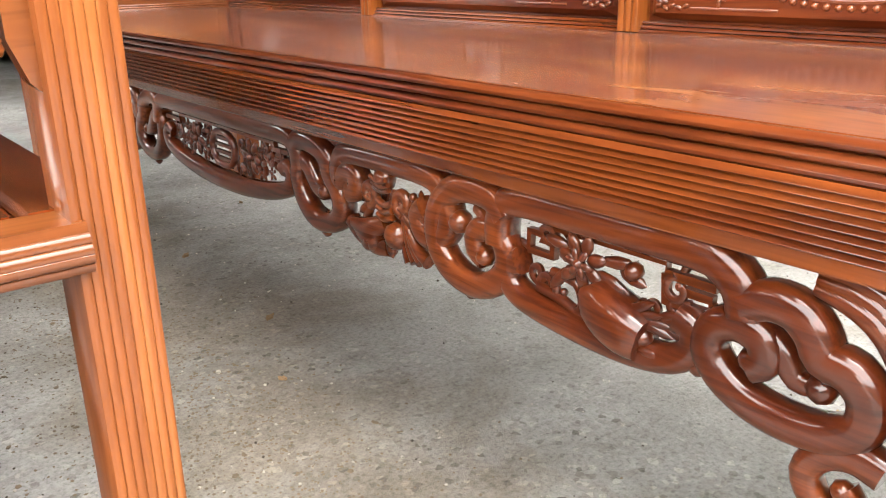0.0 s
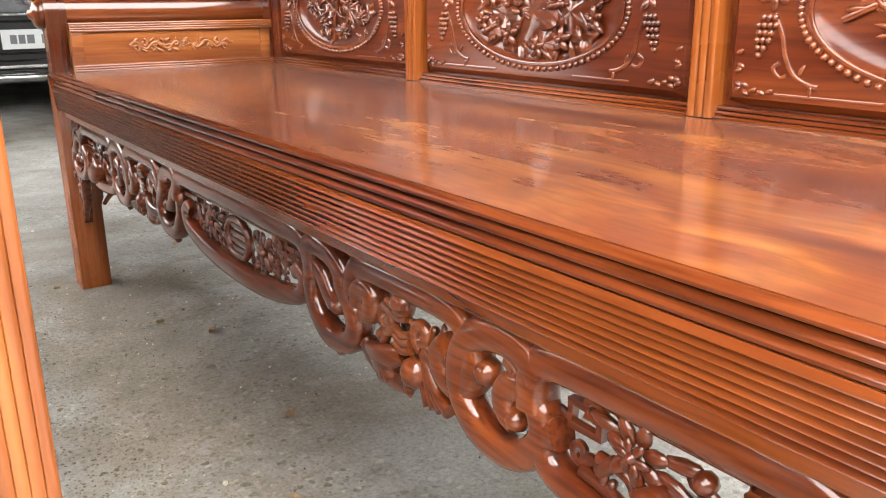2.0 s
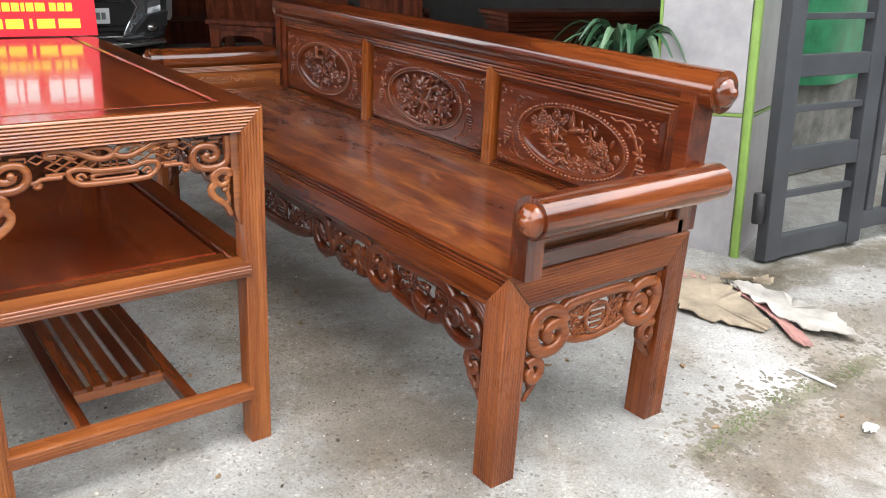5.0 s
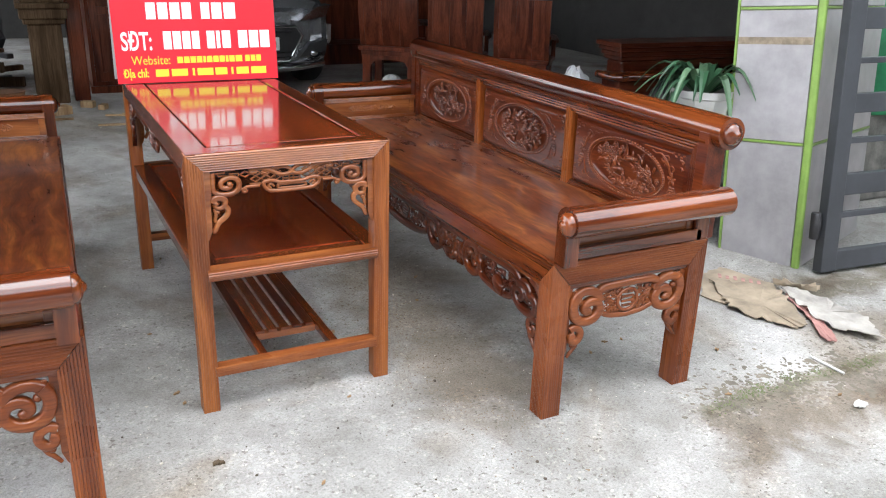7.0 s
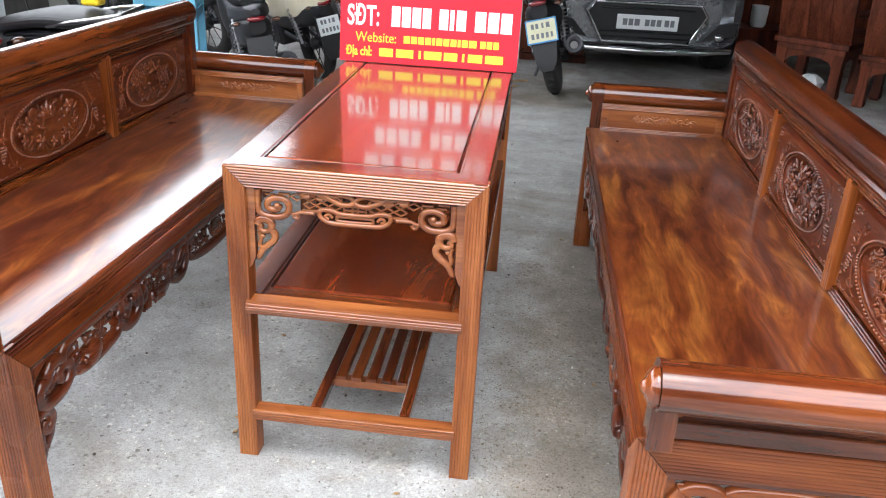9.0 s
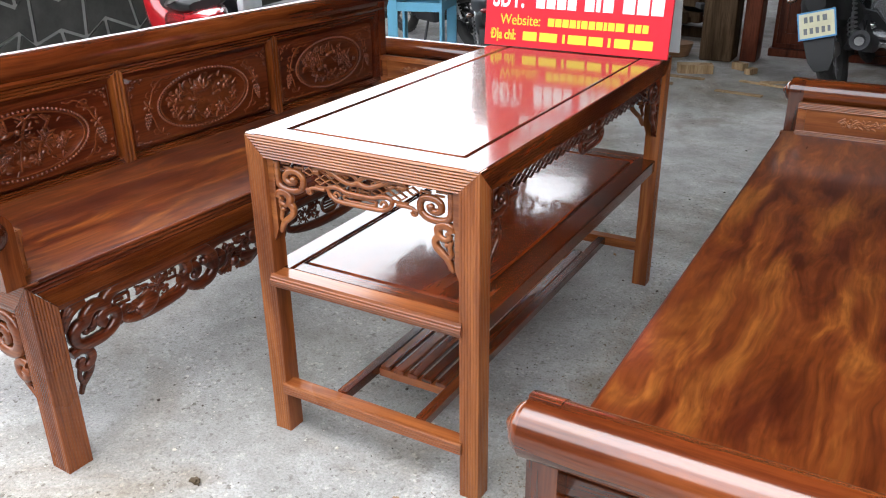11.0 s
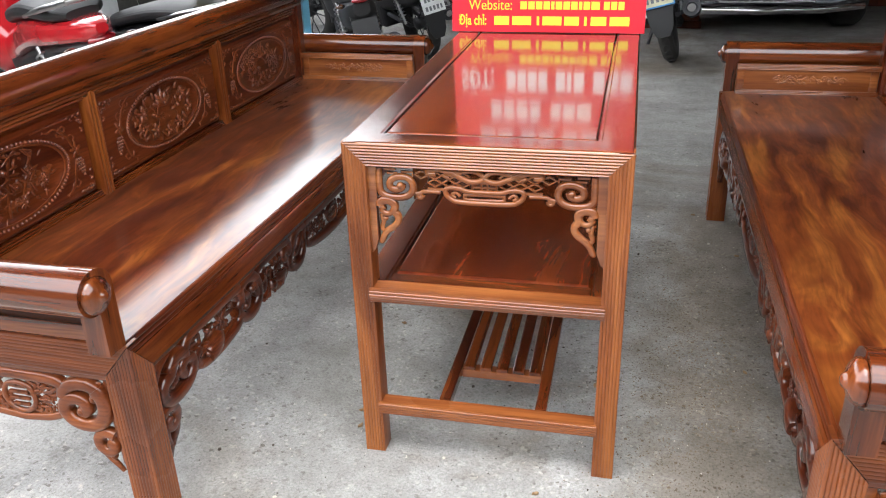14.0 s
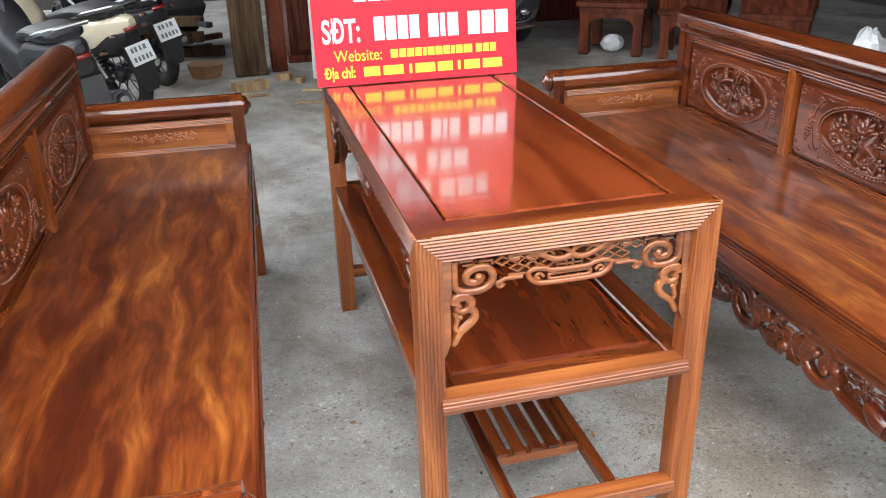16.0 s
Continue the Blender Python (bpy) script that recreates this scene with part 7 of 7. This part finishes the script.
# heap of dark scrap behind the bikes
for i in range(12):
    a = rnd.uniform(0, 180)
    ob = tagged(part("scrap_timber", Geo().box(-rnd.uniform(0.2, 0.5), 0.3, -0.03, 0.03, 0, rnd.uniform(0.03, 0.10), 0.006), dark_timber if i % 3 else dark_metal), "dark scrap timber piled against the wall", "scrap", "scrap timber pile")
    ob.matrix_basis = pose(-1.3 + 0.08 * (i % 5), 6.5 + 0.1 * (i % 4), 0.14 * (i // 4), 0, 0, a)
crumpled("crumpled_tarpaulin", "grey crumpled tarpaulin heap behind the motorbikes", "tarpaulin", dark_metal, pose(-1.3, 7.1, 0.0), (0.5, 0.4, 0.45), 12)
# dark blue plastic barrel among the clutter by the wall
barrel = thing("barrel", "dark blue plastic barrel behind the motorbikes", "barrel", m=pose(-2.42, 6.5, 0))
part("shell", Geo().lathe([(0.14, 0.0), (0.16, 0.02), (0.17, 0.18), (0.18, 0.20), (0.17, 0.22), (0.172, 0.42), (0.18, 0.44), (0.17, 0.46), (0.16, 0.62), (0.13, 0.64)], Matrix.Identity(4), 28), plain("dark_blue_plastic", (0.02, 0.04, 0.22), 0.4, var=0.2), barrel)
part("lid", Geo().lathe([(0.10, 0.63), (0.10, 0.655), (0.02, 0.66), (0.001, 0.66)], Matrix.Identity(4), 24), black_plastic, barrel)
# blue plastic stool; the holes in its top are flat discs with shade painted in
st = thing("plastic_stool", "light blue plastic stool with a pierced top", "stool", m=pose(-2.04, 3.92, 0.0, 0, 0, 14) @ Matrix.Scale(1.09, 4))
hole_shade = plain("shadowed_blue_plastic", (0.03, 0.12, 0.20), 0.6)
blue_plastic = plain("light_blue_plastic", (0.17, 0.46, 0.64), 0.4, var=0.08)
g = Geo()
part("top", Geo().box(-0.15, 0.15, -0.15, 0.15, 0.60, 0.62, 0.008), blue_plastic, st)
for i in range(5):
    for j in range(6):
        part("hole", Geo().lathe([(0.001, 0.620), (0.0125, 0.620), (0.0125, 0.6215), (0.001, 0.6215)], Matrix.Translation((-0.113 + 0.052 * i + 0.026 * (j % 2), -0.115 + 0.046 * j, 0)), 6), hole_shade, st)
for f in range(4):
    m = Matrix.Rotation(radians(90 * f), 4, "Z")
    side = Geo()
    for z in (0.54, 0.47):
        side.box(-0.15, 0.15, -0.160, -0.148, z, z + 0.05, 0.003, m)
    side.box(-0.165, -0.105, -0.166, -0.150, 0.0, 0.60, 0.003, m)
    part("leg", side, blue_plastic, st)
# yellow bottle of oil on the black bike, planks and a white panel by the wall
tagged(part("yellow_tin", Geo().box(-1.90, -1.81, 2.64, 2.72, 0.735, 0.785, 0.014), plain("yellow_tin", (0.75, 0.52, 0.02), 0.4)), "small yellow tin lying on the motorbike seat", "tin")
for i, (y, w, h, t) in enumerate(((0.88, 0.28, 1.05, 0.03), (1.13, 0.05, 1.15, 0.03))):
    ob = tagged(part("plank", Geo().box(-t / 2, t / 2, -w / 2, w / 2, 0, h, 0.003), raw_timber), "pale rough-sawn plank leaning behind the bench", "plank", "leaning planks")
    ob.matrix_basis = pose(-2.15, y, 0.004, 0, -14 - i, 2 * i)
tagged(part("white_panel", Geo().box(-2.42, -2.37, 2.63, 2.78, 0.0, 0.95, 0.01), cloth_white), "narrow white board standing between the motorbikes", "board")
# crazy paving on the low wall: dark stones with pale joints
paving = thing("wall_stones", "dark crazy-paving stones with pale joints on the wall", "wall", kind="structure")
stone_mat = plain("dark_paving_stone", (0.055, 0.055, 0.050), 0.75, scale=6, var=0.5, bump=0.004)
rnd = random.Random(17)
NY, NZ, CW, CH = 15, 6, 0.40, 0.30
knots = {}
for c in range(2 * NY + 3):
    for r in range(NZ + 2):
        # corners of a honeycomb, each pushed off its place
        dz = (0.10 if (c + r) % 2 else -0.10) * CH * 1.6
        knots[c, r] = (0.65 + c * CW / 2 + rnd.uniform(-0.07, 0.07), max(0.004, r * CH + dz + rnd.uniform(-0.05, 0.05)))
for r in range(NZ):
    for c in range(NY):
        c0 = 2 * c + r % 2
        ring = [knots[c0, r], knots[c0 + 1, r], knots[c0 + 2, r], knots[c0 + 2, r + 1], knots[c0 + 1, r + 1], knots[c0, r + 1]]
        cy, cz = sum(p[0] for p in ring) / 6, sum(p[1] for p in ring) / 6
        ring = [(cy + (y - cy) * 0.91, cz + (z - cz) * 0.88) for y, z in ring]
        part("stone", Geo().prism(ring, lambda p, q, a: (a, p, q), -4.503, -4.482), stone_mat, paving)
